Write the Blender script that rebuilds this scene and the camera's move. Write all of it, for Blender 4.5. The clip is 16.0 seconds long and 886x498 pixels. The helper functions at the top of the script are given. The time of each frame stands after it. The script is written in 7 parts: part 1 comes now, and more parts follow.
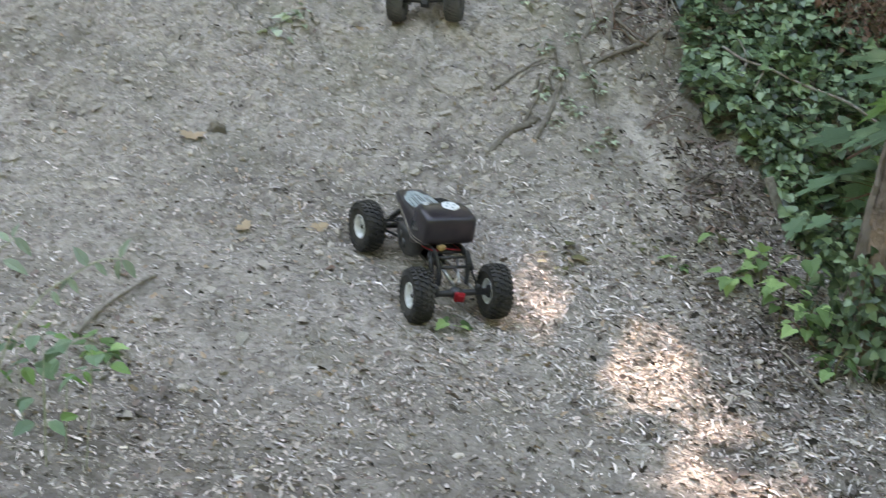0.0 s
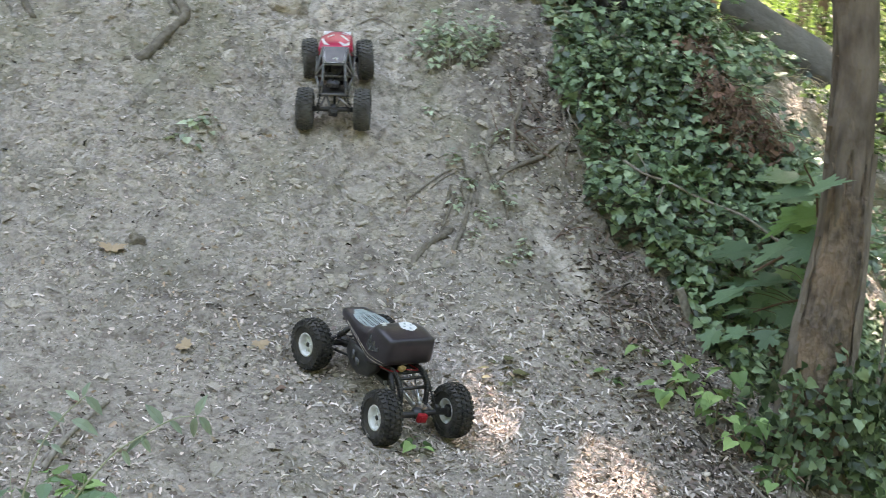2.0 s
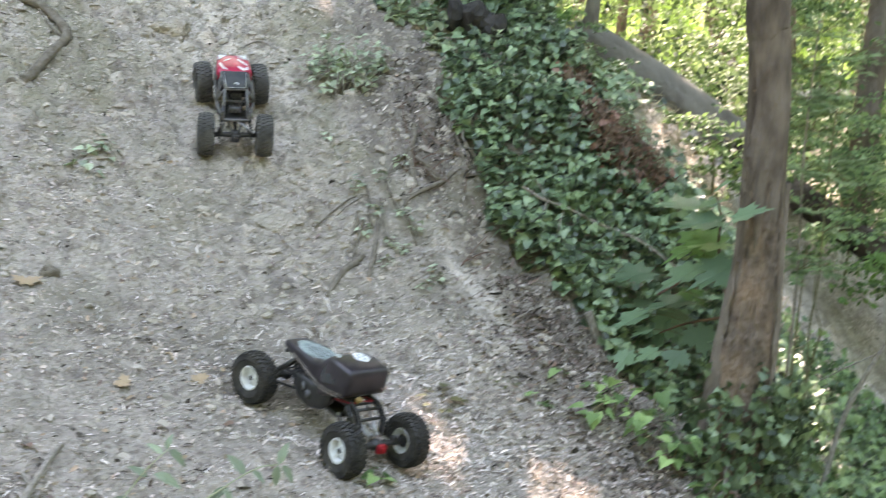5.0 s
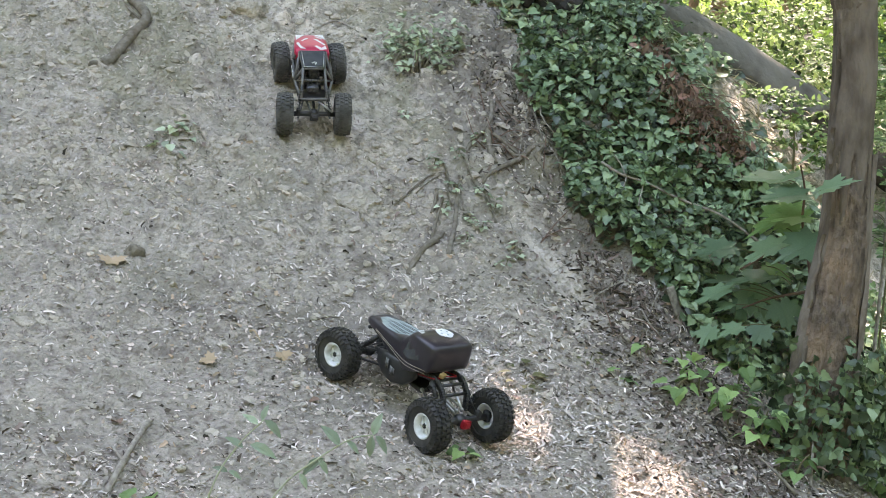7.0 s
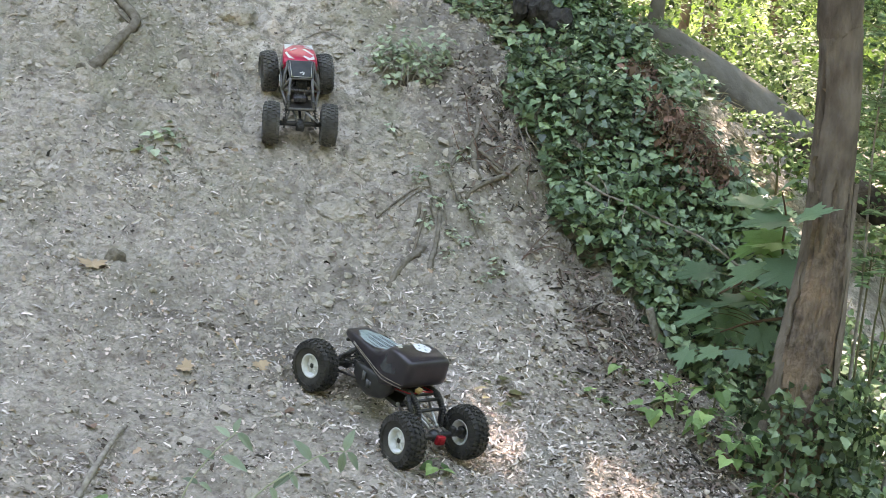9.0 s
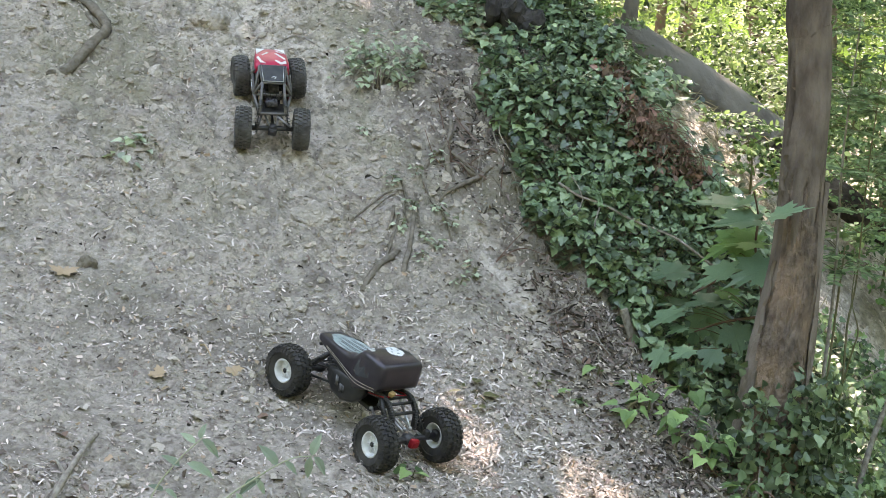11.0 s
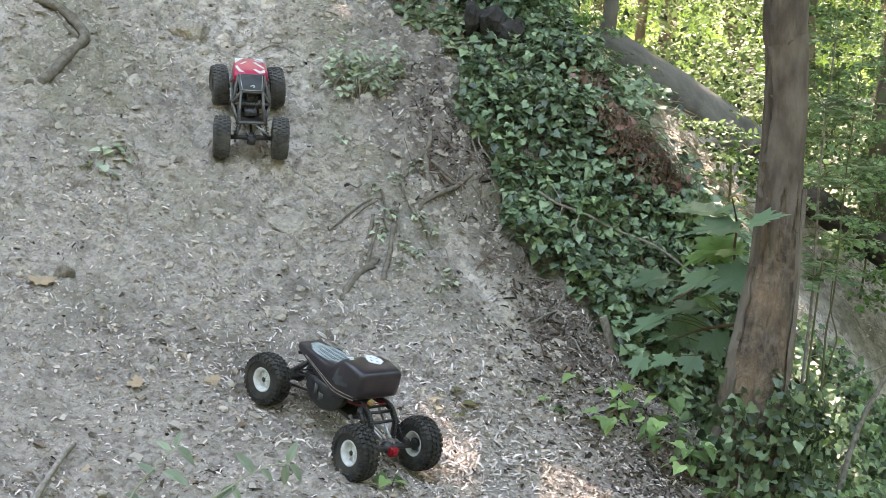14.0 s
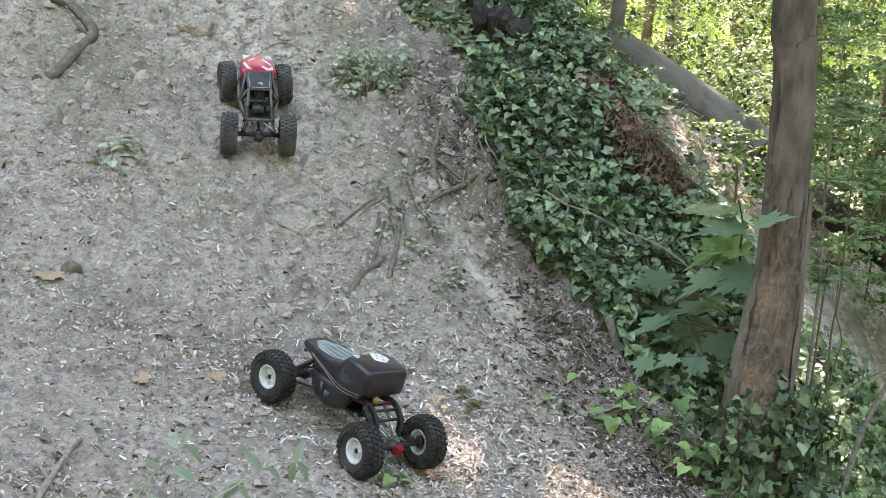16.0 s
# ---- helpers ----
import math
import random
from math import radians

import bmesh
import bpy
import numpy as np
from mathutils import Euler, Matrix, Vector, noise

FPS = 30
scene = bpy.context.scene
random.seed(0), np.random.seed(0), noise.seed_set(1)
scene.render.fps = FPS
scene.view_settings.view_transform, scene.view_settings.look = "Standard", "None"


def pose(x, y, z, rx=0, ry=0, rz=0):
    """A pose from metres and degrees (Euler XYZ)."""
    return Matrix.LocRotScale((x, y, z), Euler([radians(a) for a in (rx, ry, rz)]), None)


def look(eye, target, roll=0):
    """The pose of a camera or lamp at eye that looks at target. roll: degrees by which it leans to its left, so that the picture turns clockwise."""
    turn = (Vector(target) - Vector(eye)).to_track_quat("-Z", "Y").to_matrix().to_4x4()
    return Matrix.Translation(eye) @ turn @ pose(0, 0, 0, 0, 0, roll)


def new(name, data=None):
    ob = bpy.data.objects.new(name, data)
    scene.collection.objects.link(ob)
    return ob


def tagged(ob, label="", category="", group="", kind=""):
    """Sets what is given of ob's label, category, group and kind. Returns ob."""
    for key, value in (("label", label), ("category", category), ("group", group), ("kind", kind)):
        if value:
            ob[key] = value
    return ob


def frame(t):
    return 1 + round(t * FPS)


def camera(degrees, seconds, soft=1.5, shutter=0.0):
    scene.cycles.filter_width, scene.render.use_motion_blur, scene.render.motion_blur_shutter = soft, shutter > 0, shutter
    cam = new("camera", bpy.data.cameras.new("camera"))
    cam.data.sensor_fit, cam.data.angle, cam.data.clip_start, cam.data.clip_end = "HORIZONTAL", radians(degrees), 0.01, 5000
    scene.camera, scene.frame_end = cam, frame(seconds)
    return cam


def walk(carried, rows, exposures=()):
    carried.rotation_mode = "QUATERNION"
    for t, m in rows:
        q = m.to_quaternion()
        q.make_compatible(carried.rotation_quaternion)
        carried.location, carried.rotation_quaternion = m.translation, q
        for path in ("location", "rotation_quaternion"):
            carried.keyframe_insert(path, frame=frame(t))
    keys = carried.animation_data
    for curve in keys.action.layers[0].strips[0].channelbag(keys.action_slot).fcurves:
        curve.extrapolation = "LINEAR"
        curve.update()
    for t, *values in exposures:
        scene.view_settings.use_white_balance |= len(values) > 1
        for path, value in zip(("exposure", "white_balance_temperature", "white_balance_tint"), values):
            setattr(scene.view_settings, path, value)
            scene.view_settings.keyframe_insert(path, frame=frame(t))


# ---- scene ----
cam = camera(36.0, 16.0, soft=0.85, shutter=0.4)
PATH = [
    (0, (0.114, -0.601, 1.542), (0.071, 1.347, 1.092), 1.4),
    (0.5, (0.117, -0.662, 1.597), (-0.01, 1.29, 1.176), 0.2),
    (1, (-0.166, -0.638, 1.578), (-0.083, 1.327, 1.214), 2.6),
    (1.5, (-0.285, -0.603, 1.674), (-0.078, 1.358, 1.343), 3.5),
    (2, (-0.359, -0.579, 1.653), (-0.036, 1.365, 1.31), 3.3),
    (2.5, (-0.672, -0.479, 1.692), (-0.138, 1.419, 1.361), 2.5),
    (3, (-0.708, -0.468, 1.697), (-0.082, 1.414, 1.442), 5.3),
    (3.5, (-0.751, -0.458, 1.686), (-0.044, 1.388, 1.382), 6.0),
    (4, (-0.769, -0.471, 1.689), (-0.036, 1.363, 1.377), 7.2),
    (4.5, (-0.769, -0.484, 1.691), (-0.035, 1.352, 1.389), 6.6),
    (5, (-0.812, -0.478, 1.669), (-0.13, 1.378, 1.366), 4.4),
    (5.2, (-0.801, -0.485, 1.639), (-0.178, 1.384, 1.292), 1.7),
    (7.3, (-0.856, -0.461, 1.65), (-0.273, 1.424, 1.319), 3.9),
    (7.5, (-0.864, -0.459, 1.651), (-0.275, 1.422, 1.315), 4.4),
    (8, (-0.85, -0.458, 1.65), (-0.274, 1.43, 1.323), 3.6),
    (8.5, (-0.843, -0.466, 1.652), (-0.25, 1.417, 1.33), 4.3),
    (9, (-0.834, -0.471, 1.661), (-0.225, 1.408, 1.344), 5.4),
    (9.5, (-0.83, -0.474, 1.662), (-0.203, 1.398, 1.344), 5.9),
    (12, (-0.801, -0.476, 1.663), (-0.167, 1.396, 1.36), 4.3),
    (12.5, (-0.808, -0.473, 1.657), (-0.169, 1.398, 1.36), 4.6),
    (13, (-0.809, -0.477, 1.665), (-0.172, 1.397, 1.376), 4.6),
    (13.5, (-0.792, -0.48, 1.663), (-0.15, 1.392, 1.374), 4.5),
    (14, (-0.8, -0.478, 1.657), (-0.144, 1.388, 1.364), 4.7),
    (14.5, (-0.802, -0.479, 1.661), (-0.151, 1.387, 1.36), 5.3),
    (15, (-0.801, -0.479, 1.662), (-0.146, 1.388, 1.367), 5.3),
    (15.5, (-0.805, -0.483, 1.665), (-0.144, 1.382, 1.37), 5.5),
    (16, (-0.808, -0.48, 1.662), (-0.157, 1.387, 1.364), 5.2),
]
walk(cam, [(t, look(eye, target, roll)) for t, eye, target, roll in PATH], exposures=[(0, 3.50, 9300, 14), (2, 3.50, 9300, 14), (2.5, 3.64, 9300, 14), (3, 3.72, 9300, 14), (3.5, 3.75, 9300, 14), (4, 3.82, 9300, 14), (5, 3.82, 9300, 14), (7.5, 3.61, 9300, 14), (12, 3.65, 9300, 14), (16, 3.66, 9300, 14)])

# ---- light ----
SUN_DIR = Vector((0.22, 0.60, 0.77)).normalized()      # towards the sun: behind the hill, high up
world = bpy.data.worlds.new("world")
scene.world = world
world.use_nodes = True
_n, _l = world.node_tree.nodes, world.node_tree.links
_sky = _n.new("ShaderNodeTexSky")
_sky.sky_type, _sky.sun_disc = "NISHITA", False
_sky.sun_elevation = math.asin(SUN_DIR.z)
_sky.sun_rotation = math.atan2(SUN_DIR.x, SUN_DIR.y)
_n["Background"].inputs["Strength"].default_value = 0.15
_l.new(_sky.outputs[0], _n["Background"].inputs["Color"])
_sun = bpy.data.lights.new("sun", "SUN")
_sun.energy, _sun.angle, _sun.color = 2.0, radians(0.53), (0.88, 0.85, 1.0)
sun = new("sun", _sun)
sun.matrix_world = look(SUN_DIR * 30, (0, 0, 0))

# ---- materials ----
def mat(name, color, rough=0.8, metal=0.0, color2=None, scale=40.0, color3=None, scale3=6.0, bump=0.0, bscale=120.0,
        island=0.0, trans=0.0, spec=0.3, stretch=None, deep=0.01, obj_random=0.0):
    """Procedural surface: two scales of colour variation, fine relief, optional variation by piece and light passing through leaves."""
    m = bpy.data.materials.new(name)
    m.use_nodes = True
    n, l = m.node_tree.nodes, m.node_tree.links
    b = n["Principled BSDF"]
    b.inputs["Roughness"].default_value, b.inputs["Metallic"].default_value = rough, metal
    b.inputs["Specular IOR Level"].default_value = spec
    co = n.new("ShaderNodeTexCoord")
    src = co.outputs["Object"]
    if stretch:
        mp = n.new("ShaderNodeMapping")
        mp.inputs["Scale"].default_value = stretch
        l.new(src, mp.inputs["Vector"])
        src = mp.outputs["Vector"]

    def noise_tex(sc, detail=4):
        t = n.new("ShaderNodeTexNoise")
        t.inputs["Scale"].default_value, t.inputs["Detail"].default_value = sc, detail
        l.new(src, t.inputs["Vector"])
        return t.outputs["Fac"]

    def ramp(fac, lo, hi):
        r = n.new("ShaderNodeMapRange")
        r.inputs["From Min"].default_value, r.inputs["From Max"].default_value = lo, hi
        l.new(fac, r.inputs["Value"])
        return r.outputs["Result"]

    def mix(fac, a, c):
        x = n.new("ShaderNodeMix")
        x.data_type = "RGBA"
        if hasattr(fac, "links"):
            l.new(fac, x.inputs["Factor"])
        else:
            x.inputs["Factor"].default_value = fac
        for sock, v in ((x.inputs["A"], a), (x.inputs["B"], c)):
            if hasattr(v, "links"):
                l.new(v, sock)
            else:
                sock.default_value = (*v, 1)
        return x.outputs["Result"]

    out = color
    if color2:
        out = mix(ramp(noise_tex(scale), 0.35, 0.65), color, color2)
    if color3:
        out = mix(ramp(noise_tex(scale3, 3), 0.42, 0.68), out, color3)
    if island or obj_random:
        if island:
            g = n.new("ShaderNodeNewGeometry").outputs["Random Per Island"]
        else:
            g = n.new("ShaderNodeObjectInfo").outputs["Random"]
        amount = island or obj_random
        hsv = n.new("ShaderNodeHueSaturation")
        mr = n.new("ShaderNodeMapRange")
        mr.inputs["To Min"].default_value, mr.inputs["To Max"].default_value = 1 - amount, 1 + amount
        l.new(g, mr.inputs["Value"])
        l.new(mr.outputs["Result"], hsv.inputs["Value"])
        mh = n.new("ShaderNodeMapRange")
        mh.inputs["To Min"].default_value, mh.inputs["To Max"].default_value = 0.5 + 0.03 * amount, 0.5 - 0.03 * amount
        l.new(g, mh.inputs["Value"])
        l.new(mh.outputs["Result"], hsv.inputs["Hue"])
        if hasattr(out, "links"):
            l.new(out, hsv.inputs["Color"])
        else:
            hsv.inputs["Color"].default_value = (*out, 1)
        out = hsv.outputs["Color"]
    if hasattr(out, "links"):
        l.new(out, b.inputs["Base Color"])
    else:
        b.inputs["Base Color"].default_value = (*out, 1)
    if bump:
        bm_ = n.new("ShaderNodeBump")
        bm_.inputs["Strength"].default_value, bm_.inputs["Distance"].default_value = bump, deep
        l.new(noise_tex(bscale, 6), bm_.inputs["Height"])
        l.new(bm_.outputs["Normal"], b.inputs["Normal"])
    if trans:
        t = n.new("ShaderNodeBsdfTranslucent")
        if hasattr(out, "links"):
            l.new(out, t.inputs["Color"])
        else:
            t.inputs["Color"].default_value = (*out, 1)
        ms = n.new("ShaderNodeMixShader")
        ms.inputs[0].default_value = trans
        l.new(b.outputs[0], ms.inputs[1])
        l.new(t.outputs[0], ms.inputs[2])
        l.new(ms.outputs[0], n["Material Output"].inputs["Surface"])
    return m


M_SOIL = mat("dry_clay_soil", (0.420, 0.368, 0.318), 0.95, color2=(0.215, 0.182, 0.154), scale=55, color3=(0.60, 0.530, 0.455), scale3=22, bump=1.0, bscale=70, deep=0.022, spec=0.1)
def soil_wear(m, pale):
    """Mixes pale trodden dust into worn soil, and lightens the gully's dim bank."""
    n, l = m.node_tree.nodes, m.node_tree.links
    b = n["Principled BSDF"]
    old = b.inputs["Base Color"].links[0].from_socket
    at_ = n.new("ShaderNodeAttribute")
    at_.attribute_name = "wear_lift"
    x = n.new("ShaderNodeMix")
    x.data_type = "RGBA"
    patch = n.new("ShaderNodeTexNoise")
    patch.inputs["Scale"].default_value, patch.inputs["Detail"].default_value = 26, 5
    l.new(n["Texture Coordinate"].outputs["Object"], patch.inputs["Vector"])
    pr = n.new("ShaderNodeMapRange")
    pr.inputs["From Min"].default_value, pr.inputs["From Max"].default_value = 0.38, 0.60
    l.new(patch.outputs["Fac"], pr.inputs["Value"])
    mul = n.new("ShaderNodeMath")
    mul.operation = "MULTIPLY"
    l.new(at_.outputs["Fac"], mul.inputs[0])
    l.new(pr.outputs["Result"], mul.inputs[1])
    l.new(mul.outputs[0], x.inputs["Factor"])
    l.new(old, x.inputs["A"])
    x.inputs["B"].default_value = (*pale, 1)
    t = n.new("ShaderNodeTexNoise")
    t.inputs["Scale"].default_value, t.inputs["Detail"].default_value = 4.5, 5
    l.new(n["Texture Coordinate"].outputs["Object"], t.inputs["Vector"])
    r = n.new("ShaderNodeMapRange")
    r.inputs["From Min"].default_value, r.inputs["From Max"].default_value, r.inputs["To Max"].default_value = 0.50, 0.66, 0.65
    l.new(t.outputs["Fac"], r.inputs["Value"])
    x2 = n.new("ShaderNodeMix")
    x2.data_type = "RGBA"
    l.new(r.outputs["Result"], x2.inputs["Factor"])
    l.new(x.outputs["Result"], x2.inputs["A"])
    x2.inputs["B"].default_value = (0.275, 0.250, 0.205, 1)
    damp = n.new("ShaderNodeAttribute")
    damp.attribute_name = "humus_shade"
    x3 = n.new("ShaderNodeMix")
    x3.data_type = "RGBA"
    l.new(damp.outputs["Fac"], x3.inputs["Factor"])
    l.new(x2.outputs["Result"], x3.inputs["A"])
    x3.inputs["B"].default_value = (0.150, 0.128, 0.112, 1)
    moss = n.new("ShaderNodeAttribute")
    moss.attribute_name = "moss"
    x4 = n.new("ShaderNodeMix")
    x4.data_type = "RGBA"
    l.new(moss.outputs["Fac"], x4.inputs["Factor"])
    l.new(x3.outputs["Result"], x4.inputs["A"])
    x4.inputs["B"].default_value = (0.315, 0.300, 0.195, 1)
    # crumbs and clots of darker soil, a few centimetres wide
    clot = n.new("ShaderNodeTexNoise")
    clot.inputs["Scale"].default_value, clot.inputs["Detail"].default_value, clot.inputs["Roughness"].default_value = 22, 9, 0.72
    l.new(n["Texture Coordinate"].outputs["Object"], clot.inputs["Vector"])
    cr = n.new("ShaderNodeMapRange")
    cr.inputs["From Min"].default_value, cr.inputs["From Max"].default_value, cr.inputs["To Max"].default_value = 0.51, 0.60, 0.75
    l.new(clot.outputs["Fac"], cr.inputs["Value"])
    x5 = n.new("ShaderNodeMix")
    x5.data_type = "RGBA"
    l.new(cr.outputs["Result"], x5.inputs["Factor"])
    l.new(x4.outputs["Result"], x5.inputs["A"])
    x5.inputs["B"].default_value = (0.225, 0.195, 0.160, 1)
    l.new(x5.outputs["Result"], b.inputs["Base Color"])


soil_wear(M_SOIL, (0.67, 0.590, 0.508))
M_IVY = mat("ivy_leaf", (0.122, 0.198, 0.108), 0.35, color2=(0.215, 0.305, 0.172), scale=30, island=0.75, trans=0.16, spec=0.65, bump=0.3, bscale=60)
# darker copy of ivy_leaf, with the shade at the tree's foot put in
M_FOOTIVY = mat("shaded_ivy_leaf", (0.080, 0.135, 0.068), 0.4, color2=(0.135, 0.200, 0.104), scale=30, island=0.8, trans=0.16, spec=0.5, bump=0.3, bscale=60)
M_IVY_P = mat("ivy_leaf_single", (0.125, 0.208, 0.100), 0.40, color2=(0.195, 0.290, 0.148), scale=30, obj_random=0.5, trans=0.18, spec=0.5)
M_BRIGHT = mat("young_leaf", (0.12, 0.23, 0.06), 0.5, color2=(0.15, 0.27, 0.08), scale=40, island=0.35, trans=0.35)
M_BRIGHT_P = mat("young_leaf_single", (0.185, 0.315, 0.110), 0.5, color2=(0.25, 0.38, 0.16), scale=40, obj_random=0.55, trans=0.35)
M_MAPLE = mat("maple_leaf", (0.135, 0.225, 0.128), 0.42, color2=(0.175, 0.275, 0.160), scale=40, obj_random=0.3, trans=0.3)
M_MAPLE_Y = mat("young_maple_leaf", (0.150, 0.285, 0.085), 0.5, color2=(0.19, 0.33, 0.12), scale=40, obj_random=0.3, trans=0.4)
M_STRAND = mat("pale_strand", (0.27, 0.185, 0.13), 0.9)
M_LEAFLET = mat("soft_leaflet", (0.150, 0.240, 0.105), 0.5, color2=(0.195, 0.29, 0.14), scale=40, island=0.55, trans=0.3)
M_DEADTWIG = mat("withered_strand", (0.16, 0.10, 0.075), 0.9)
# log bark darkened for the dense shade over the log's lower part
M_LOGDARK = mat("shade_dark_log_bark", (0.082, 0.064, 0.050), 0.9, color2=(0.042, 0.033, 0.027), scale=30, color3=(0.12, 0.096, 0.074), scale3=7, bump=1.0, bscale=40, spec=0.15, deep=0.02)
M_GULLYIVY = mat("gully_ivy_leaf", (0.100, 0.175, 0.070), 0.42, color2=(0.165, 0.262, 0.110), scale=30, island=0.75, trans=0.2, spec=0.5)
M_SLOPE = mat("faded_scrap", (0.47, 0.425, 0.36), 0.9, island=0.55, spec=0.15)
M_DUSTLEAF = mat("dusty_leaf", (0.21, 0.26, 0.14), 0.5, island=0.5, trans=0.15, color2=(0.28, 0.32, 0.20), scale=40)
M_BLEACHED = mat("large_bleached_leaf", (0.58, 0.51, 0.44), 0.85, color2=(0.46, 0.40, 0.33), scale=50, bump=0.4, bscale=90)
M_LUMP = mat("soil_lump", (0.50, 0.44, 0.37), 0.95, color2=(0.36, 0.31, 0.255), scale=60, color3=(0.55, 0.48, 0.40), scale3=20, bump=1.0, bscale=80, deep=0.02, spec=0.1)
M_MIDLEAF = mat("shaded_green_leaf", (0.165, 0.270, 0.120), 0.5, island=0.7, trans=0.5)
M_DRYGRASS = mat("dry_grass", (0.36, 0.32, 0.20), 0.8, island=0.5, trans=0.2, spec=0.2)
# one foliage in a sunlit and a shaded copy: light put into the colour
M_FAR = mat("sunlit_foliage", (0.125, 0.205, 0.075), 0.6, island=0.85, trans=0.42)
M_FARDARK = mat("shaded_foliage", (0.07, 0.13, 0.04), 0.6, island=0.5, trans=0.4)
M_DEAD = mat("dead_leaf", (0.165, 0.108, 0.082), 0.85, island=0.8, trans=0.12, color2=(0.27, 0.178, 0.130), scale=25)
M_LITTER = mat("litter_chip", (0.47, 0.40, 0.345), 0.9, island=0.5, spec=0.15)
M_PALE = mat("bleached_leaf", (0.66, 0.595, 0.545), 0.8, island=0.5, spec=0.2)
M_BROWNLEAF = mat("tan_leaf", (0.37, 0.265, 0.165), 0.85, color2=(0.44, 0.33, 0.22), scale=60)
M_BARK = mat("smooth_bark", (0.186, 0.154, 0.124), 0.9, color2=(0.092, 0.074, 0.060), scale=24, color3=(0.250, 0.212, 0.172), scale3=5, bump=1.0, bscale=44, stretch=(1, 1, 0.4), spec=0.15, deep=0.016)
M_WOUND = mat("bare_wood", (0.205, 0.160, 0.125), 0.88, color2=(0.080, 0.064, 0.052), scale=42, color3=(0.285, 0.200, 0.140), scale3=11, bump=1.0, bscale=62, deep=0.02, stretch=(1, 1, 0.62), spec=0.2)
M_ROOT = mat("root_bark", (0.245, 0.215, 0.175), 0.9, color2=(0.150, 0.128, 0.102), scale=60, bump=0.7, bscale=140, spec=0.1)
M_LOG = mat("weathered_log", (0.185, 0.170, 0.145), 0.9, color2=(0.115, 0.102, 0.085), scale=18, color3=(0.265, 0.245, 0.205), scale3=5, bump=0.7, bscale=46, stretch=(1, 0.3, 0.6), spec=0.15, deep=0.012)
M_DARKLOG = mat("dark_rotten_wood", (0.028, 0.026, 0.025), 0.9, color2=(0.06, 0.056, 0.052), scale=30, bump=0.8, bscale=60)
M_STONE = mat("pale_stone", (0.50, 0.440, 0.370), 0.95, color2=(0.30, 0.265, 0.22), scale=32, color3=(0.60, 0.53, 0.45), scale3=12, bump=1.0, bscale=90, deep=0.02, spec=0.1)
M_STEM = mat("green_stem", (0.12, 0.13, 0.06), 0.8, color2=(0.18, 0.15, 0.09), scale=40)
M_TWIG = mat("grey_twig", (0.34, 0.31, 0.265), 0.9, color2=(0.2, 0.17, 0.14), scale=80)
M_TYRE = mat("tyre_rubber", (0.022, 0.022, 0.023), 0.75, color2=(0.04, 0.038, 0.036), scale=60, color3=(0.065, 0.06, 0.053), scale3=20, bump=0.2, bscale=300, spec=0.4)
M_DUSTY = mat("dusty_tyre_rubber", (0.068, 0.068, 0.067), 0.9, color2=(0.10, 0.099, 0.096), scale=70, color3=(0.145, 0.142, 0.135), scale3=14, bump=0.2, bscale=300, spec=0.3)
M_RIM = mat("white_plastic", (0.76, 0.78, 0.80), 0.45, color2=(0.6, 0.6, 0.58), scale=60)
M_BLACK = mat("black_plastic", (0.02, 0.02, 0.021), 0.45, color2=(0.032, 0.031, 0.03), scale=50, spec=0.5)
M_BODY = mat("matte_black_paint", (0.024, 0.020, 0.026), 0.32, color2=(0.036, 0.031, 0.037), scale=30, bump=0.05, bscale=200, spec=0.5)
M_REDP = mat("red_paint", (0.52, 0.018, 0.07), 0.30, color2=(0.42, 0.018, 0.06), scale=30, spec=0.5)
M_REDDARK = mat("dark_red_panel", (0.22, 0.016, 0.020), 0.5, color2=(0.15, 0.03, 0.02), scale=14)
M_REDM = mat("red_anodised", (0.34, 0.016, 0.024), 0.4, metal=0.3)
M_SILVER = mat("bare_steel", (0.55, 0.55, 0.55), 0.35, metal=0.9, color2=(0.4, 0.4, 0.4), scale=60)
M_WHITE = mat("white_print", (0.75, 0.76, 0.76), 0.5, color2=(0.66, 0.67, 0.67), scale=90)
M_TEAL = mat("pale_teal_print", (0.30, 0.38, 0.38), 0.35, color2=(0.13, 0.18, 0.185), scale=120, color3=(0.36, 0.42, 0.42), scale3=45)
M_RIBPRINT = mat("pale_rib_print", (0.46, 0.52, 0.52), 0.4, color2=(0.30, 0.36, 0.36), scale=140)
M_GLASS = mat("smoked_panel", (0.030, 0.036, 0.042), 0.22, color2=(0.050, 0.057, 0.062), scale=40, spec=0.8)
M_SCUFF = mat("scuffed_print", (0.16, 0.165, 0.17), 0.6, color2=(0.05, 0.05, 0.052), scale=110)
M_WIRE = mat("yellow_wire", (0.34, 0.22, 0.09), 0.5)
M_ELEC = mat("dark_electronics", (0.03, 0.03, 0.035), 0.5, color2=(0.12, 0.12, 0.13), scale=110)
M_CLOD = mat("clay_clod", (0.52, 0.455, 0.38), 0.95, island=0.3, color2=(0.38, 0.345, 0.285), scale=90, bump=1.0, bscale=120, spec=0.1)
M_GREY = mat("grey_dry_leaf", (0.36, 0.33, 0.27), 0.85, color2=(0.28, 0.25, 0.2), scale=60)
M_OLIVE = mat("olive_leaf", (0.10, 0.11, 0.045), 0.6, color2=(0.14, 0.13, 0.06), scale=60, trans=0.15)


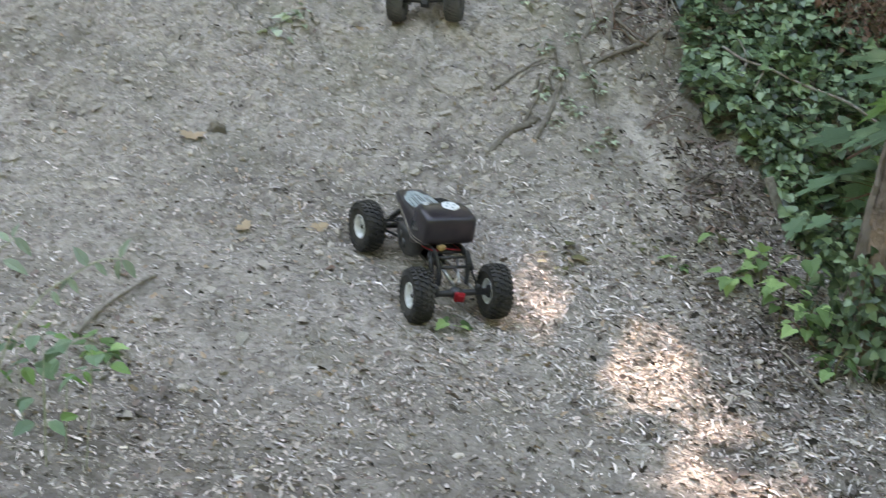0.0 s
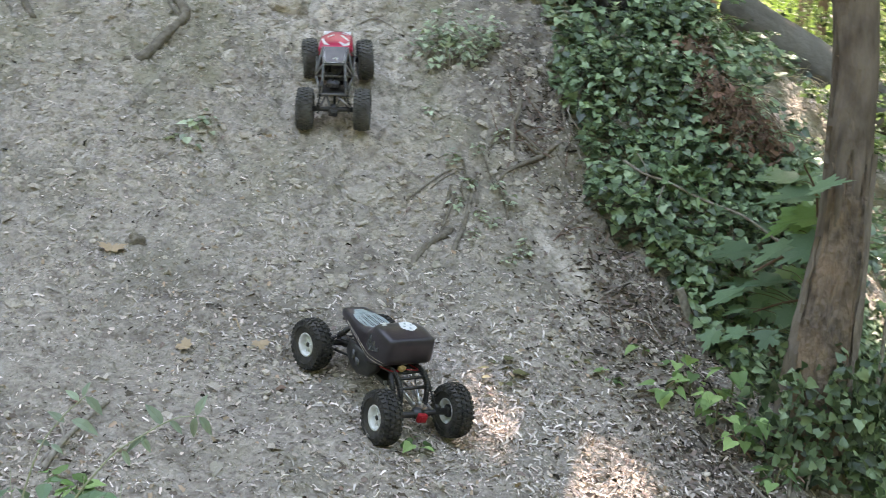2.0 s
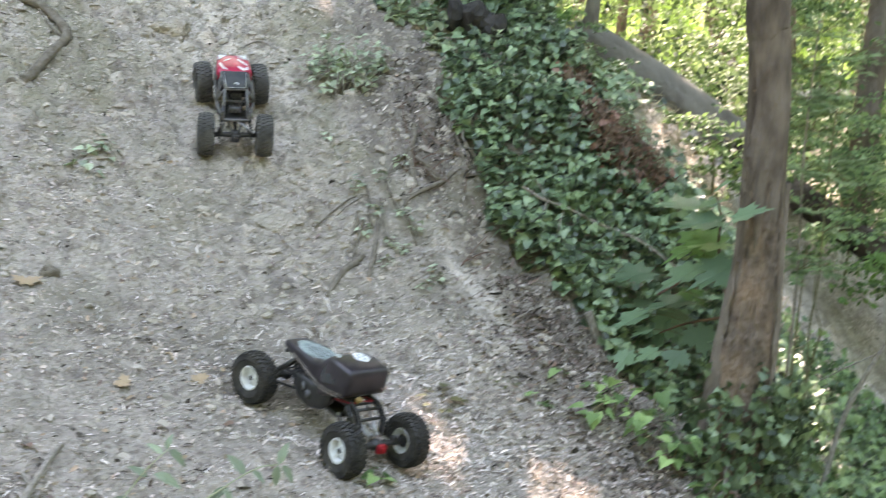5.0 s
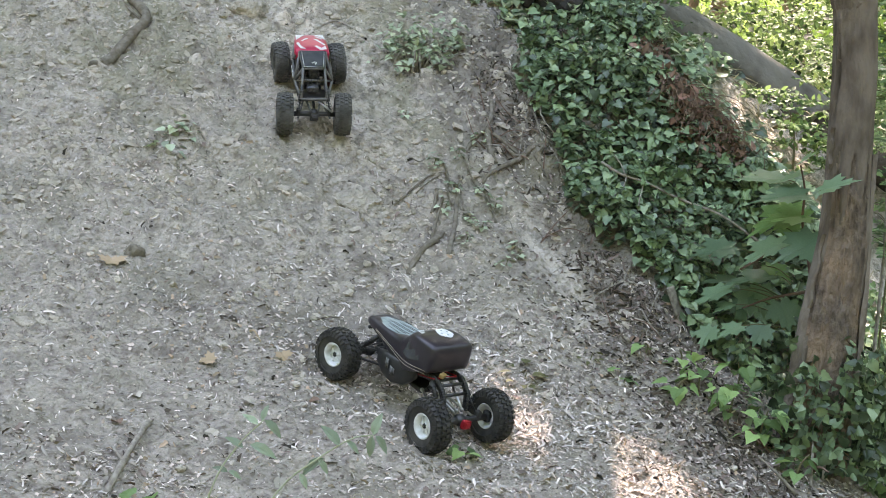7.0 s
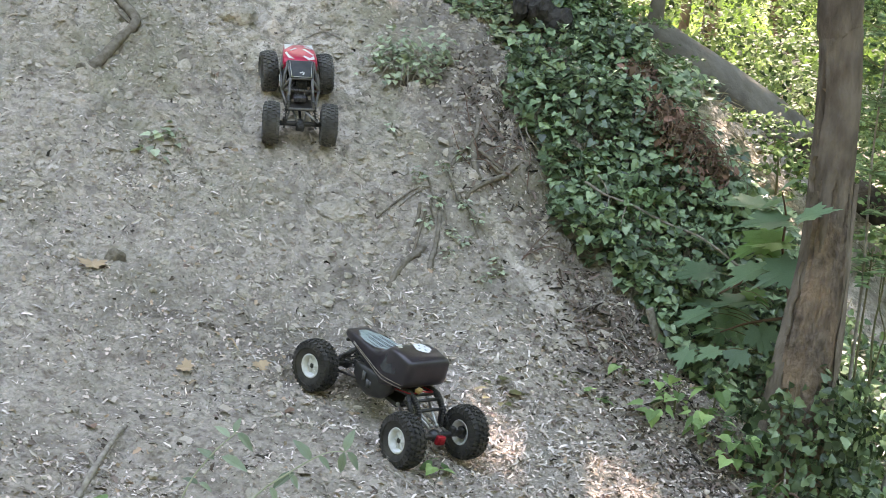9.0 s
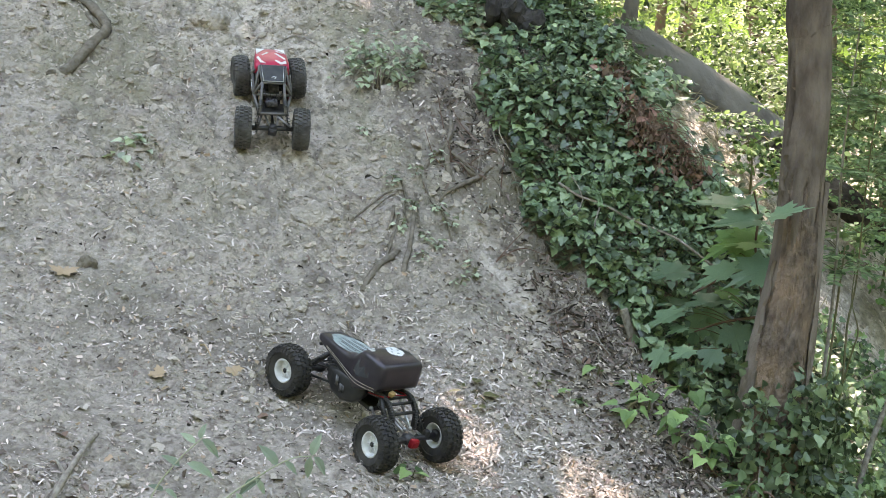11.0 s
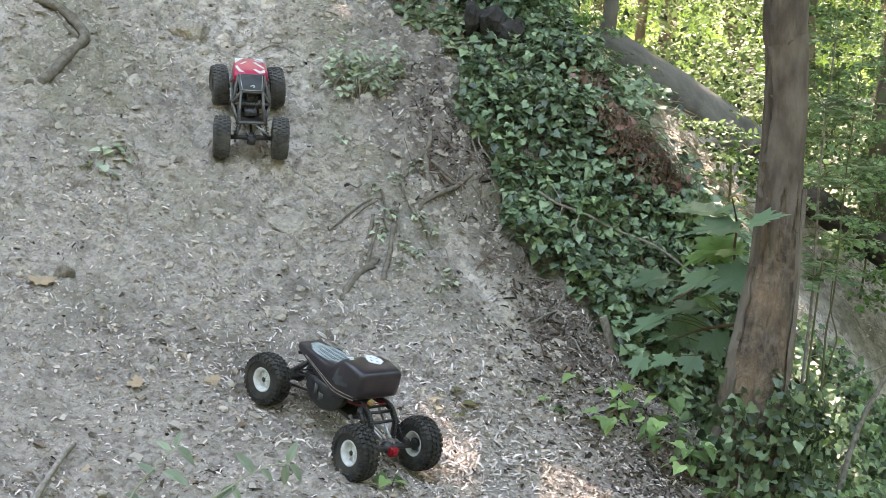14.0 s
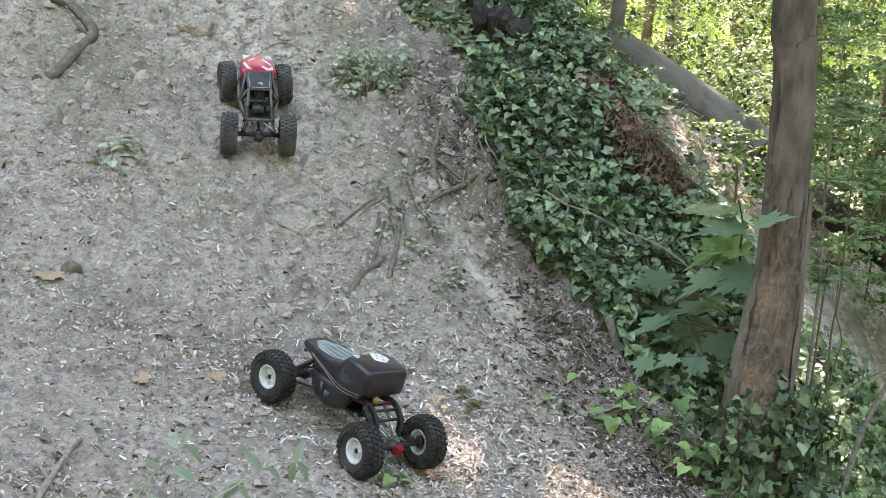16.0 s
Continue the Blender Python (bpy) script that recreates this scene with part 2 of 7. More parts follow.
def distance_mat():
    """Far woods and sky through the leaves: a glowing sheet, mottled light painted by noise."""
    m = bpy.data.materials.new("far_woods_glow")
    m.use_nodes = True
    n, l = m.node_tree.nodes, m.node_tree.links
    n.remove(n["Principled BSDF"])
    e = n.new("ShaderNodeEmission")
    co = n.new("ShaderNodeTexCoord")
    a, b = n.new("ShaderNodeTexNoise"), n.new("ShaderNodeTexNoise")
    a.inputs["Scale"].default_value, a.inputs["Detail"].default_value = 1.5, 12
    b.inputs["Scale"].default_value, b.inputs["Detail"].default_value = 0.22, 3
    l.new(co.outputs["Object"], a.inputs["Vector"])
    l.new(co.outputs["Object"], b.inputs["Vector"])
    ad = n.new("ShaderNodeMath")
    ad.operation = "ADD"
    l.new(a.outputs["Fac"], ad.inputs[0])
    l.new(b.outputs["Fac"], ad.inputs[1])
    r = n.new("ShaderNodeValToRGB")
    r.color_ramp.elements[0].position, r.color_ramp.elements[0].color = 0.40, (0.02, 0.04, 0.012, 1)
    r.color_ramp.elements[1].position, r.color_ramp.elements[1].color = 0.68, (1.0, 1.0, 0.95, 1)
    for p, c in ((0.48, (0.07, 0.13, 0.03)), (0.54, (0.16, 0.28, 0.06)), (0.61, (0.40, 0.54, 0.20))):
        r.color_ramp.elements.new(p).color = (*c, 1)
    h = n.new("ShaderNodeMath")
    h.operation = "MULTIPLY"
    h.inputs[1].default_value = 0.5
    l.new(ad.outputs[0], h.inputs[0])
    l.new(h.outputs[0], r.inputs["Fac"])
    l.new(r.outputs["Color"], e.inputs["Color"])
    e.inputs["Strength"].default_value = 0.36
    l.new(e.outputs[0], n["Material Output"].inputs["Surface"])
    return m


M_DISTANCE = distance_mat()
M_DEADDARK = mat("mould_leaf", (0.145, 0.115, 0.095), 0.9, island=0.85, spec=0.15)
M_DIMWOODS = mat("dim_woods", (0.05, 0.075, 0.03), 0.9, color2=(0.02, 0.03, 0.012), scale=0.8, color3=(0.09, 0.13, 0.05), scale3=0.25)
M_CAGE = mat("dusty_black_tube", (0.105, 0.104, 0.102), 0.5, color2=(0.17, 0.165, 0.158), scale=60)
M_BUSH = mat("dusty_bush_leaf", (0.305, 0.385, 0.235), 0.38, obj_random=0.45, trans=0.2, spec=0.8, color2=(0.45, 0.51, 0.37), scale=40)
M_TAN = mat("tan_litter", (0.38, 0.285, 0.20), 0.9, island=0.5, spec=0.15)
M_SOFTWEED = mat("soft_weed_leaf", (0.23, 0.30, 0.20), 0.5, obj_random=0.4, trans=0.25, color2=(0.28, 0.34, 0.25), scale=60)
M_SOFTSTEM = mat("soft_weed_stem", (0.36, 0.38, 0.26), 0.6, color2=(0.30, 0.33, 0.20), scale=60)
M_CRESTLEAF = mat("crest_leaf", (0.13, 0.21, 0.08), 0.42, island=0.5, trans=0.25, spec=0.6)

# ---- mesh helpers ----
def mesh_ob(name, verts, faces, material, parent=None, label="", smooth=False, materials=None, idx=None):
    me = bpy.data.meshes.new(name)
    me.from_pydata(verts, [], faces)
    for m in (materials or [material]):
        me.materials.append(m)
    if idx is not None:
        me.polygons.foreach_set("material_index", np.asarray(idx, np.int32))
    if smooth:
        me.polygons.foreach_set("use_smooth", np.ones(len(me.polygons), bool))
    me.update()
    ob = new(name, me)
    if parent:
        ob.parent = parent
    if label:
        ob["label"] = label
    return ob


def part(name, bm, material, parent=None, label="", smooth=True):
    """One bmesh as one mesh object, under a thing or a part."""
    me = bpy.data.meshes.new(name)
    bm.normal_update()
    bm.to_mesh(me)
    bm.free()
    me.materials.append(material)
    if smooth:
        me.polygons.foreach_set("use_smooth", np.ones(len(me.polygons), bool))
    ob = new(name, me)
    if parent:
        ob.parent = parent
    if label:
        ob["label"] = label
    return ob


def empty(name, m=None):
    ob = new(name)
    ob.empty_display_size = 0.05
    if m is not None:
        ob.matrix_basis = m
    return ob


def box(bm, size, m, bevel=0.0, seg=2):
    r = bmesh.ops.create_cube(bm, size=1.0, matrix=m @ Matrix.Diagonal((*size, 1)))
    if bevel:
        edges = list({e for v in r["verts"] for e in v.link_edges})
        bmesh.ops.bevel(bm, geom=edges, offset=bevel, segments=seg, affect="EDGES", profile=0.5)


def tube(bm, pts, radii, seg=8, cap=True):
    """A tapered round bar along a line of points."""
    pts = [Vector(p) for p in pts]
    if not hasattr(radii, "__len__"):
        radii = [radii] * len(pts)
    rings, up = [], None
    for k, p in enumerate(pts):
        d = (pts[min(k + 1, len(pts) - 1)] - pts[max(k - 1, 0)]).normalized()
        if up is None:
            up = d.orthogonal().normalized()
        up = (up - d * up.dot(d)).normalized()
        side = d.cross(up)
        rings.append([bm.verts.new(p + radii[k] * (math.cos(a) * up + math.sin(a) * side)) for a in (2 * math.pi * i / seg for i in range(seg))])
    for a, b in zip(rings, rings[1:]):
        for i in range(seg):
            bm.faces.new((a[i], a[(i + 1) % seg], b[(i + 1) % seg], b[i]))
    if cap:
        bm.faces.new(rings[0][::-1])
        bm.faces.new(rings[-1])


def smooth_line(pts, steps=6):
    """Catmull-Rom line through a few points."""
    p = [Vector(q) for q in pts]
    p = [2 * p[0] - p[1]] + p + [2 * p[-1] - p[-2]]
    out = []
    for a, b, c, d in zip(p, p[1:], p[2:], p[3:]):
        for k in range(steps):
            t = k / steps
            out.append(0.5 * (2 * b + (c - a) * t + (2 * a - 5 * b + 4 * c - d) * t * t + (3 * b - a - 3 * c + d) * t ** 3))
    out.append(p[-2])
    return out


def lathe(bm, profile, seg=32, m=Matrix()):
    """Turns a profile of (radius, along) round the local x axis."""
    rings = [[bm.verts.new(m @ Vector((x, r * math.cos(a), r * math.sin(a)))) for a in (2 * math.pi * i / seg for i in range(seg))] for r, x in profile]
    for a, b in zip(rings, rings[1:]):
        for i in range(seg):
            bm.faces.new((a[i], b[i], b[(i + 1) % seg], a[(i + 1) % seg]))
    return rings


LEAF_IVY = [(0, 0), (0.26, -0.12), (0.46, 0.04), (0.50, 0.20), (0.38, 0.36), (0.36, 0.52), (0.18, 0.72), (0, 1.0), (-0.18, 0.72), (-0.36, 0.52), (-0.38, 0.36), (-0.50, 0.20), (-0.46, 0.04), (-0.26, -0.12)]
LEAF_OVAL = [(0, 0), (0.22, 0.18), (0.30, 0.45), (0.18, 0.78), (0, 1.0), (-0.18, 0.78), (-0.30, 0.45), (-0.22, 0.18)]
LEAF_FAR = [(0, 0), (0.29, 0.36), (0.18, 0.78), (0, 1.0), (-0.18, 0.78), (-0.29, 0.36)]
LEAF_CHIP = [(0, 0), (0.16, 0.22), (0.11, 0.60), (0.15, 0.86), (-0.06, 1.0), (-0.15, 0.62), (-0.10, 0.30)]
LEAF_CURL = [(0, 0), (0.12, 0.16), (0.15, 0.42), (0.10, 0.72), (0.16, 0.90), (0.02, 1.0), (-0.10, 0.82), (-0.14, 0.50), (-0.07, 0.22)]
LEAF_SCRAP = [(0, 0), (0.20, 0.10), (0.34, 0.34), (0.22, 0.52), (0.30, 0.78), (0.06, 1.0), (-0.12, 0.80), (-0.30, 0.62), (-0.20, 0.40), (-0.28, 0.16)]
LEAF_MAPLE = [(0, 0), (0.26, -0.16), (0.30, 0.02), (0.62, 0.05), (0.50, 0.20), (0.74, 0.46), (0.50, 0.46), (0.44, 0.60), (0.22, 0.44), (0.26, 0.78), (0.10, 0.74), (0, 1.05),
              (-0.10, 0.74), (-0.26, 0.78), (-0.22, 0.44), (-0.44, 0.60), (-0.50, 0.46), (-0.74, 0.46), (-0.50, 0.20), (-0.62, 0.05), (-0.30, 0.02), (-0.26, -0.16)]


def leaf_local(shape, fold=0.25, droop=0.25):
    """A leaf about its stalk: a fan from the midrib, folded and drooping. Unit length along y."""
    pts = [(x, y, abs(x) * fold - droop * y * y) for x, y in shape]
    verts = [(0, 0.35, -droop * 0.12)] + pts
    n = len(pts)
    return np.array(verts), [(0, 1 + i, 1 + (i + 1) % n) for i in range(n)]


def leaves_mesh(name, shape, places, sizes, turns, material, parent=None, label="", fold=0.25, droop=0.25):
    """Many leaves in one mesh: places (n,3), sizes (n,), turns (n,3,3)."""
    v, f = leaf_local(shape, fold, droop)
    places, sizes = np.asarray(places), np.asarray(sizes)
    allv = np.einsum("nij,kj->nki", turns, v) * sizes[:, None, None] + places[:, None, :]
    k = len(v)
    fa = (np.asarray(f)[None] + (np.arange(len(places)) * k)[:, None, None]).reshape(-1, 3)
    me = bpy.data.meshes.new(name)
    me.vertices.add(len(places) * k)
    me.vertices.foreach_set("co", allv.reshape(-1).astype(np.float32))
    me.loops.add(fa.size)
    me.loops.foreach_set("vertex_index", fa.reshape(-1).astype(np.int32))
    me.polygons.add(len(fa))
    me.polygons.foreach_set("loop_start", (np.arange(len(fa)) * 3).astype(np.int32))
    me.materials.append(material)
    me.update(calc_edges=True)
    ob = new(name, me)
    if parent:
        ob.parent = parent
    if label:
        ob["label"] = label
    return ob


def turns_facing(normals, rng, jitter=0.5):
    """Frames whose z follows the normals with some jitter, spun at random."""
    n = np.asarray(normals, float) + rng.normal(0, jitter, (len(normals), 3))
    n /= np.linalg.norm(n, axis=1)[:, None]
    a = rng.normal(0, 1, n.shape)
    y = a - n * np.sum(a * n, axis=1)[:, None]
    y /= np.linalg.norm(y, axis=1)[:, None]
    x = np.cross(y, n)
    return np.stack([x, y, n], axis=2)

# ---- ground: one sheet with the hill, the gully beside it and the far wood floor ----
def lattice(ix, iy, seed):
    h = (ix.astype(np.int64) * 374761393 + iy.astype(np.int64) * 668265263 + seed * 974711) & 0x7FFFFFFF
    h = ((h ^ (h >> 13)) * 1274126177) & 0x7FFFFFFF
    return ((h ^ (h >> 16)) & 0xFFFF) / 65535.0


def value_noise(x, y, seed=0):
    x, y = np.asarray(x, float), np.asarray(y, float)
    ix, iy = np.floor(x), np.floor(y)
    fx, fy = x - ix, y - iy
    fx, fy = fx * fx * (3 - 2 * fx), fy * fy * (3 - 2 * fy)
    a, b = lattice(ix, iy, seed), lattice(ix + 1, iy, seed)
    c, d = lattice(ix, iy + 1, seed), lattice(ix + 1, iy + 1, seed)
    return (a * (1 - fx) + b * fx) * (1 - fy) + (c * (1 - fx) + d * fx) * fy - 0.5


def softplus(v, k):
    return k * np.logaddexp(0, np.asarray(v, float) / k)


def bulge(x, y, cx, cy, r):
    return np.exp(-((x - cx) ** 2 + (y - cy) ** 2) / (2 * r * r))


def ground_base(x, y):
    x, y = np.asarray(x, float), np.asarray(y, float)
    yy = np.maximum(y, -3.0)
    z = 0.74 + 0.12 * (yy - 2.7) + 0.6 * softplus(yy - 2.7, 0.3) - 0.66 * softplus(yy - 5.2, 0.4)
    z = z - 0.075 * np.clip(x + 0.05, -2.5, 1.2) / (1 + np.exp(np.clip((y - 3.4) * 4, -50, 50)))
    z = z + 0.07 * bulge(x, y, 0.98, 3.62, 0.36) + 0.04 * bulge(x, y, 0.42, 3.9, 0.3)
    cap = 1.76 + 1.25 * softplus(0.90 - x, 0.06) + 0.03 * np.maximum(y - 4.3, 0)
    z = -0.03 * np.logaddexp(-z / 0.03, -cap / 0.03)
    edge = 1.02 + 0.42 * (1 / (1 + np.exp(np.clip(-(y - 2.85) * 5, -50, 50)))) - 0.24 / (1 + np.exp(np.clip(-(y - 3.55) * 9, -50, 50)))
    z = z - (0.85 - 0.33 / (1 + np.exp(np.clip(-(y - 3.45) * 7, -50, 50)))) * softplus(x - edge, 0.07)
    z = z - 0.20 * bulge(x, y, 1.19, 2.82, 0.135)
    u = 0.45 * x + 0.89 * y
    far = 0.42 + 0.16 * softplus(u - 4.3, 0.5) - 0.16 * softplus(u - 9.5, 1.0)
    far = far - 0.3 * (x < -40)
    k = 0.06
    return k * np.logaddexp(z / k, far / k)


def ground_z(x, y):
    x, y = np.asarray(x, float), np.asarray(y, float)
    z = ground_base(x, y)
    z = z + 0.030 * value_noise(x * 2.3, y * 2.3, 1) + 0.016 * value_noise(x * 7, y * 7, 2)
    up = 0.55 + 0.85 / (1 + np.exp(np.clip(-(y - 3.1) * 5, -50, 50)))
    z = z + up * (0.028 * value_noise(x * 17, y * 17, 3) + 0.020 * value_noise(x * 33, y * 33, 4) + 0.011 * value_noise(x * 62, y * 62, 5))
    # worn track of the wheels straight up the hill, and the bare runnel beside the ivy
    z = z - 0.020 * np.exp(-((x - 0.02 - 0.10 * np.sin(y * 2.2)) / 0.16) ** 2) * (y > 2.4)
    z = z - 0.025 * np.exp(-((x - (0.60 - 0.25 * (y - 3.0))) / 0.065) ** 2) * np.exp(-((y - 3.05) / 0.33) ** 2)
    z = z - 0.022 * bulge(x, y, 0.17, 2.35, 0.09) - 0.11 * (y - 3.57) * bulge(x, y, -0.03, 3.57, 0.17)
    return z


def gz(x, y):
    return float(ground_z(x, y))


def ground_normal(x, y, e=0.03):
    n = np.stack([-(ground_base(x + e, y) - ground_base(x - e, y)) / (2 * e), -(ground_base(x, y + e) - ground_base(x, y - e)) / (2 * e), np.ones_like(np.asarray(x, float))], -1)
    return n / np.linalg.norm(n, axis=-1, keepdims=True)


def spaced(lo, hi, step, far, count):
    mid = np.arange(lo, hi + step / 2, step)
    g = np.geomspace(step * 1.5, far, count)
    return np.concatenate([lo - g[::-1], mid, mid[-1] + g])


gx, gy = spaced(-1.5, 1.9, 0.0090, 350, 44), spaced(1.2, 4.4, 0.0090, 350, 44)
GX, GY = np.meshgrid(gx, gy)
GZ = ground_z(GX, GY)
nx, ny = len(gx), len(gy)
iy_, ix_ = np.mgrid[0:ny - 1, 0:nx - 1]
q0 = (iy_ * nx + ix_).ravel()
quads = np.stack([q0, q0 + 1, q0 + nx + 1, q0 + nx], 1)
me = bpy.data.meshes.new("ground")
me.vertices.add(nx * ny)
me.vertices.foreach_set("co", np.stack([GX, GY, GZ], -1).reshape(-1).astype(np.float32))
me.loops.add(quads.size)
me.loops.foreach_set("vertex_index", quads.reshape(-1).astype(np.int32))
me.polygons.add(len(quads))
me.polygons.foreach_set("loop_start", (np.arange(len(quads)) * 4).astype(np.int32))
me.polygons.foreach_set("use_smooth", np.ones(len(quads), bool))
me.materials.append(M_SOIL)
me.update(calc_edges=True)
wear_lift = me.attributes.new("wear_lift", "FLOAT", "POINT")
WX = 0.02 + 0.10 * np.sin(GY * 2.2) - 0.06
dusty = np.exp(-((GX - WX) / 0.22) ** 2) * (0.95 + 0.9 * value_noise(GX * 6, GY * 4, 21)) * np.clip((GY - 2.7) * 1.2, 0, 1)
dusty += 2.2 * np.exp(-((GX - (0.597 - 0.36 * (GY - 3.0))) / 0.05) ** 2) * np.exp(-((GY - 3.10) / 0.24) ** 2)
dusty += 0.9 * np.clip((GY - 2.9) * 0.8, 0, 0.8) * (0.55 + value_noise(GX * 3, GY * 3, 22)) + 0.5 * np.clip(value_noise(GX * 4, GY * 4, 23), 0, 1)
# gully bank lightened in colour, since little sky light reaches it
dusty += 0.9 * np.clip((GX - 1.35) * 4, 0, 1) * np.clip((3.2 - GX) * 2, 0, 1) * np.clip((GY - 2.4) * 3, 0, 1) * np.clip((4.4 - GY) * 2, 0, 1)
wear_lift.data.foreach_set("value", np.clip(dusty, 0, 1.3).reshape(-1).astype(np.float32))
# brown humus near the ivy, on the gully's bank and in patches
humus_a = me.attributes.new("humus_shade", "FLOAT", "POINT")
hum = 1.0 * np.exp(-((GX - (0.66 - 0.10 * (GY - 3.2))) / 0.19) ** 2) * np.clip((GY - 2.5) * 2, 0, 1) * np.clip(0.75 + 1.3 * value_noise(GX * 7, GY * 7, 24), 0, 1)
hum += 0.05 * np.clip((GX - 1.0 + 0.6 * value_noise(GX * 3, GY * 3, 28)) * 4, 0, 1) * np.clip(1 - (GY - 2.9) * 2, 0.15, 1) * np.clip((GY - 1.5) * 1.4 + value_noise(GX * 4, GY * 4, 29), 0, 1) * np.clip(2.2 - GX, 0, 1)
hum += 0.65 * np.clip((2.15 - GY) * 2.2 + 1.2 * value_noise(GX * 4, GY * 4, 30), 0, 1) * np.clip((GY + 4) * 0.6, 0, 1)
hum += 0.6 * np.clip(value_noise(GX * 5, GY * 5, 25) * 2.6 - 0.25, 0, 1) * np.clip(0.5 + 1.4 * value_noise(GX * 19, GY * 19, 26), 0, 1)
hum += (0.3 + 0.3 * np.clip((GY - 2.7) * 2, 0, 1)) * np.clip(value_noise(GX * 24, GY * 24, 27) * 3 - 0.45, 0, 1)
hum += 0.45 * np.clip(value_noise(GX * 2.2, GY * 2.2, 35) * 3.2 - 0.25, 0, 1)
# packed dark mould along the foot of the ivy
hum += 0.95 * np.exp(-((GX - (0.76 - 0.06 * (GY - 2.6))) / 0.16) ** 2) * np.clip((3.1 - GY) * 3, 0, 1) * np.clip((GY - 1.7) * 2, 0, 1) * np.clip(0.7 + 1.2 * value_noise(GX * 8, GY * 8, 36), 0, 1)
# dark soil round the bush, with the shade beneath it painted in
hum += (0.7 * np.exp(-(((GX - 0.40) / 0.15) ** 2 + ((GY - 3.61) / 0.13) ** 2)) + 0.6 * np.exp(-(((GX - 0.56) / 0.09) ** 2 + ((GY - 3.5) / 0.25) ** 2))) * np.clip(0.75 + 1.2 * value_noise(GX * 9, GY * 9, 37), 0, 1)
hum += 0.9 * np.exp(-((GX - np.interp(GY, [2.9, 3.1, 3.4, 3.8], [0.74, 0.68, 0.60, 0.60])) / 0.085) ** 2) * np.clip((GY - 3.0) * 4, 0, 1) * np.clip((3.9 - GY) * 4, 0, 1) * np.clip(0.75 + 1.2 * value_noise(GX * 10, GY * 10, 38), 0, 1)
hum *= 1 - 0.95 * np.exp(-((GX - (0.597 - 0.36 * (GY - 3.0))) / 0.05) ** 2) * np.exp(-((GY - 3.10) / 0.26) ** 2)
hum *= np.clip((GY + 2.5) * 0.3, 0.55, 1)
seen = np.clip((GX + 1.8) * 4, 0, 1) * np.clip((2.4 - GX) * 2, 0, 1) * np.clip((GY - 1.0) * 4, 0, 1) * np.clip((5.0 - GY) * 2, 0, 1)
hum = hum * seen + 0.3 * (1 - seen)
humus_a.data.foreach_set("value", np.clip(hum * (0.72 + 0.9 * seen * value_noise(GX * 27, GY * 27, 39)), 0, 0.85).reshape(-1).astype(np.float32))
moss_a = me.attributes.new("moss", "FLOAT", "POINT")
mo = np.clip(1.6 * value_noise(GX * 4, GY * 4, 33) + 1.0 * value_noise(GX * 15, GY * 15, 34) + 0.05, 0, 0.42) * np.clip((GY - 2.9) * 1.6, 0, 1) * np.clip(1 - np.exp(-((GX - WX) / 0.15) ** 2), 0, 1)
moss_a.data.foreach_set("value", mo.reshape(-1).astype(np.float32))
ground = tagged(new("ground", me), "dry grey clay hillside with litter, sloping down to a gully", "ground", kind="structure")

# ---- the near tree ----
def trunk_mesh(name, pts, radii, seg, materials, parent=None, label="", rough=0.04, flutes=0.0, wound=None, steps=8):
    """A trunk with uneven girth along a bent line. wound(angle, z): depth of the torn bark there, or 0."""
    line = smooth_line(pts, steps)
    m = len(line)
    verts, faces, idx = [], [], []
    torn = {}
    for k, p in enumerate(line):
        f = k / (m - 1) * (len(radii) - 1)
        i = min(int(f), len(radii) - 2)
        r = radii[i] * (1 - (f - i)) + radii[i + 1] * (f - i)
        d = (line[min(k + 1, m - 1)] - line[max(k - 1, 0)]).normalized()
        up = Vector((1, 0, 0))
        up = (up - d * up.dot(d)).normalized()
        side = d.cross(up)
        for j in range(seg):
            a = 2 * math.pi * j / seg
            w = 1 + rough * noise.noise(Vector((2 * math.cos(a), 2 * math.sin(a), p.z * 3))) + rough * 0.6 * noise.noise(Vector((6 * math.cos(a), 6 * math.sin(a), p.z * 9)))
            w += 0.5 * rough * noise.noise(Vector((13 * math.cos(a), 13 * math.sin(a), p.z * 2.2))) + 0.22 * rough * noise.noise(Vector((3 * math.cos(a), 3 * math.sin(a), p.z * 34)))
            w += flutes * (1 - k / m) ** 3 * math.cos(4 * a + 0.6)
            cut = wound(a, p.z) if wound else 0.0
            torn[k, j] = cut > 0
            rr = r * w - cut * (1 + 0.9 * noise.noise(Vector((9 * math.cos(a), 9 * math.sin(a), p.z * 6))) + 1.3 * noise.noise(Vector((22 * math.cos(a), 22 * math.sin(a), p.z * 3.5))))
            verts.append(p + rr * (math.cos(a) * up + math.sin(a) * side))
    for k in range(m - 1):
        for j in range(seg):
            b = k * seg
            faces.append((b + j, b + (j + 1) % seg, b + seg + (j + 1) % seg, b + seg + j))
            idx.append(1 if torn[k, j] and torn[k + 1, (j + 1) % seg] and len(materials) > 1 else 0)
    faces += [tuple(range(seg))[::-1], tuple((m - 1) * seg + j for j in range(seg))]
    idx += [0, 0]
    return mesh_ob(name, verts, faces, None, parent, label, smooth=True, materials=materials, idx=idx)


TB = Vector((1.05, 2.385, 0.60))


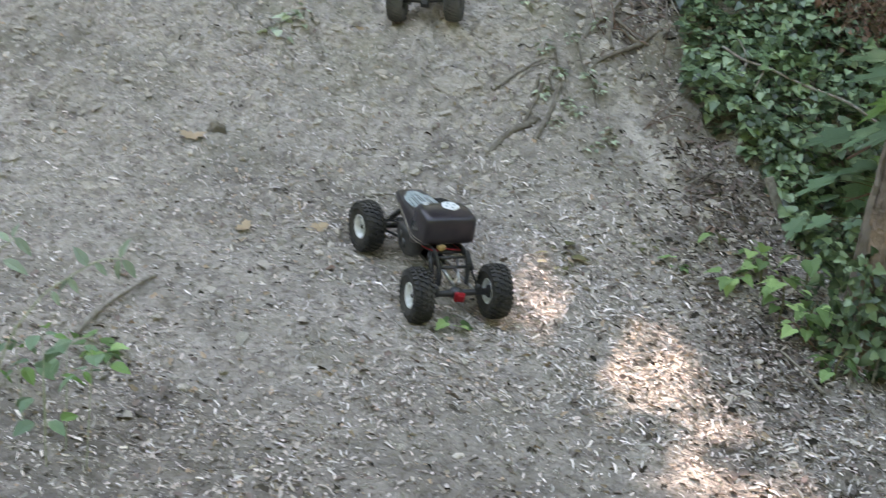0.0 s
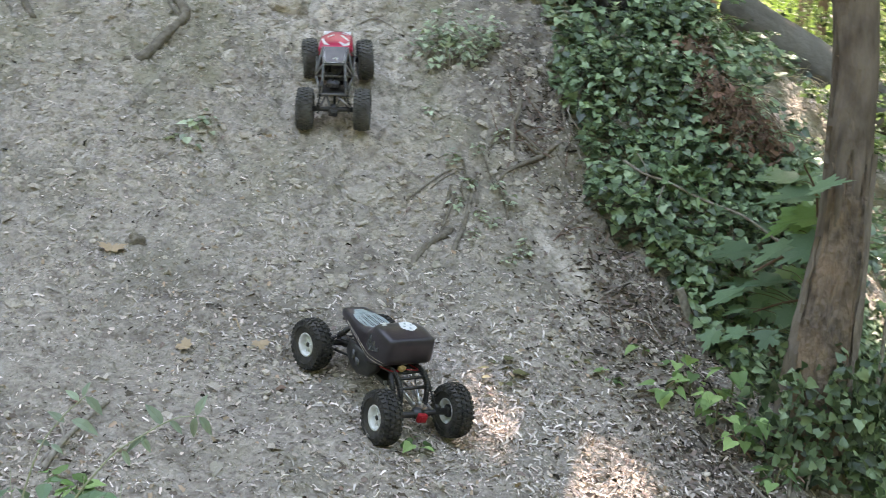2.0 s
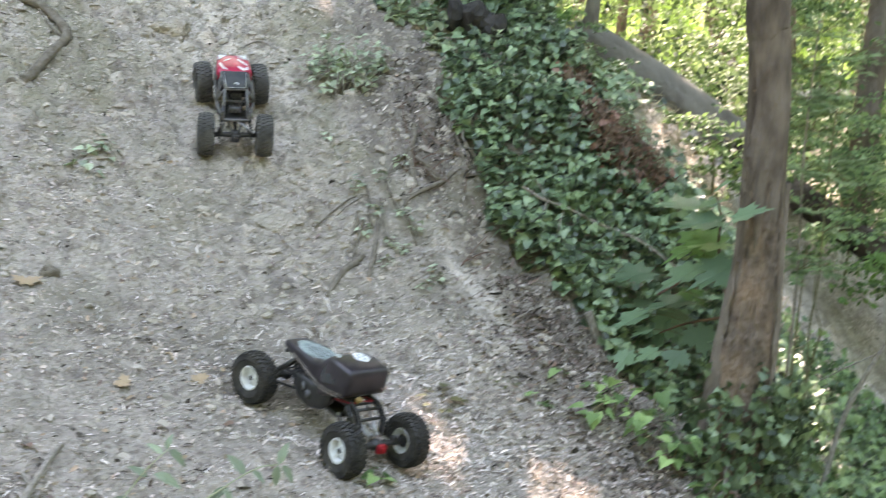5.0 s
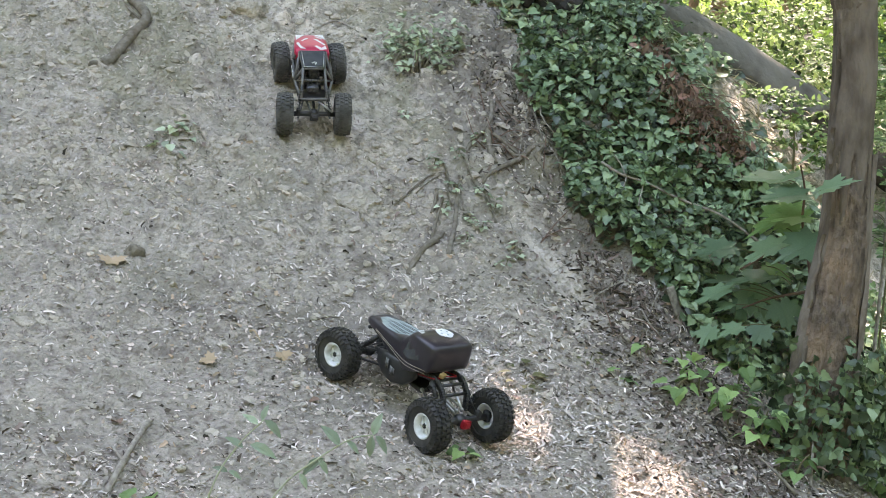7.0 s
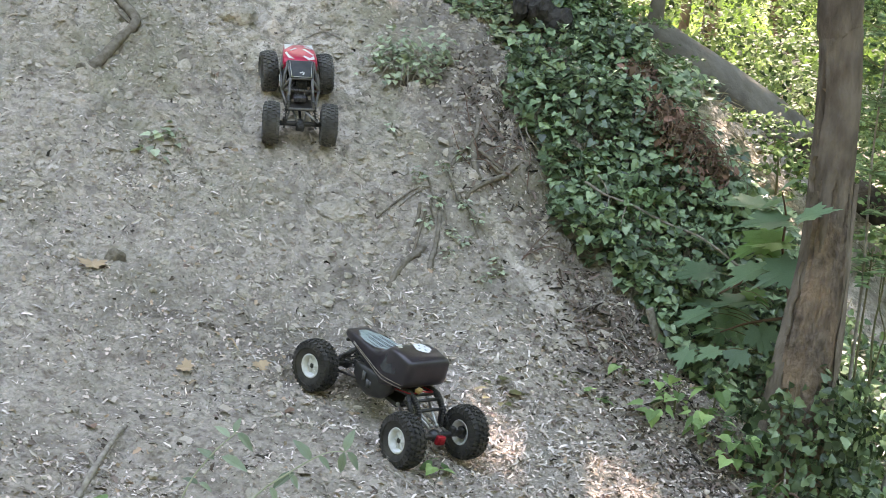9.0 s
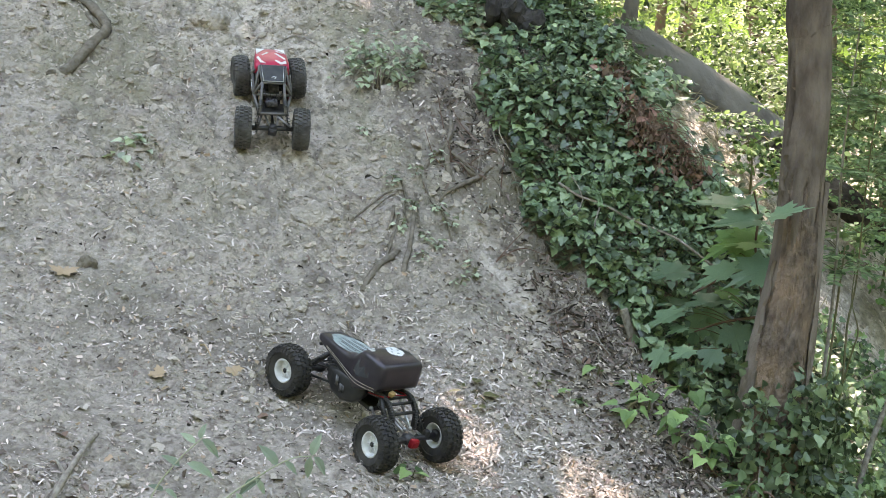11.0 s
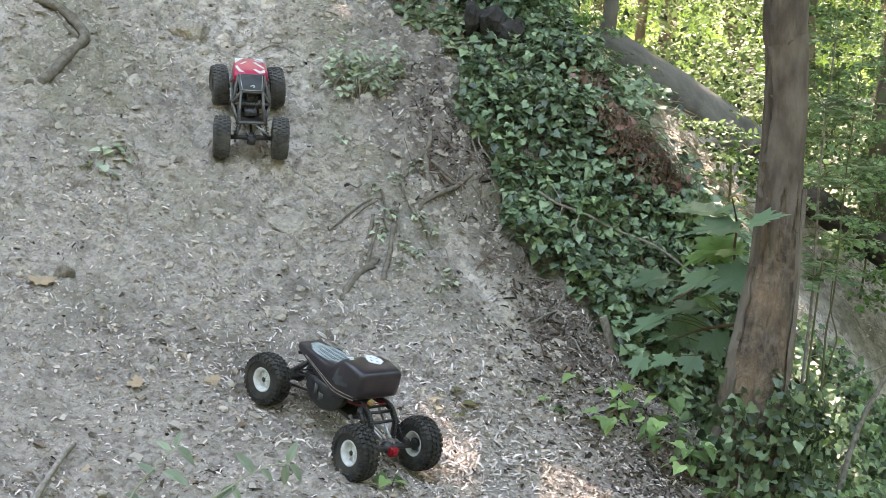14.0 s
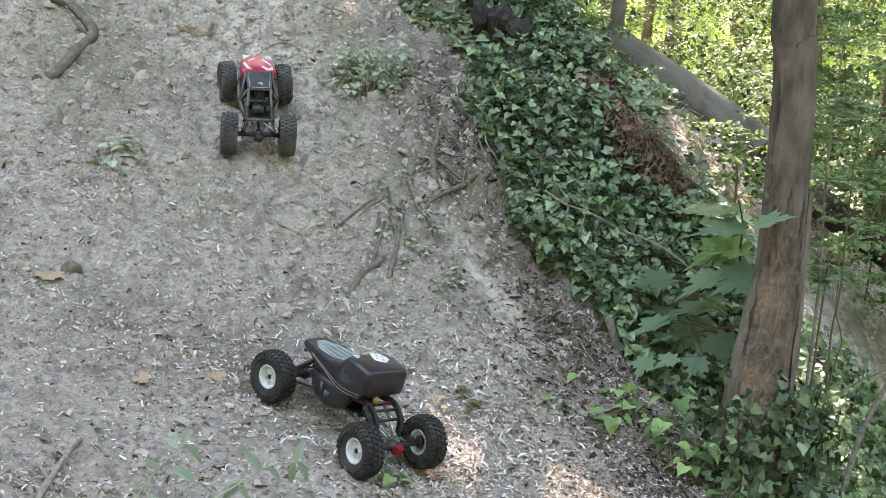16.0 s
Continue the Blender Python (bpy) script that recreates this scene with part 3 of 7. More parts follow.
def near_wound(a, z):
    """Bare wood on the side that faces down the hill, ragged, up to shoulder height, and a narrow tear above it."""
    deg = math.degrees(a) % 360
    off = deg - 255
    n = 18 * noise.noise(Vector((a * 2, z * 5, 3.0)))
    h = 0.72 + 0.10 * noise.noise(Vector((a * 5, 0.3, 7.0))) + 0.06 * math.sin(a * 9)
    if z < h and abs(off + 4) < 62 + n:
        return 0.0045
    if 0.86 < z < 1.08 and abs(off + 66 - 20 * (z - 0.97)) < 9 - 70 * abs(z - 0.97):
        return 0.012
    return 0.0


tree = tagged(empty("tree", Matrix.Translation(TB)), "leaning tree with smooth grey-brown bark and a torn bare lower trunk", "tree")
trunk_mesh("trunk", [(-0.035, -0.04, -0.10), (-0.008, -0.008, 0.12), (0.015, 0.015, 0.335), (0.028, 0.027, 0.42), (0.048, 0.044, 0.563), (0.055, 0.062, 0.705), (0.057, 0.076, 0.847), (0.056, 0.085, 0.989), (0.044, 0.094, 1.128), (0.03, 0.10, 1.27), (0.02, 0.13, 2.2), (0.06, 0.2, 3.6), (0.2, 0.3, 5.5)],
           [0.100, 0.088, 0.0745, 0.0685, 0.0610, 0.0555, 0.0540, 0.0525, 0.0530, 0.0550, 0.052, 0.043, 0.025], 120, [M_BARK, M_WOUND], tree, rough=0.06, flutes=0.06, wound=near_wound, steps=15)
# lifted strips of bark beside the bare wood
for a0, z0, z1, w in ((-38, 0.30, 0.78, 0.016), (-46, 0.12, 0.45, 0.020), (-172, 0.74, 0.84, 0.008), (-172, 0.40, 0.58, 0.007)):
    bm = bmesh.new()
    prev = None
    for k in range(9):
        z = z0 + (z1 - z0) * k / 8
        cx, cy, r = np.interp(z, [0.12, 0.335, 0.563, 0.705, 0.989], [-0.008, 0.015, 0.048, 0.055, 0.056]), np.interp(z, [0.12, 0.335, 0.563, 0.705, 0.989], [-0.008, 0.015, 0.044, 0.062, 0.085]), np.interp(z, [0.12, 0.335, 0.563, 0.705, 0.989], [0.088, 0.0745, 0.0610, 0.0555, 0.0525])
        a = radians(a0 + 4 * math.sin(k * 1.7))
        half = w * (0.45 + 0.55 * math.sin(math.pi * (k + 0.6) / 9.2)) / r / 2
        ring = [bm.verts.new((cx + (r + dr) * math.cos(a + da), cy + (r + dr) * math.sin(a + da), z)) for da, dr in ((-half, 0.001), (0, 0.009 + 0.003 * math.sin(k)), (half, 0.004), (0, -0.004))]
        if prev:
            for i in range(4):
                bm.faces.new((prev[i], prev[(i + 1) % 4], ring[(i + 1) % 4], ring[i]))
        prev = ring
    part("bark_strip", bm, M_BARK, tree, "lifted strip of torn bark", smooth=False)

# ---- fallen log across the gully, with a broken upright stub at its upper end ----
log = tagged(empty("fallen_log", pose(1.70, 4.65, 1.6)), "grey weathered fallen log lying across the gully", "fallen log")
trunk_mesh("log_trunk", [(-0.035, 0.13, 0.147), (0.005, 0.046, 0.094), (0.175, -0.20, -0.048), (0.29, -0.36, -0.150), (0.39, -0.506, -0.248)], [0.070, 0.078, 0.082, 0.082, 0.076], 36, [M_LOG], log, rough=0.10, flutes=0.04, steps=14)
# same log further down, its shade put into a darker bark
trunk_mesh("lower_trunk", [(0.37, -0.48, -0.255), (0.50, -0.70, -0.395), (0.635, -0.94, -0.530), (0.782, -1.277, -0.668), (0.93, -1.58, -0.80)], [0.056, 0.056, 0.057, 0.058, 0.056], 36, [M_LOGDARK], log, "lower part of the log, dark brown with dense shade painted in", rough=0.14, flutes=0.04, steps=12)
trunk_mesh("broken_stub", [(-0.03, 0.05, -0.02), (-0.035, 0.06, 0.15), (-0.03, 0.055, 0.30), (-0.04, 0.05, 0.5), (-0.02, 0.05, 0.75)], [0.05, 0.034, 0.028, 0.024, 0.012], 14, [M_LOG], log, rough=0.2, steps=6)
for p in ([(0.22, -0.27, -0.10), (0.26, -0.36, -0.20), (0.33, -0.44, -0.30), (0.42, -0.46, -0.38)], [(0.34, -0.45, -0.20), (0.38, -0.58, -0.30), (0.47, -0.72, -0.42)]):
    bm = bmesh.new()
    line = smooth_line(p, 5)
    tube(bm, line, [0.018 * (1 - 0.8 * k / (len(line) - 1)) for k in range(len(line))], 7)
    part("dead_branch", bm, M_LOG, log)

# dark block of rotten wood half sunk in the ivy near the top
bm = bmesh.new()
r6 = random.Random(6)
line = smooth_line([(-0.10, 0, 0), (-0.04, 0.005, 0.012), (0.03, 0, 0.008), (0.10, -0.012, -0.012)], 5)
tube(bm, line, [0.052 + 0.012 * math.sin(k * 1.1) for k in range(len(line))], 12)
for v in bm.verts:
    v.co += Vector([r6.uniform(-0.006, 0.006) for _ in range(3)])
dl = part("rotten_log", bm, M_DARKLOG, smooth=False)
dl.matrix_basis = pose(0.86, 3.93, gz(0.86, 3.93) + 0.075, 0, 14, -22)
tagged(dl, "short dark rotten log half sunk among ivy", "log")

# ---- ivy on the flank of the hill ----
def in_ivy(x, y):
    """The ivy's uneven outline on the hill."""
    w = 0.09 * value_noise(x * 5, y * 5, 11) + 0.05 * value_noise(x * 14, y * 14, 12)
    left = np.interp(y, [2.6, 2.75, 2.9, 3.0, 3.1, 3.22, 3.45, 3.57, 3.72, 3.85, 4.05, 4.6], [1.02, 0.93, 0.88, 0.80, 0.73, 0.67, 0.68, 0.63, 0.69, 0.78, 0.82, 0.80])
    return (bulge(x, y, 0.86, 3.90, 0.12) < 0.55) & (x > left + w) & (y > 2.6) & (y < 4.7) & (x < np.interp(y, [2.6, 3.2, 3.45, 3.6, 3.8, 4.1, 4.7], [1.5, 1.5, 1.42, 1.33, 1.26, 1.24, 1.22]) + w)


def in_gully_ivy(x, y):
    w = 0.12 * value_noise(x * 4, y * 4, 14)
    v = value_noise(x * 2.1, y * 2.1, 16) + 0.5 * value_noise(x * 9, y * 9, 18)
    return (x > np.where(y < 2.5, 1.13, 1.04) + w) & (x < 2.45 + 0.7 * v) & (y > 1.55 + 0.7 * v) & (y < 2.70 + 0.72 * (x - 1.05) + w) & (y < 3.30 + w)


def scatter(n, x0, x1, y0, y1, keep, r):
    x, y = r.uniform(x0, x1, n), r.uniform(y0, y1, n)
    k = keep(x, y)
    return x[k], y[k]


def ivy_layer(r, n, x0, x1, y0, y1, keep, hmax, smin, smax, jitter=0.38, lean=(-0.14, -0.14, 1.0)):
    px, py = scatter(n, x0, x1, y0, y1, keep, r)
    nn = ground_normal(px, py)
    clump = 0.5 + value_noise(px * 9, py * 9, 31)
    pz = ground_z(px, py) + r.uniform(0.012, hmax, len(px)) * (0.28 + 1.05 * clump) * (1 - 0.7 * bulge(px, py, 1.08, 2.80, 0.2))
    t = turns_facing(nn * 0.25 + np.array(lean), r, jitter)
    # the tips hang down the slope
    down = np.array([-0.25, -0.75, -0.6]) + r.normal(0, 0.75, (len(px), 3))
    n_ = t[:, :, 2]
    yv = down - n_ * np.sum(down * n_, axis=1)[:, None]
    yv /= np.linalg.norm(yv, axis=1)[:, None]
    t = np.stack([np.cross(yv, n_), yv, n_], axis=2)
    return np.stack([px, py, pz], 1), r.uniform(smin, smax, len(px)), t


r7 = np.random.default_rng(7)
ivy = tagged(empty("ivy_patch", pose(1.0, 3.4, gz(1.0, 3.4))), "dense dark green ivy covering the flank of the hill", "ivy")
ivy_inv = ivy.matrix_basis.inverted()
P, S, T = ivy_layer(r7, 34000, 0.4, 1.8, 2.5, 4.7, in_ivy, 0.16, 0.016, 0.037, 0.50)
top = np.argsort(-(P[:, 2] - ground_z(P[:, 0], P[:, 1])) + 0.3 * np.abs(P[:, 1] - 3.2))[:290]
rest = np.setdiff1d(np.arange(len(P)), top)
o = leaves_mesh("ivy_leaves", LEAF_IVY, P[rest], S[rest], T[rest], M_IVY, ivy, "smaller dark green ivy leaves", fold=0.22, droop=0.2)
o.matrix_parent_inverse = ivy_inv
o["kind"] = "stuff"
v, f = leaf_local(LEAF_IVY, 0.22, 0.2)
IVY_LEAF = bpy.data.meshes.new("ivy_leaf")
IVY_LEAF.from_pydata([tuple(q) for q in v], [], f)
IVY_LEAF.materials.append(M_IVY_P)
for k in top:
    lf = new("leaf", IVY_LEAF)
    lf.parent = ivy
    m = Matrix([[*(T[k][i] * S[k] * 1.12), P[k][i]] for i in range(3)] + [[0, 0, 0, 1]])
    lf.matrix_parent_inverse = ivy_inv
    lf.matrix_basis = m
# bare stems threading through the ivy
rs = random.Random(3)
for k in range(26):
    x, y = rs.uniform(0.75, 1.4), rs.uniform(2.8, 4.2)
    pts = []
    for i in range(6):
        pts.append((x, y, gz(x, y) + rs.uniform(0.01, 0.04)))
        x, y = x + rs.uniform(-0.05, 0.05), y - rs.uniform(0.02, 0.07)
    bm = bmesh.new()
    tube(bm, smooth_line(pts, 3), 0.0025, 5)
    s = part("ivy_stem", bm, M_TWIG, ivy)
    s.matrix_parent_inverse = ivy_inv

# ivy on the floor of the gully, and a shade-darkened copy round the tree's foot
P, S, T = ivy_layer(r7, 25000, 0.9, 2.9, 1.2, 3.5, in_gully_ivy, 0.11, 0.015, 0.033, 0.5, lean=(-0.15, -0.35, 0.9))
gi = leaves_mesh("gully_ivy", LEAF_IVY, P, S, T, M_GULLYIVY)
tagged(gi, "mid-green ivy carpeting the gully beside the tree", "ivy", kind="stuff")
n = 2000
ang, zz = r7.uniform(0, 2 * math.pi, n), 0.62 + 0.34 * r7.power(1.0, n)
rad = 0.10 + r7.uniform(0.0, 0.12, n) * (1.15 - (zz - 0.62) * 2.4)
keep = (zz < 0.80 + 0.09 * np.cos(ang - 4.9) + 0.05 * np.sin(ang * 7)) | (r7.uniform(0, 1, n) < 0.05)
ang, zz, rad = ang[keep], zz[keep], rad[keep]
cx, cy = 1.05 + 0.09 * (zz - 0.6), 2.385 + 0.10 * (zz - 0.6)
N = np.stack([np.cos(ang), np.sin(ang), np.full(len(ang), 0.35)], 1)
T = turns_facing(N, r7, 0.85)
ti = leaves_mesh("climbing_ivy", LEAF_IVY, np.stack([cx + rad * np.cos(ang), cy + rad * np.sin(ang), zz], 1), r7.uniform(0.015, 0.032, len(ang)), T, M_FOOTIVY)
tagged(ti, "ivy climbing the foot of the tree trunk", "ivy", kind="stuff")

P, S, T = ivy_layer(r7, 2600, 0.75, 1.75, 3.75, 4.8, lambda x, y: (x > 0.9 + 0.25 * value_noise(x * 5, y * 5, 17)) & (x < 1.27 + 0.10 * value_noise(x * 6, y * 6, 19)) & (bulge(x, y, 0.86, 3.90, 0.13) < 0.5), 0.13, 0.020, 0.040)
ci = leaves_mesh("crest_plants", LEAF_OVAL, P, S, T, M_CRESTLEAF)
tagged(ci, "lighter green low plants along the crest of the hill", "plants", kind="stuff")
# sparse trailing ivy at the top of the slope
P, S, T = ivy_layer(r7, 900, 0.25, 1.0, 3.75, 4.5, lambda x, y: (x > 1.25 - 0.2 * (y - 2.5) - 0.45 * (y - 3.75) * 1.0 - 0.25 + 0.2 * value_noise(x * 6, y * 6, 15)), 0.05, 0.022, 0.042)
ui = leaves_mesh("trailing_ivy", LEAF_IVY, P, S, T, M_IVY)
tagged(ui, "sparse trailing ivy over bare clay", "ivy", kind="stuff")
P, S, T = ivy_layer(r7, 3200, 0.15, 0.98, 3.82, 4.7, lambda x, y: (x > 0.66 - 0.55 * (y - 3.82) + 0.22 * value_noise(x * 6, y * 6, 20)) & (value_noise(x * 11, y * 11, 26) > 0.12 - 0.7 * (y - 3.9)) & (bulge(x, y, 0.86, 3.90, 0.10) < 0.5), 0.06, 0.020, 0.040)
dw = leaves_mesh("dusty_weeds", LEAF_IVY, P, S, T, M_DUSTLEAF)
tagged(dw, "dusty grey-green leaves straggling over the upper clay", "weeds", kind="stuff")

# ---- plants on the slope ----
def leaf_mesh_data(name, shape, material, fold, droop):
    v, f = leaf_local(shape, fold, droop)
    me = bpy.data.meshes.new(name)
    me.from_pydata([tuple(q) for q in v], [], f)
    me.materials.append(material)
    return me


def leaf_at(thing, me, place, size, yaw, tilt, roll=0.0, name="leaf", wide=1.0):
    """One leaf as a part: its tip points to yaw, tilted up by tilt degrees."""
    lf = new(name, me)
    lf.parent = thing
    lf.matrix_parent_inverse = thing.matrix_basis.inverted()
    lf.matrix_basis = pose(*place, tilt, roll, yaw) @ Matrix.Diagonal((size * wide, size, size, 1))
    return lf


def stem(thing, pts, r0, r1, material, name="stem", seg=7):
    bm = bmesh.new()
    line = smooth_line(pts, 5)
    tube(bm, line, [r0 + (r1 - r0) * k / (len(line) - 1) for k in range(len(line))], seg)
    s = part(name, bm, material, thing)
    s.matrix_parent_inverse = thing.matrix_basis.inverted()
    return s


MAPLE_ME = leaf_mesh_data("maple_leaf", LEAF_MAPLE, M_MAPLE, 0.10, 0.10)
YOUNG_ME = leaf_mesh_data("young_leaf", LEAF_IVY, M_BRIGHT_P, 0.2, 0.25)
LANCE_ME = leaf_mesh_data("lance_leaf", LEAF_OVAL, M_SOFTWEED, 0.25, 0.3)
OLIVE_ME = leaf_mesh_data("olive_leaf", LEAF_OVAL, M_OLIVE, 0.2, 0.2)
BUSH_ME = leaf_mesh_data("bush_leaf", LEAF_IVY, M_BUSH, 0.2, 0.25)
BUSH_OVAL = leaf_mesh_data("oval_bush_leaf", [(x * 1.5, y) for x, y in LEAF_OVAL], M_BUSH, 0.2, 0.25)

# maple sapling beside the tree
r8m = random.Random(88)
maple = tagged(empty("maple_sapling", pose(1.22, 2.76, gz(1.22, 2.76))), "young maple with broad drooping dull-green leaves behind the tree", "sapling")
stem(maple, [(1.22, 2.76, 0.72), (1.227, 2.73, 0.886), (1.218, 2.742, 1.006), (1.199, 2.78, 1.15), (1.15, 2.707, 1.248), (1.06, 2.596, 1.329)], 0.007, 0.002, M_DEADTWIG)
stem(maple, [(1.205, 2.765, 1.12), (1.13, 2.80, 1.07), (1.054, 2.838, 1.011)], 0.006, 0.003, M_DEADTWIG)
stem(maple, [(1.221, 2.738, 0.97), (1.13, 2.79, 0.94), (1.05, 2.80, 0.91)], 0.005, 0.002, M_DEADTWIG)


def leaf_between(thing, me, base, tip, tilt=0.45, wide=1.0):
    """One leaf from its stalk to its tip, its face turned up and somewhat down the hill."""
    b, t = Vector(base), Vector(tip)
    y = (t - b).normalized()
    n = Vector((-0.18, -tilt, 0.88))
    n = (n - y * n.dot(y)).normalized()
    x = y.cross(n)
    L = (t - b).length
    lf = new("leaf", me)
    lf.parent = thing
    lf.matrix_parent_inverse = thing.matrix_basis.inverted()
    lf.matrix_basis = Matrix([[x[i] * L * wide, y[i] * L, n[i] * L, b[i]] for i in range(3)] + [[0, 0, 0, 1]])
    return lf


MAPLE_YOUNG = leaf_mesh_data("young_maple_leaf", LEAF_MAPLE, M_MAPLE_Y, 0.10, 0.12)
UPPER_LEAVES = (
    ((1.149, 2.804, 1.266), (0.995, 2.855, 1.271), 1.0, 0), ((1.111, 2.767, 1.264), (1.179, 2.699, 1.316), 1.1, 0), ((1.000, 2.400, 1.290), (1.066, 2.325, 1.339), 0.9, 0), ((1.062, 2.607, 1.332), (1.091, 2.559, 1.381), 1.2, 0),
    ((1.120, 2.655, 1.248), (0.966, 2.705, 1.226), 1.0, 0), ((1.206, 2.817, 1.184), (1.047, 2.860, 1.103), 0.9, 1), ((1.202, 2.759, 1.175), (1.059, 2.806, 1.165), 0.9, 1), ((1.085, 2.945, 1.054), (0.944, 2.979, 1.028), 1.0, 0))
MIDDLE_LEAVES = (
    ((1.105, 2.712, 1.112), (0.970, 2.739, 1.039), 1.1, 0), ((1.131, 2.584, 1.139), (0.997, 2.615, 1.074), 1.0, 0), ((1.108, 2.686, 1.109), (1.168, 2.611, 1.094), 1.0, 0), ((1.138, 2.800, 1.001), (0.986, 2.844, 0.975), 1.1, 0),
    ((1.103, 2.917, 0.961), (0.974, 2.950, 0.961), 0.9, 0), ((1.028, 2.841, 0.957), (0.899, 2.860, 0.900), 0.7, 0), ((1.115, 2.884, 0.950), (1.147, 2.808, 0.854), 1.1, 0), ((1.099, 2.864, 0.924), (1.049, 2.832, 0.824), 1.1, 0))
LOWER_LEAVES = (
    ((1.024, 2.811, 0.919), (0.944, 2.813, 0.892), 1.1, 0), ((0.985, 2.685, 0.887), (0.888, 2.692, 0.848), 1.0, 0), ((1.072, 2.716, 0.880), (1.015, 2.693, 0.806), 1.1, 0), ((1.145, 2.858, 1.018), (1.200, 2.785, 0.992), 1.1, 1),
    ((1.168, 2.831, 1.131), (1.214, 2.765, 1.114), 1.1, 1), ((0.927, 2.736, 0.872), (0.867, 2.713, 0.798), 1.0, 0), ((1.136, 2.752, 0.937), (1.149, 2.689, 0.857), 1.1, 0))
for base, tip, wide, light in UPPER_LEAVES + MIDDLE_LEAVES + LOWER_LEAVES:
    shrink = 0.75 if base[2] < 0.93 else 0.92
    tip = tuple(Vector(base).lerp(Vector(tip), shrink))
    leaf_between(maple, MAPLE_YOUNG if light else MAPLE_ME, base, tip, 0.06 + r8m.uniform(-0.14, 0.20), wide * 0.85)
    mid = Vector(base).lerp(Vector((1.20, 2.77, base[2] - 0.03)), 0.7)
    stem(maple, [tuple(mid), tuple(Vector(base).lerp(mid, 0.5) + Vector((0, 0, 0.008))), base], 0.0018, 0.0011, M_STEM, "leaf_stalk", 5)

# bright young plants at the foot of the ivy
r8 = random.Random(8)
for x, y, h, count, spread in ((0.73, 2.46, 0.06, 7, 0.05), (0.80, 2.49, 0.09, 14, 0.06), (0.82, 2.37, 0.10, 18, 0.065), (0.86, 2.29, 0.10, 20, 0.07), (0.79, 2.59, 0.05, 4, 0.035), (0.72, 2.65, 0.03, 4, 0.035), (0.90, 2.17, 0.07, 9, 0.06), (0.90, 2.48, 0.10, 10, 0.07)):
    y += 0.055
    z = gz(x, y)
    pl = tagged(empty("seedling", pose(x, y, z)), "bright green seedling growing at the foot of the ivy", "plant", group="seedlings at the foot of the ivy")
    stem(pl, [(x, y, z - 0.01), (x + r8.uniform(-0.01, 0.01), y - 0.01, z + h * 0.6), (x + r8.uniform(-0.02, 0.02), y - 0.02, z + h)], 0.003, 0.0015, M_STEM)
    for k in range(count):
        a = r8.uniform(0, 360)
        d = 0.8 * spread * r8.uniform(0.2, 1.0)
        leaf_at(pl, YOUNG_ME, (x - d * math.sin(radians(a)), y + d * math.cos(radians(a)) - 0.01, z + h * r8.uniform(0.25, 1.0)), r8.uniform(0.024, 0.046), a, r8.uniform(-45, 5), r8.uniform(-20, 20))

# low bush on the bare slope
bx, by = 0.335, 3.69
bush = tagged(empty("bush", pose(bx, by, gz(bx, by))), "low leafy bramble bush on the bare clay slope", "bush")
for k in range(9):
    a = r8.uniform(0, 2 * math.pi)
    ex, ey = bx + 0.11 * math.cos(a), by + 0.08 * math.sin(a)
    stem(bush, [(bx + 0.02 * math.cos(a), by, gz(bx, by)), ((bx + ex) / 2, (by + ey) / 2, gz(bx, by) + 0.07), (ex, ey, gz(ex, ey) + 0.04)], 0.0025, 0.001, M_TWIG, seg=5)
CLUMPS = [(bx + 0.01 + 0.80 * dx, by + 0.02 + 0.75 * dy, h) for dx, dy, h in ((-0.12, 0.03, 0.05), (-0.06, -0.02, 0.06), (-0.03, 0.05, 0.09), (0.02, -0.02, 0.07), (0.05, 0.07, 0.08), (0.09, -0.03, 0.05), (0.13, 0.03, 0.06), (-0.08, 0.09, 0.05), (0.02, 0.03, 0.09), (0.17, 0.08, 0.05))]
for k in range(296):
    cx, cy, h = CLUMPS[k % len(CLUMPS)]
    x, y = cx + r8.gauss(0, 0.026), cy + r8.gauss(0, 0.022)
    leaf_at(bush, BUSH_ME if k % 3 else BUSH_OVAL, (x, y, gz(x, y) + 0.014 + 1.1 * h * r8.uniform(0.2, 1.0)), r8.uniform(0.014, 0.029), 180 + r8.gauss(0, 80), r8.uniform(-35, 10), r8.uniform(-30, 30))

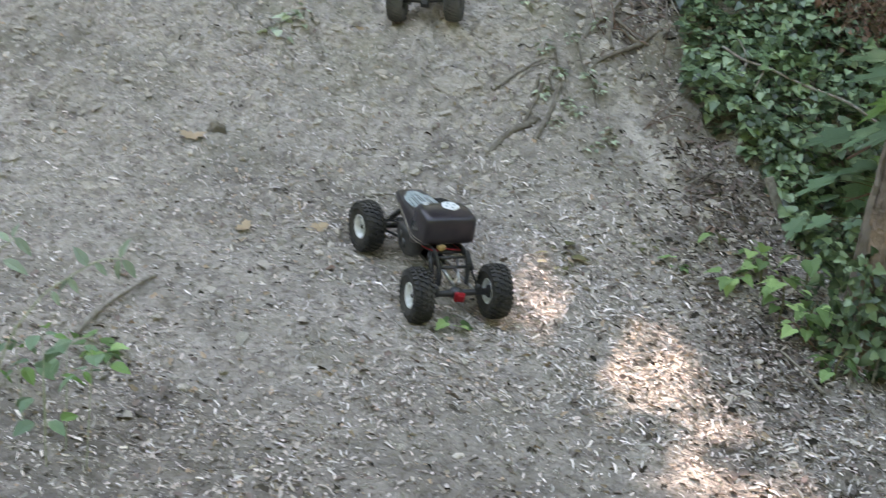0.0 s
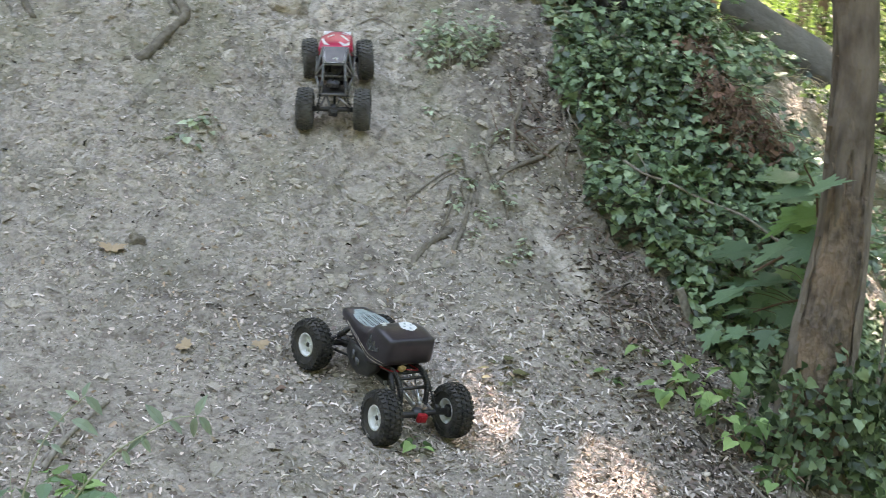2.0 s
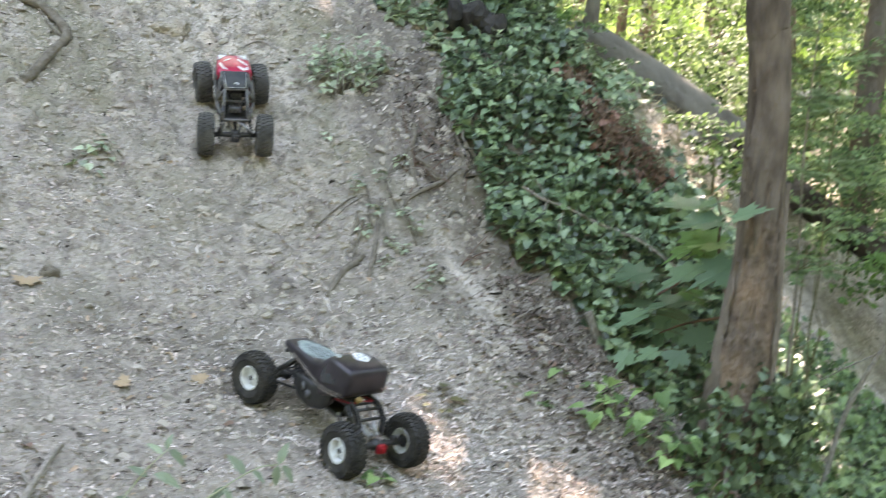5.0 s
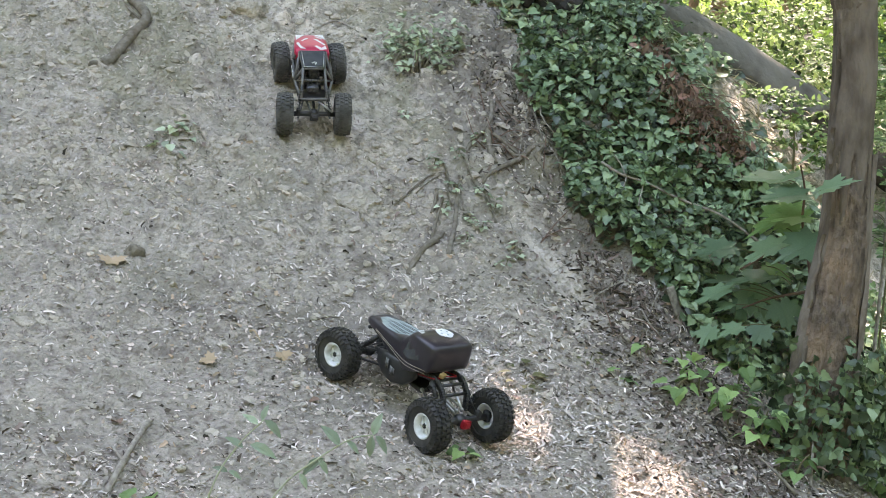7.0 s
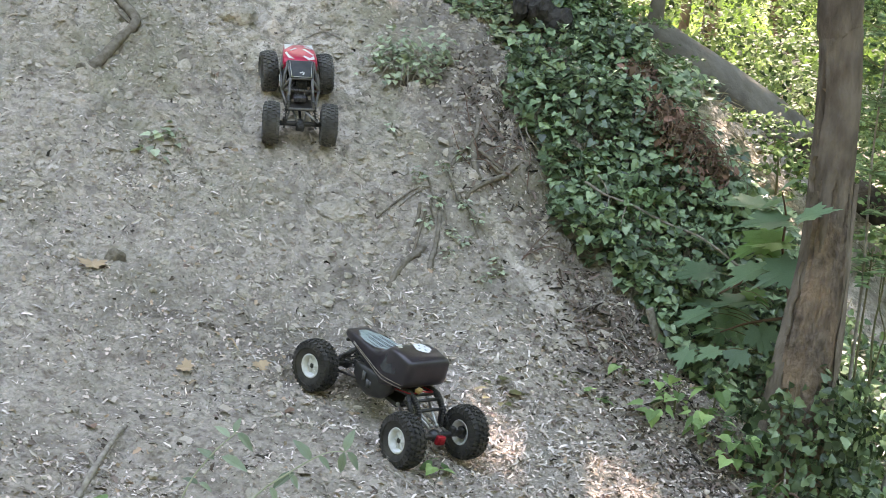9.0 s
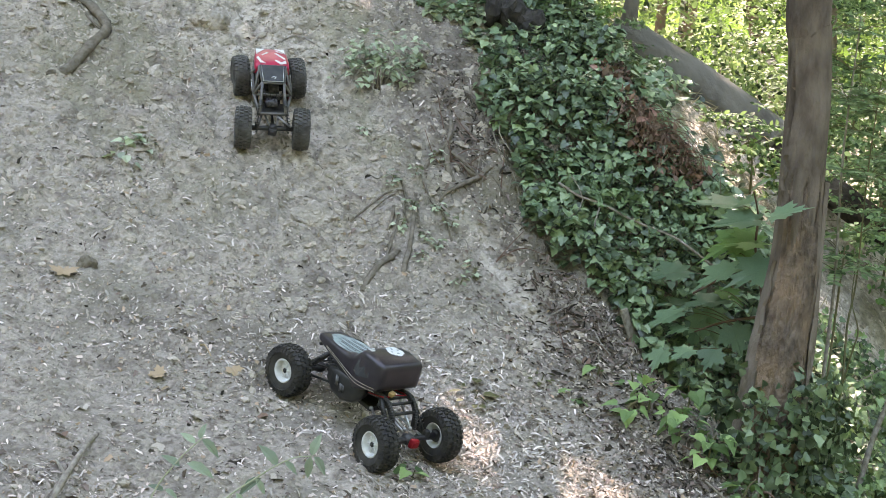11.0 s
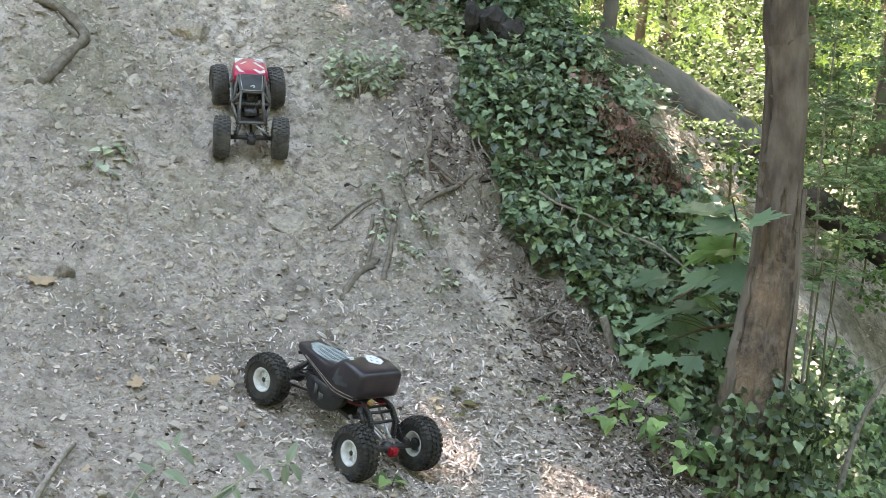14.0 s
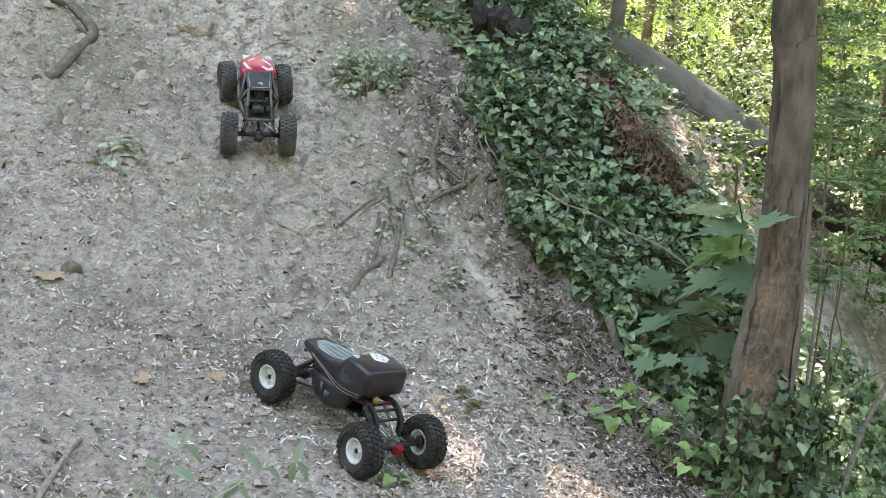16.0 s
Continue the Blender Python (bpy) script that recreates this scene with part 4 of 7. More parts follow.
# small tufts and weeds
for x, y, count, size, me_, lab in ((-0.436, 3.42, 10, 0.028, BUSH_ME, "small dusty weed on the clay slope"), (0.326, 2.55, 9, 0.040, OLIVE_ME, "flat dark olive rosette of leaves"), (0.08, 2.24, 5, 0.030, YOUNG_ME, "small pale green weed in the litter"),
                                   (0.36, 3.16, 8, 0.022, BUSH_ME, "small dusty weed among roots"), (0.30, 3.33, 10, 0.022, BUSH_ME, "small dusty weed among roots"),
                                   (0.42, 3.24, 9, 0.024, BUSH_ME, "small dusty weed among roots"), (0.47, 3.42, 8, 0.024, BUSH_ME, "small dusty weed among roots"), (-0.62, 1.98, 9, 0.04, YOUNG_ME, "pale green weed in the litter"),
                                   (0.25, 3.5, 6, 0.02, BUSH_ME, "small dusty weed among roots"), (0.33, 3.08, 8, 0.02, BUSH_OVAL, "small dusty weed among roots"), (0.39, 3.13, 9, 0.021, BUSH_ME, "small dusty weed among roots"),
                                   (0.35, 3.26, 9, 0.022, BUSH_OVAL, "small dusty weed among roots"), (0.45, 3.20, 8, 0.02, BUSH_ME, "small dusty weed among roots"), (0.48, 3.06, 9, 0.022, BUSH_ME, "small dusty weed among roots"), (0.38, 3.36, 8, 0.02, BUSH_OVAL, "small dusty weed among roots"),
                                   (0.43, 3.02, 7, 0.02, BUSH_OVAL, "small dusty weed among roots"), (0.30, 3.2, 7, 0.02, BUSH_ME, "small dusty weed among roots"),
                                   (0.54, 2.65, 7, 0.026, OLIVE_ME, "small dull green weed in the litter"), (0.60, 2.57, 7, 0.028, YOUNG_ME, "small pale green weed in the litter"), (-0.46, 3.36, 9, 0.03, BUSH_OVAL, "small dusty weed on the clay slope"), (-0.40, 3.40, 7, 0.024, BUSH_ME, "small dusty weed on the clay slope")):
    z = gz(x, y)
    if "roots" in lab:
        count, size = count + 3, size * 0.85
    w = tagged(empty("weed", pose(x, y, z)), lab, "weed")
    stem(w, [(x, y, z - 0.008), (x + 0.004, y, z + 0.008), (x + 0.006, y - 0.004, z + 0.02)], 0.0018, 0.001, M_STEM, seg=5)
    for k in range(count):
        a = 360 * k / count + r8.uniform(-20, 20)
        d = size * r8.uniform(0.3, 1.1)
        leaf_at(w, me_, (x - d * math.sin(radians(a)), y + d * math.cos(radians(a)), gz(x - d * math.sin(radians(a)), y + d * math.cos(radians(a))) + r8.uniform(0.008, 0.024)), size * r8.uniform(0.6, 1.2), a, r8.uniform(-30, 20), r8.uniform(-25, 25))

# tall thin weed close to the path, seen against the litter
fx, fy = -0.42, 1.27
fg = tagged(empty("tall_weed", pose(fx, fy, gz(fx, fy))), "tall thin weed with narrow soft green leaves", "weed")
stem(fg, [(-0.66, 1.26, 0.58), (-0.64, 1.262, 0.85), (-0.602, 1.265, 1.014), (-0.567, 1.265, 1.076), (-0.534, 1.265, 1.110)], 0.0018, 0.0009, M_SOFTSTEM, seg=6)
stem(fg, [(-0.62, 1.27, 0.58), (-0.57, 1.267, 0.90), (-0.511, 1.265, 1.010), (-0.459, 1.265, 1.053), (-0.414, 1.265, 1.079), (-0.384, 1.265, 1.083)], 0.0018, 0.0008, M_SOFTSTEM, seg=6)
for base, tip in (((-0.561, 1.265, 1.072), (-0.582, 1.268, 1.090)), ((-0.552, 1.265, 1.076), (-0.514, 1.255, 1.065)), ((-0.537, 1.265, 1.109), (-0.531, 1.268, 1.130)), ((-0.534, 1.265, 1.109), (-0.507, 1.258, 1.089)), ((-0.580, 1.265, 1.039), (-0.599, 1.272, 1.048)),
                  ((-0.579, 1.265, 1.041), (-0.561, 1.258, 1.033)), ((-0.542, 1.265, 1.103), (-0.560, 1.272, 1.119)), ((-0.451, 1.265, 1.053), (-0.485, 1.270, 1.033)), ((-0.484, 1.265, 1.033), (-0.471, 1.258, 1.014)), ((-0.430, 1.265, 1.070), (-0.451, 1.270, 1.100)),
                  ((-0.384, 1.265, 1.083), (-0.375, 1.268, 1.114)), ((-0.385, 1.265, 1.082), (-0.391, 1.258, 1.054)), ((-0.381, 1.265, 1.082), (-0.359, 1.260, 1.059)), ((-0.421, 1.265, 1.076), (-0.401, 1.258, 1.062)), ((-0.459, 1.265, 1.052), (-0.443, 1.258, 1.034))):
    leaf_between(fg, LANCE_ME, base, tip, 0.45, 0.72)

# low weed spreading beside it, with broader grey-green leaves
sw = tagged(empty("spreading_weed", pose(-0.66, 1.66, gz(-0.66, 1.66))), "low spreading weed with soft grey-green leaves in the litter", "weed")
SOFT_BROAD = leaf_mesh_data("broad_weed_leaf", [(x * 1.25, y) for x, y in LEAF_OVAL], M_MAPLE, 0.2, 0.3)
SOFT_DARK = leaf_mesh_data("dark_weed_leaf", LEAF_OVAL, M_MAPLE_Y, 0.25, 0.3)
for (ex, ey, ez), count in (((-0.50, 1.515, 0.893), 7), ((-0.565, 1.59, 0.880), 8), ((-0.63, 1.66, 0.868), 7), ((-0.70, 1.72, 0.845), 8), ((-0.78, 1.80, 0.815), 7), ((-0.86, 1.84, 0.80), 6), ((-0.58, 1.50, 0.83), 6), ((-0.80, 1.56, 0.78), 6)):
    x0, y0 = 0.8 * ex - 0.13, 0.8 * ey + 0.34
    stem(sw, [(x0, y0, gz(x0, y0) - 0.01), (0.4 * x0 + 0.6 * ex, 0.4 * y0 + 0.6 * ey, 0.45 * gz(x0, y0) + 0.55 * ez), (ex, ey, ez)], 0.0012, 0.0007, M_SOFTSTEM, seg=5)
    for i in range(count):
        a = 360 * i / count + r8.uniform(-25, 25)
        d = r8.uniform(0.004, 0.045)
        leaf_at(sw, SOFT_DARK if i % 5 == 0 else SOFT_BROAD, (ex - d * math.sin(radians(a)), ey + d * math.cos(radians(a)), ez + r8.uniform(-0.10, 0.01)), r8.uniform(0.026, 0.046), a, r8.uniform(-30, 15), r8.uniform(-25, 25))

# brown heap of dead leaves and strands lying on the ivy
heap = tagged(empty("dead_leaf_heap", pose(1.2, 3.48, gz(1.2, 3.48))), "heap of brown withered leaves and strands on the ivy", "dead leaves")
r9 = np.random.default_rng(9)
n = 1100
t = r9.uniform(0, 1, n)
x = 1.115 + 0.15 * t + r9.normal(0, 0.045, n) * (0.7 + 0.6 * t)
y = 3.51 - 0.21 * t + r9.normal(0, 0.03, n)
z = ground_z(x, y) + 0.07 + r9.uniform(0.0, 0.10, n) * np.exp(-((x - 1.115 - 0.15 * t) / 0.10) ** 2)
away = r9.uniform(0, 1, n) < 0.16
x, y = np.where(away, 1.15 + r9.normal(0, 0.035, n), x), np.where(away, 3.70 + r9.normal(0, 0.03, n), y)
z = np.where(away, ground_z(x, y) + r9.uniform(0.06, 0.12, n), z)
T = turns_facing(np.tile([-0.3, -0.6, 0.5], (n, 1)), r9, 0.7)
o = leaves_mesh("dead_leaves", LEAF_OVAL, np.stack([x, y, z], 1), r9.uniform(0.014, 0.034, n), T, M_DEAD, heap, "crumpled brown leaves", fold=0.5, droop=0.6)
o.matrix_parent_inverse = heap.matrix_basis.inverted()
for k in range(110):
    u_ = r8.uniform(0, 1)
    x, y = 1.115 + 0.15 * u_ + r8.gauss(0, 0.045), 3.52 - 0.19 * u_ + r8.gauss(0, 0.025)
    a = r8.uniform(-1.2, 1.2)
    l_ = r8.uniform(0.06, 0.14)
    z = gz(x, y) + 0.13
    stem(heap, [(x, y, z), (x + l_ * 0.5 * math.sin(a), y - l_ * 0.5, z + r8.uniform(-0.02, 0.02)), (x + l_ * math.sin(a), y - l_ * 0.9, z - 0.05)], 0.0015, 0.0007, (M_STRAND, M_DEADTWIG, M_DEADTWIG)[k % 3], "dry_strand", 4)

# thin saplings and a bare branch standing in the gully


def sapling(name, label, lines, sprays, seed):
    rr = random.Random(seed)
    th = tagged(empty(name, pose(*lines[0][0][0])), label, "sapling")
    for pts, r0, r1 in lines:
        stem(th, pts, r0, r1, M_STEM if r0 < 0.006 else M_TWIG)
    places, sizes, ts = [], [], []
    rg = np.random.default_rng(seed)
    for (x, y, z), reach, count in sprays:
        for k in range(count):
            a = rr.uniform(0, 2 * math.pi)
            tilt = rr.uniform(-0.3, 0.35)
            d = Vector((math.cos(a), math.sin(a), tilt))
            L = reach * rr.uniform(0.5, 1.0)
            stem(th, [(x, y, z), tuple(Vector((x, y, z)) + d * L * 0.5 + Vector((0, 0, 0.02))), tuple(Vector((x, y, z)) + d * L)], 0.0012, 0.0006, M_STEM, "twig", 4)
            side = Vector((-d.y, d.x, 0)).normalized()
            m = 9
            for i in range(1, m + 1):
                for s in (-1, 1):
                    p = Vector((x, y, z)) + d * L * i / m
                    yv = (side * s + d * 0.5 + Vector((0, 0, rr.uniform(-0.3, 0.2)))).normalized()
                    zv = Vector((rr.uniform(-0.3, 0.3), rr.uniform(-0.5, 0.1), 1))
                    zv = (zv - yv * zv.dot(yv)).normalized()
                    xv = yv.cross(zv)
                    places.append(p)
                    sizes.append(rr.uniform(0.016, 0.030))
                    ts.append([[xv[q], yv[q], zv[q]] for q in range(3)])
    o = leaves_mesh("leaves", LEAF_OVAL, np.array(places), np.array(sizes), np.array(ts), M_LEAFLET, th, "many small soft green leaflets", fold=0.1, droop=0.1)
    o.matrix_parent_inverse = th.matrix_basis.inverted()
    return th


sapling("thin_sapling", "thin green sapling with feathery leaflets in the gully",
        [([(1.225, 2.43, 0.50), (1.268, 2.493, 0.867), (1.294, 2.536, 1.133), (1.30, 2.578, 1.445), (1.33, 2.62, 1.8)], 0.006, 0.002), ([(1.25, 2.44, 0.50), (1.30, 2.52, 0.9), (1.33, 2.56, 1.2)], 0.005, 0.002)],
        [((1.295, 2.54, 1.14), 0.13, 5), ((1.30, 2.57, 1.40), 0.16, 6), ((1.31, 2.6, 1.58), 0.16, 5), ((1.32, 2.56, 1.18), 0.14, 4), ((1.30, 2.56, 1.29), 0.15, 4), ((1.31, 2.60, 1.66), 0.18, 8), ((1.34, 2.63, 1.76), 0.20, 8), ((1.26, 2.47, 1.60), 0.13, 6), ((1.38, 2.64, 1.50), 0.16, 6)], 21)
sapling("thin_sapling", "dark thin sapling with feathery leaflets in the gully",
        [([(1.40, 2.60, 0.50), (1.42, 2.621, 0.808), (1.435, 2.652, 0.97), (1.454, 2.665, 1.097), (1.47, 2.70, 1.4), (1.52, 2.76, 1.72)], 0.004, 0.0015), ([(1.42, 2.621, 0.808), (1.448, 2.629, 0.911), (1.458, 2.634, 0.959), (1.444, 2.658, 1.033), (1.45, 2.672, 1.119)], 0.003, 0.0015)],
        [((1.454, 2.665, 1.12), 0.14, 5), ((1.47, 2.7, 1.36), 0.18, 6), ((1.46, 2.68, 1.22), 0.16, 5), ((1.50, 2.74, 1.55), 0.20, 8), ((1.52, 2.76, 1.70), 0.20, 8), ((1.56, 2.70, 1.42), 0.18, 7)], 22)
br = tagged(empty("bare_branch", pose(1.49, 2.59, 0.5)), "bare grey branch leaning up out of the gully ivy", "branch")
stem(br, [(1.485, 2.59, 0.46), (1.54, 2.614, 0.654), (1.58, 2.617, 0.761), (1.631, 2.609, 0.871), (1.703, 2.586, 1.01), (1.779, 2.557, 1.181), (1.9, 2.52, 1.45)], 0.009, 0.004, M_TWIG, "main_stem")
stem(br, [(1.643, 2.606, 0.897), (1.581, 2.642, 0.853), (1.511, 2.679, 0.80)], 0.003, 0.0015, M_TWIG, "twig")

# ---- roots, sticks and stones ----
def root(name, label, category, lines, material=None):
    """Exposed root or stick: each line is (points on the ground as x, y, height), start and end radius."""
    x, y, h = lines[0][0][0]
    th = tagged(empty(name, pose(x, y, gz(x, y))), label, category)
    for pts, r0, r1 in lines:
        bm = bmesh.new()
        line = smooth_line([(x, y, gz(x, y) + h) for x, y, h in pts], 6)
        rad = [(r0 + (r1 - r0) * k / (len(line) - 1)) * (1 + 0.22 * noise.noise(Vector((k * 0.6, r0 * 999, 1.0)))) for k in range(len(line))]
        tube(bm, line, rad, 9)
        for v in bm.verts:
            v.co += 0.12 * r0 * noise.noise_vector(v.co * 90)
        s = part("limb", bm, material or M_ROOT, th)
        s.matrix_parent_inverse = th.matrix_basis.inverted()
    return th


root("tree_root", "long curling exposed root on the bare slope", "root",
     [([(-0.78, 4.08, 0.0), (-0.66, 4.03, 0.008), (-0.561, 4.008, 0.012), (-0.504, 3.928, 0.012), (-0.487, 3.85, 0.012), (-0.534, 3.796, 0.010), (-0.602, 3.706, 0.008), (-0.654, 3.646, -0.004)], 0.015, 0.016),
      ([(-0.56, 4.0, 0.004), (-0.54, 3.92, 0.004), (-0.50, 3.86, 0.004)], 0.004, 0.004)])
root("tree_root", "short thick root end on the upper slope", "root", [([(-1.02, 3.98, 0.004), (-0.985, 3.905, 0.012), (-0.946, 3.82, 0.002)], 0.014, 0.010)])
root("tree_root", "forked grey root breaking out of the clay", "root",
     [([(0.44, 3.284, 0.0), (0.457, 3.293, 0.006), (0.523, 3.329, 0.012), (0.580, 3.358, 0.012), (0.615, 3.372, 0.006), (0.64, 3.38, -0.008)], 0.005, 0.010), ([(0.586, 3.36, 0.012), (0.558, 3.37, 0.014), (0.53, 3.395, 0.012)], 0.006, 0.004)])
root("tree_root", "twisted grey root curling out of the clay bank", "root",
     [([(0.548, 3.572, -0.004), (0.541, 3.548, 0.006), (0.529, 3.503, 0.008), (0.509, 3.472, 0.008), (0.486, 3.452, 0.006), (0.454, 3.436, 0.004), (0.42, 3.40, -0.004)], 0.008, 0.006),
      ([(0.505, 3.468, 0.006), (0.494, 3.416, 0.010), (0.490, 3.374, 0.008), (0.498, 3.345, -0.003)], 0.011, 0.008), ([(0.514, 3.43, 0.008), (0.535, 3.40, 0.014), (0.575, 3.375, 0.008)], 0.006, 0.004),
      ([(0.664, 3.498, 0.006), (0.661, 3.460, 0.012), (0.659, 3.408, 0.010), (0.664, 3.374, 0.002)], 0.0035, 0.0025), ([(0.545, 3.42, 0.003), (0.56, 3.395, 0.008), (0.578, 3.370, 0.006)], 0.004, 0.003), ([(0.62, 3.352, 0.004), (0.64, 3.325, 0.008), (0.652, 3.30, 0.003)], 0.0025, 0.0015)])
root("tree_root", "thick straight root lying down the slope", "root", [([(0.145, 2.995, -0.006), (0.160, 3.015, 0.002), (0.209, 3.069, 0.007), (0.262, 3.128, 0.004), (0.28, 3.15, -0.008)], 0.009, 0.011)])
root("tree_root", "grey root running down the slope among weeds", "root",
     [([(0.272, 3.04, -0.006), (0.285, 3.08, 0.003), (0.313, 3.139, 0.007), (0.343, 3.22, 0.004), (0.348, 3.27, -0.005)], 0.009, 0.006), ([(0.30, 3.22, 0.003), (0.27, 3.17, 0.004), (0.235, 3.10, 0.003)], 0.005, 0.004),
      ([(0.398, 3.355, 0.008), (0.416, 3.289, 0.015), (0.432, 3.228, 0.010), (0.445, 3.16, 0.0)], 0.003, 0.003), ([(0.159, 3.228, 0.004), (0.235, 3.278, 0.010), (0.292, 3.312, 0.006), (0.34, 3.32, 0.004)], 0.003, 0.003)] + [
      ([(0.333, 3.335, 0.004), (0.339, 3.30, 0.010), (0.316, 3.236, 0.008), (0.325, 3.215, 0.003)], 0.0035, 0.003), ([(0.318, 3.31, 0.004), (0.274, 3.281, 0.010), (0.232, 3.26, 0.003)], 0.0028, 0.002), ([(0.350, 3.295, 0.004), (0.361, 3.24, 0.009), (0.357, 3.195, 0.003)], 0.003, 0.0022), ([(0.289, 3.245, 0.003), (0.279, 3.22, 0.007), (0.263, 3.198, 0.002)], 0.006, 0.005), ([(0.28, 3.36, 0.003), (0.262, 3.345, 0.008), (0.245, 3.375, 0.004)], 0.0022, 0.0016)])
root("stick", "pale thin stick lying on the ivy", "stick", [([(0.796, 3.253, 0.10), (0.845, 3.214, 0.105), (0.912, 3.174, 0.11), (1.01, 3.13, 0.13), (1.11, 3.075, 0.155), (1.23, 3.01, 0.18)], 0.0042, 0.0035), ([(0.905, 3.178, 0.11), (0.88, 3.145, 0.10), (0.862, 3.115, 0.09)], 0.003, 0.0016), ([(0.855, 3.208, 0.105), (0.852, 3.232, 0.115), (0.838, 3.262, 0.11)], 0.0025, 0.0015), ([(0.86, 3.205, 0.105), (0.83, 3.17, 0.10), (0.79, 3.162, 0.09)], 0.0025, 0.0014)], M_TWIG)
root("stick", "grey forked stick lying in the litter", "stick", [([(-0.69, 2.05, 0.004), (-0.66, 2.108, 0.012), (-0.605, 2.262, 0.012), (-0.585, 2.31, 0.004)], 0.007, 0.005), ([(-0.655, 2.13, 0.01), (-0.67, 2.19, 0.012)], 0.004, 0.003)], M_TWIG)
root("stick", "small dark twig on the clay", "stick", [([(-0.145, 2.78, 0.004), (-0.115, 2.79, 0.008), (-0.085, 2.785, 0.006)], 0.003, 0.002)], M_TWIG)
root("stick", "thin twig lying in the litter", "stick", [([(-0.05, 2.22, 0.003), (-0.02, 2.17, 0.006), (0.02, 2.10, 0.004)], 0.002, 0.0015)], M_TWIG)
root("stick", "thin dark twig near the top of the slope", "stick", [([(0.06, 3.93, 0.004), (0.12, 3.95, 0.008), (0.155, 3.90, 0.006), (0.18, 3.85, 0.004)], 0.003, 0.002)], M_TWIG)
root("stick", "thin twig on bare clay", "stick", [([(-0.32, 2.71, 0.002), (-0.315, 2.68, 0.02), (-0.305, 2.645, 0.015)], 0.003, 0.0015)], M_BROWNLEAF)

# wooden stake standing at the edge of the ivy
bm = bmesh.new()
box(bm, (0.026, 0.010, 0.11), Matrix(), 0.002, 1)
for v in bm.verts:
    v.co += 0.002 * noise.noise_vector(v.co * 60)
stake = part("wooden_stake", bm, M_TWIG, smooth=False)
stake.matrix_basis = pose(0.892, 2.885, gz(0.892, 2.885) + 0.035, -18, -14, 25)
tagged(stake, "short split grey wooden stake stuck in the ground", "stake")


def rock(name, label, x, y, size, seed, yaw=0.0, sink=0.3, material=None):
    bm = bmesh.new()
    bmesh.ops.create_icosphere(bm, subdivisions=3, radius=1.0)
    for v in bm.verts:
        d = 1 + 0.16 * abs(noise.noise(v.co * 2.3 + Vector((seed, seed, 0)))) + 0.34 * noise.noise(v.co * 1.3 + Vector((seed, 0, 0))) + 0.10 * noise.noise(v.co * 3.5 + Vector((0, seed, 0)))
        v.co = Vector((v.co.x * size[0], v.co.y * size[1], max(v.co.z, -0.6) * size[2])) * d
    o = part(name, bm, material or M_STONE, smooth=False)
    n = ground_normal(np.array([x]), np.array([y]))[0]
    q = Vector((0, 0, 1)).rotation_difference(Vector(n)).to_matrix().to_4x4()
    o.matrix_basis = Matrix.Translation((x, y, gz(x, y) - size[2] * sink + size[2] * 0.5)) @ q @ pose(0, 0, 0, 0, 0, yaw)
    return tagged(o, label, "stone")


rock("stone", "flat pale angular stone bedded in the clay", 0.055, 3.245, (0.064, 0.046, 0.024), 3, 34, sink=0.2)
rock("stone", "rounded pale stone near the top of the slope", -0.163, 3.93, (0.055, 0.035, 0.025), 5, -10)
rock("stone", "pale clay lump on the upper slope", -0.13, 3.86, (0.03, 0.02, 0.015), 8, 30, material=M_CLOD)
rock("stone", "dark woody lump on the clay", -0.575, 2.98, (0.025, 0.018, 0.022), 9, 10, material=M_ROOT)
rock("stone", "pale clay lump on the upper slope", -0.35, 3.72, (0.035, 0.02, 0.014), 11, 70, material=M_CLOD)

# single fallen leaves and fungi that stand out
big = ((-0.632, 2.933, 0.055, 0, "tan", "tan fallen maple leaf on the clay"), (-0.245, 3.708, 0.045, 40, "brown", "brown curled fallen leaf on the upper slope"), (-0.423, 2.575, 0.04, 80, "tan", "tan fallen leaf in the litter"),
       (-0.649, 2.287, 0.04, 20, "brown", "orange-brown fallen leaf in the litter"), (0.717, 2.756, 0.04, 140, "brown", "orange-brown curled leaf near the ivy"), (0.165, 3.824, 0.028, 60, "pale", "small white bleached leaf"),
       (-0.13, 2.79, 0.045, 100, "pale", "bleached leaf on the clay"), (-0.26, 2.62, 0.035, 200, "tan", "tan fallen leaf in the litter"), (-0.25, 2.15, 0.05, 300, "pale", "long bleached leaf in the litter"), (-0.1, 2.03, 0.03, 50, "brown", "orange fallen leaf in the litter"),
       (0.669, 2.116, 0.045, 10, "pale", "cream fungus cap in the litter"), (0.70, 2.10, 0.04, 120, "pale", "cream fungus cap in the litter"), (0.64, 2.08, 0.035, 240, "pale", "cream fungus cap in the litter"),
       (-0.45, 2.30, 0.05, 140, "pale", "long bleached leaf in the litter"), (-0.35, 2.10, 0.045, 170, "grey", "grey fallen leaf in the litter"), (0.1, 2.68, 0.045, 220, "pale", "curled bleached leaf in the litter"),
       (-0.60, 2.42, 0.05, 30, "pale", "bleached leaf in the litter"), (-0.38, 2.42, 0.05, 260, "pale", "bleached leaf in the litter"), (-0.2, 2.45, 0.03, 90, "brown", "orange-brown fallen leaf in the litter"), (-0.5, 1.75, 0.05, 70, "grey", "grey fallen leaf in the litter"))
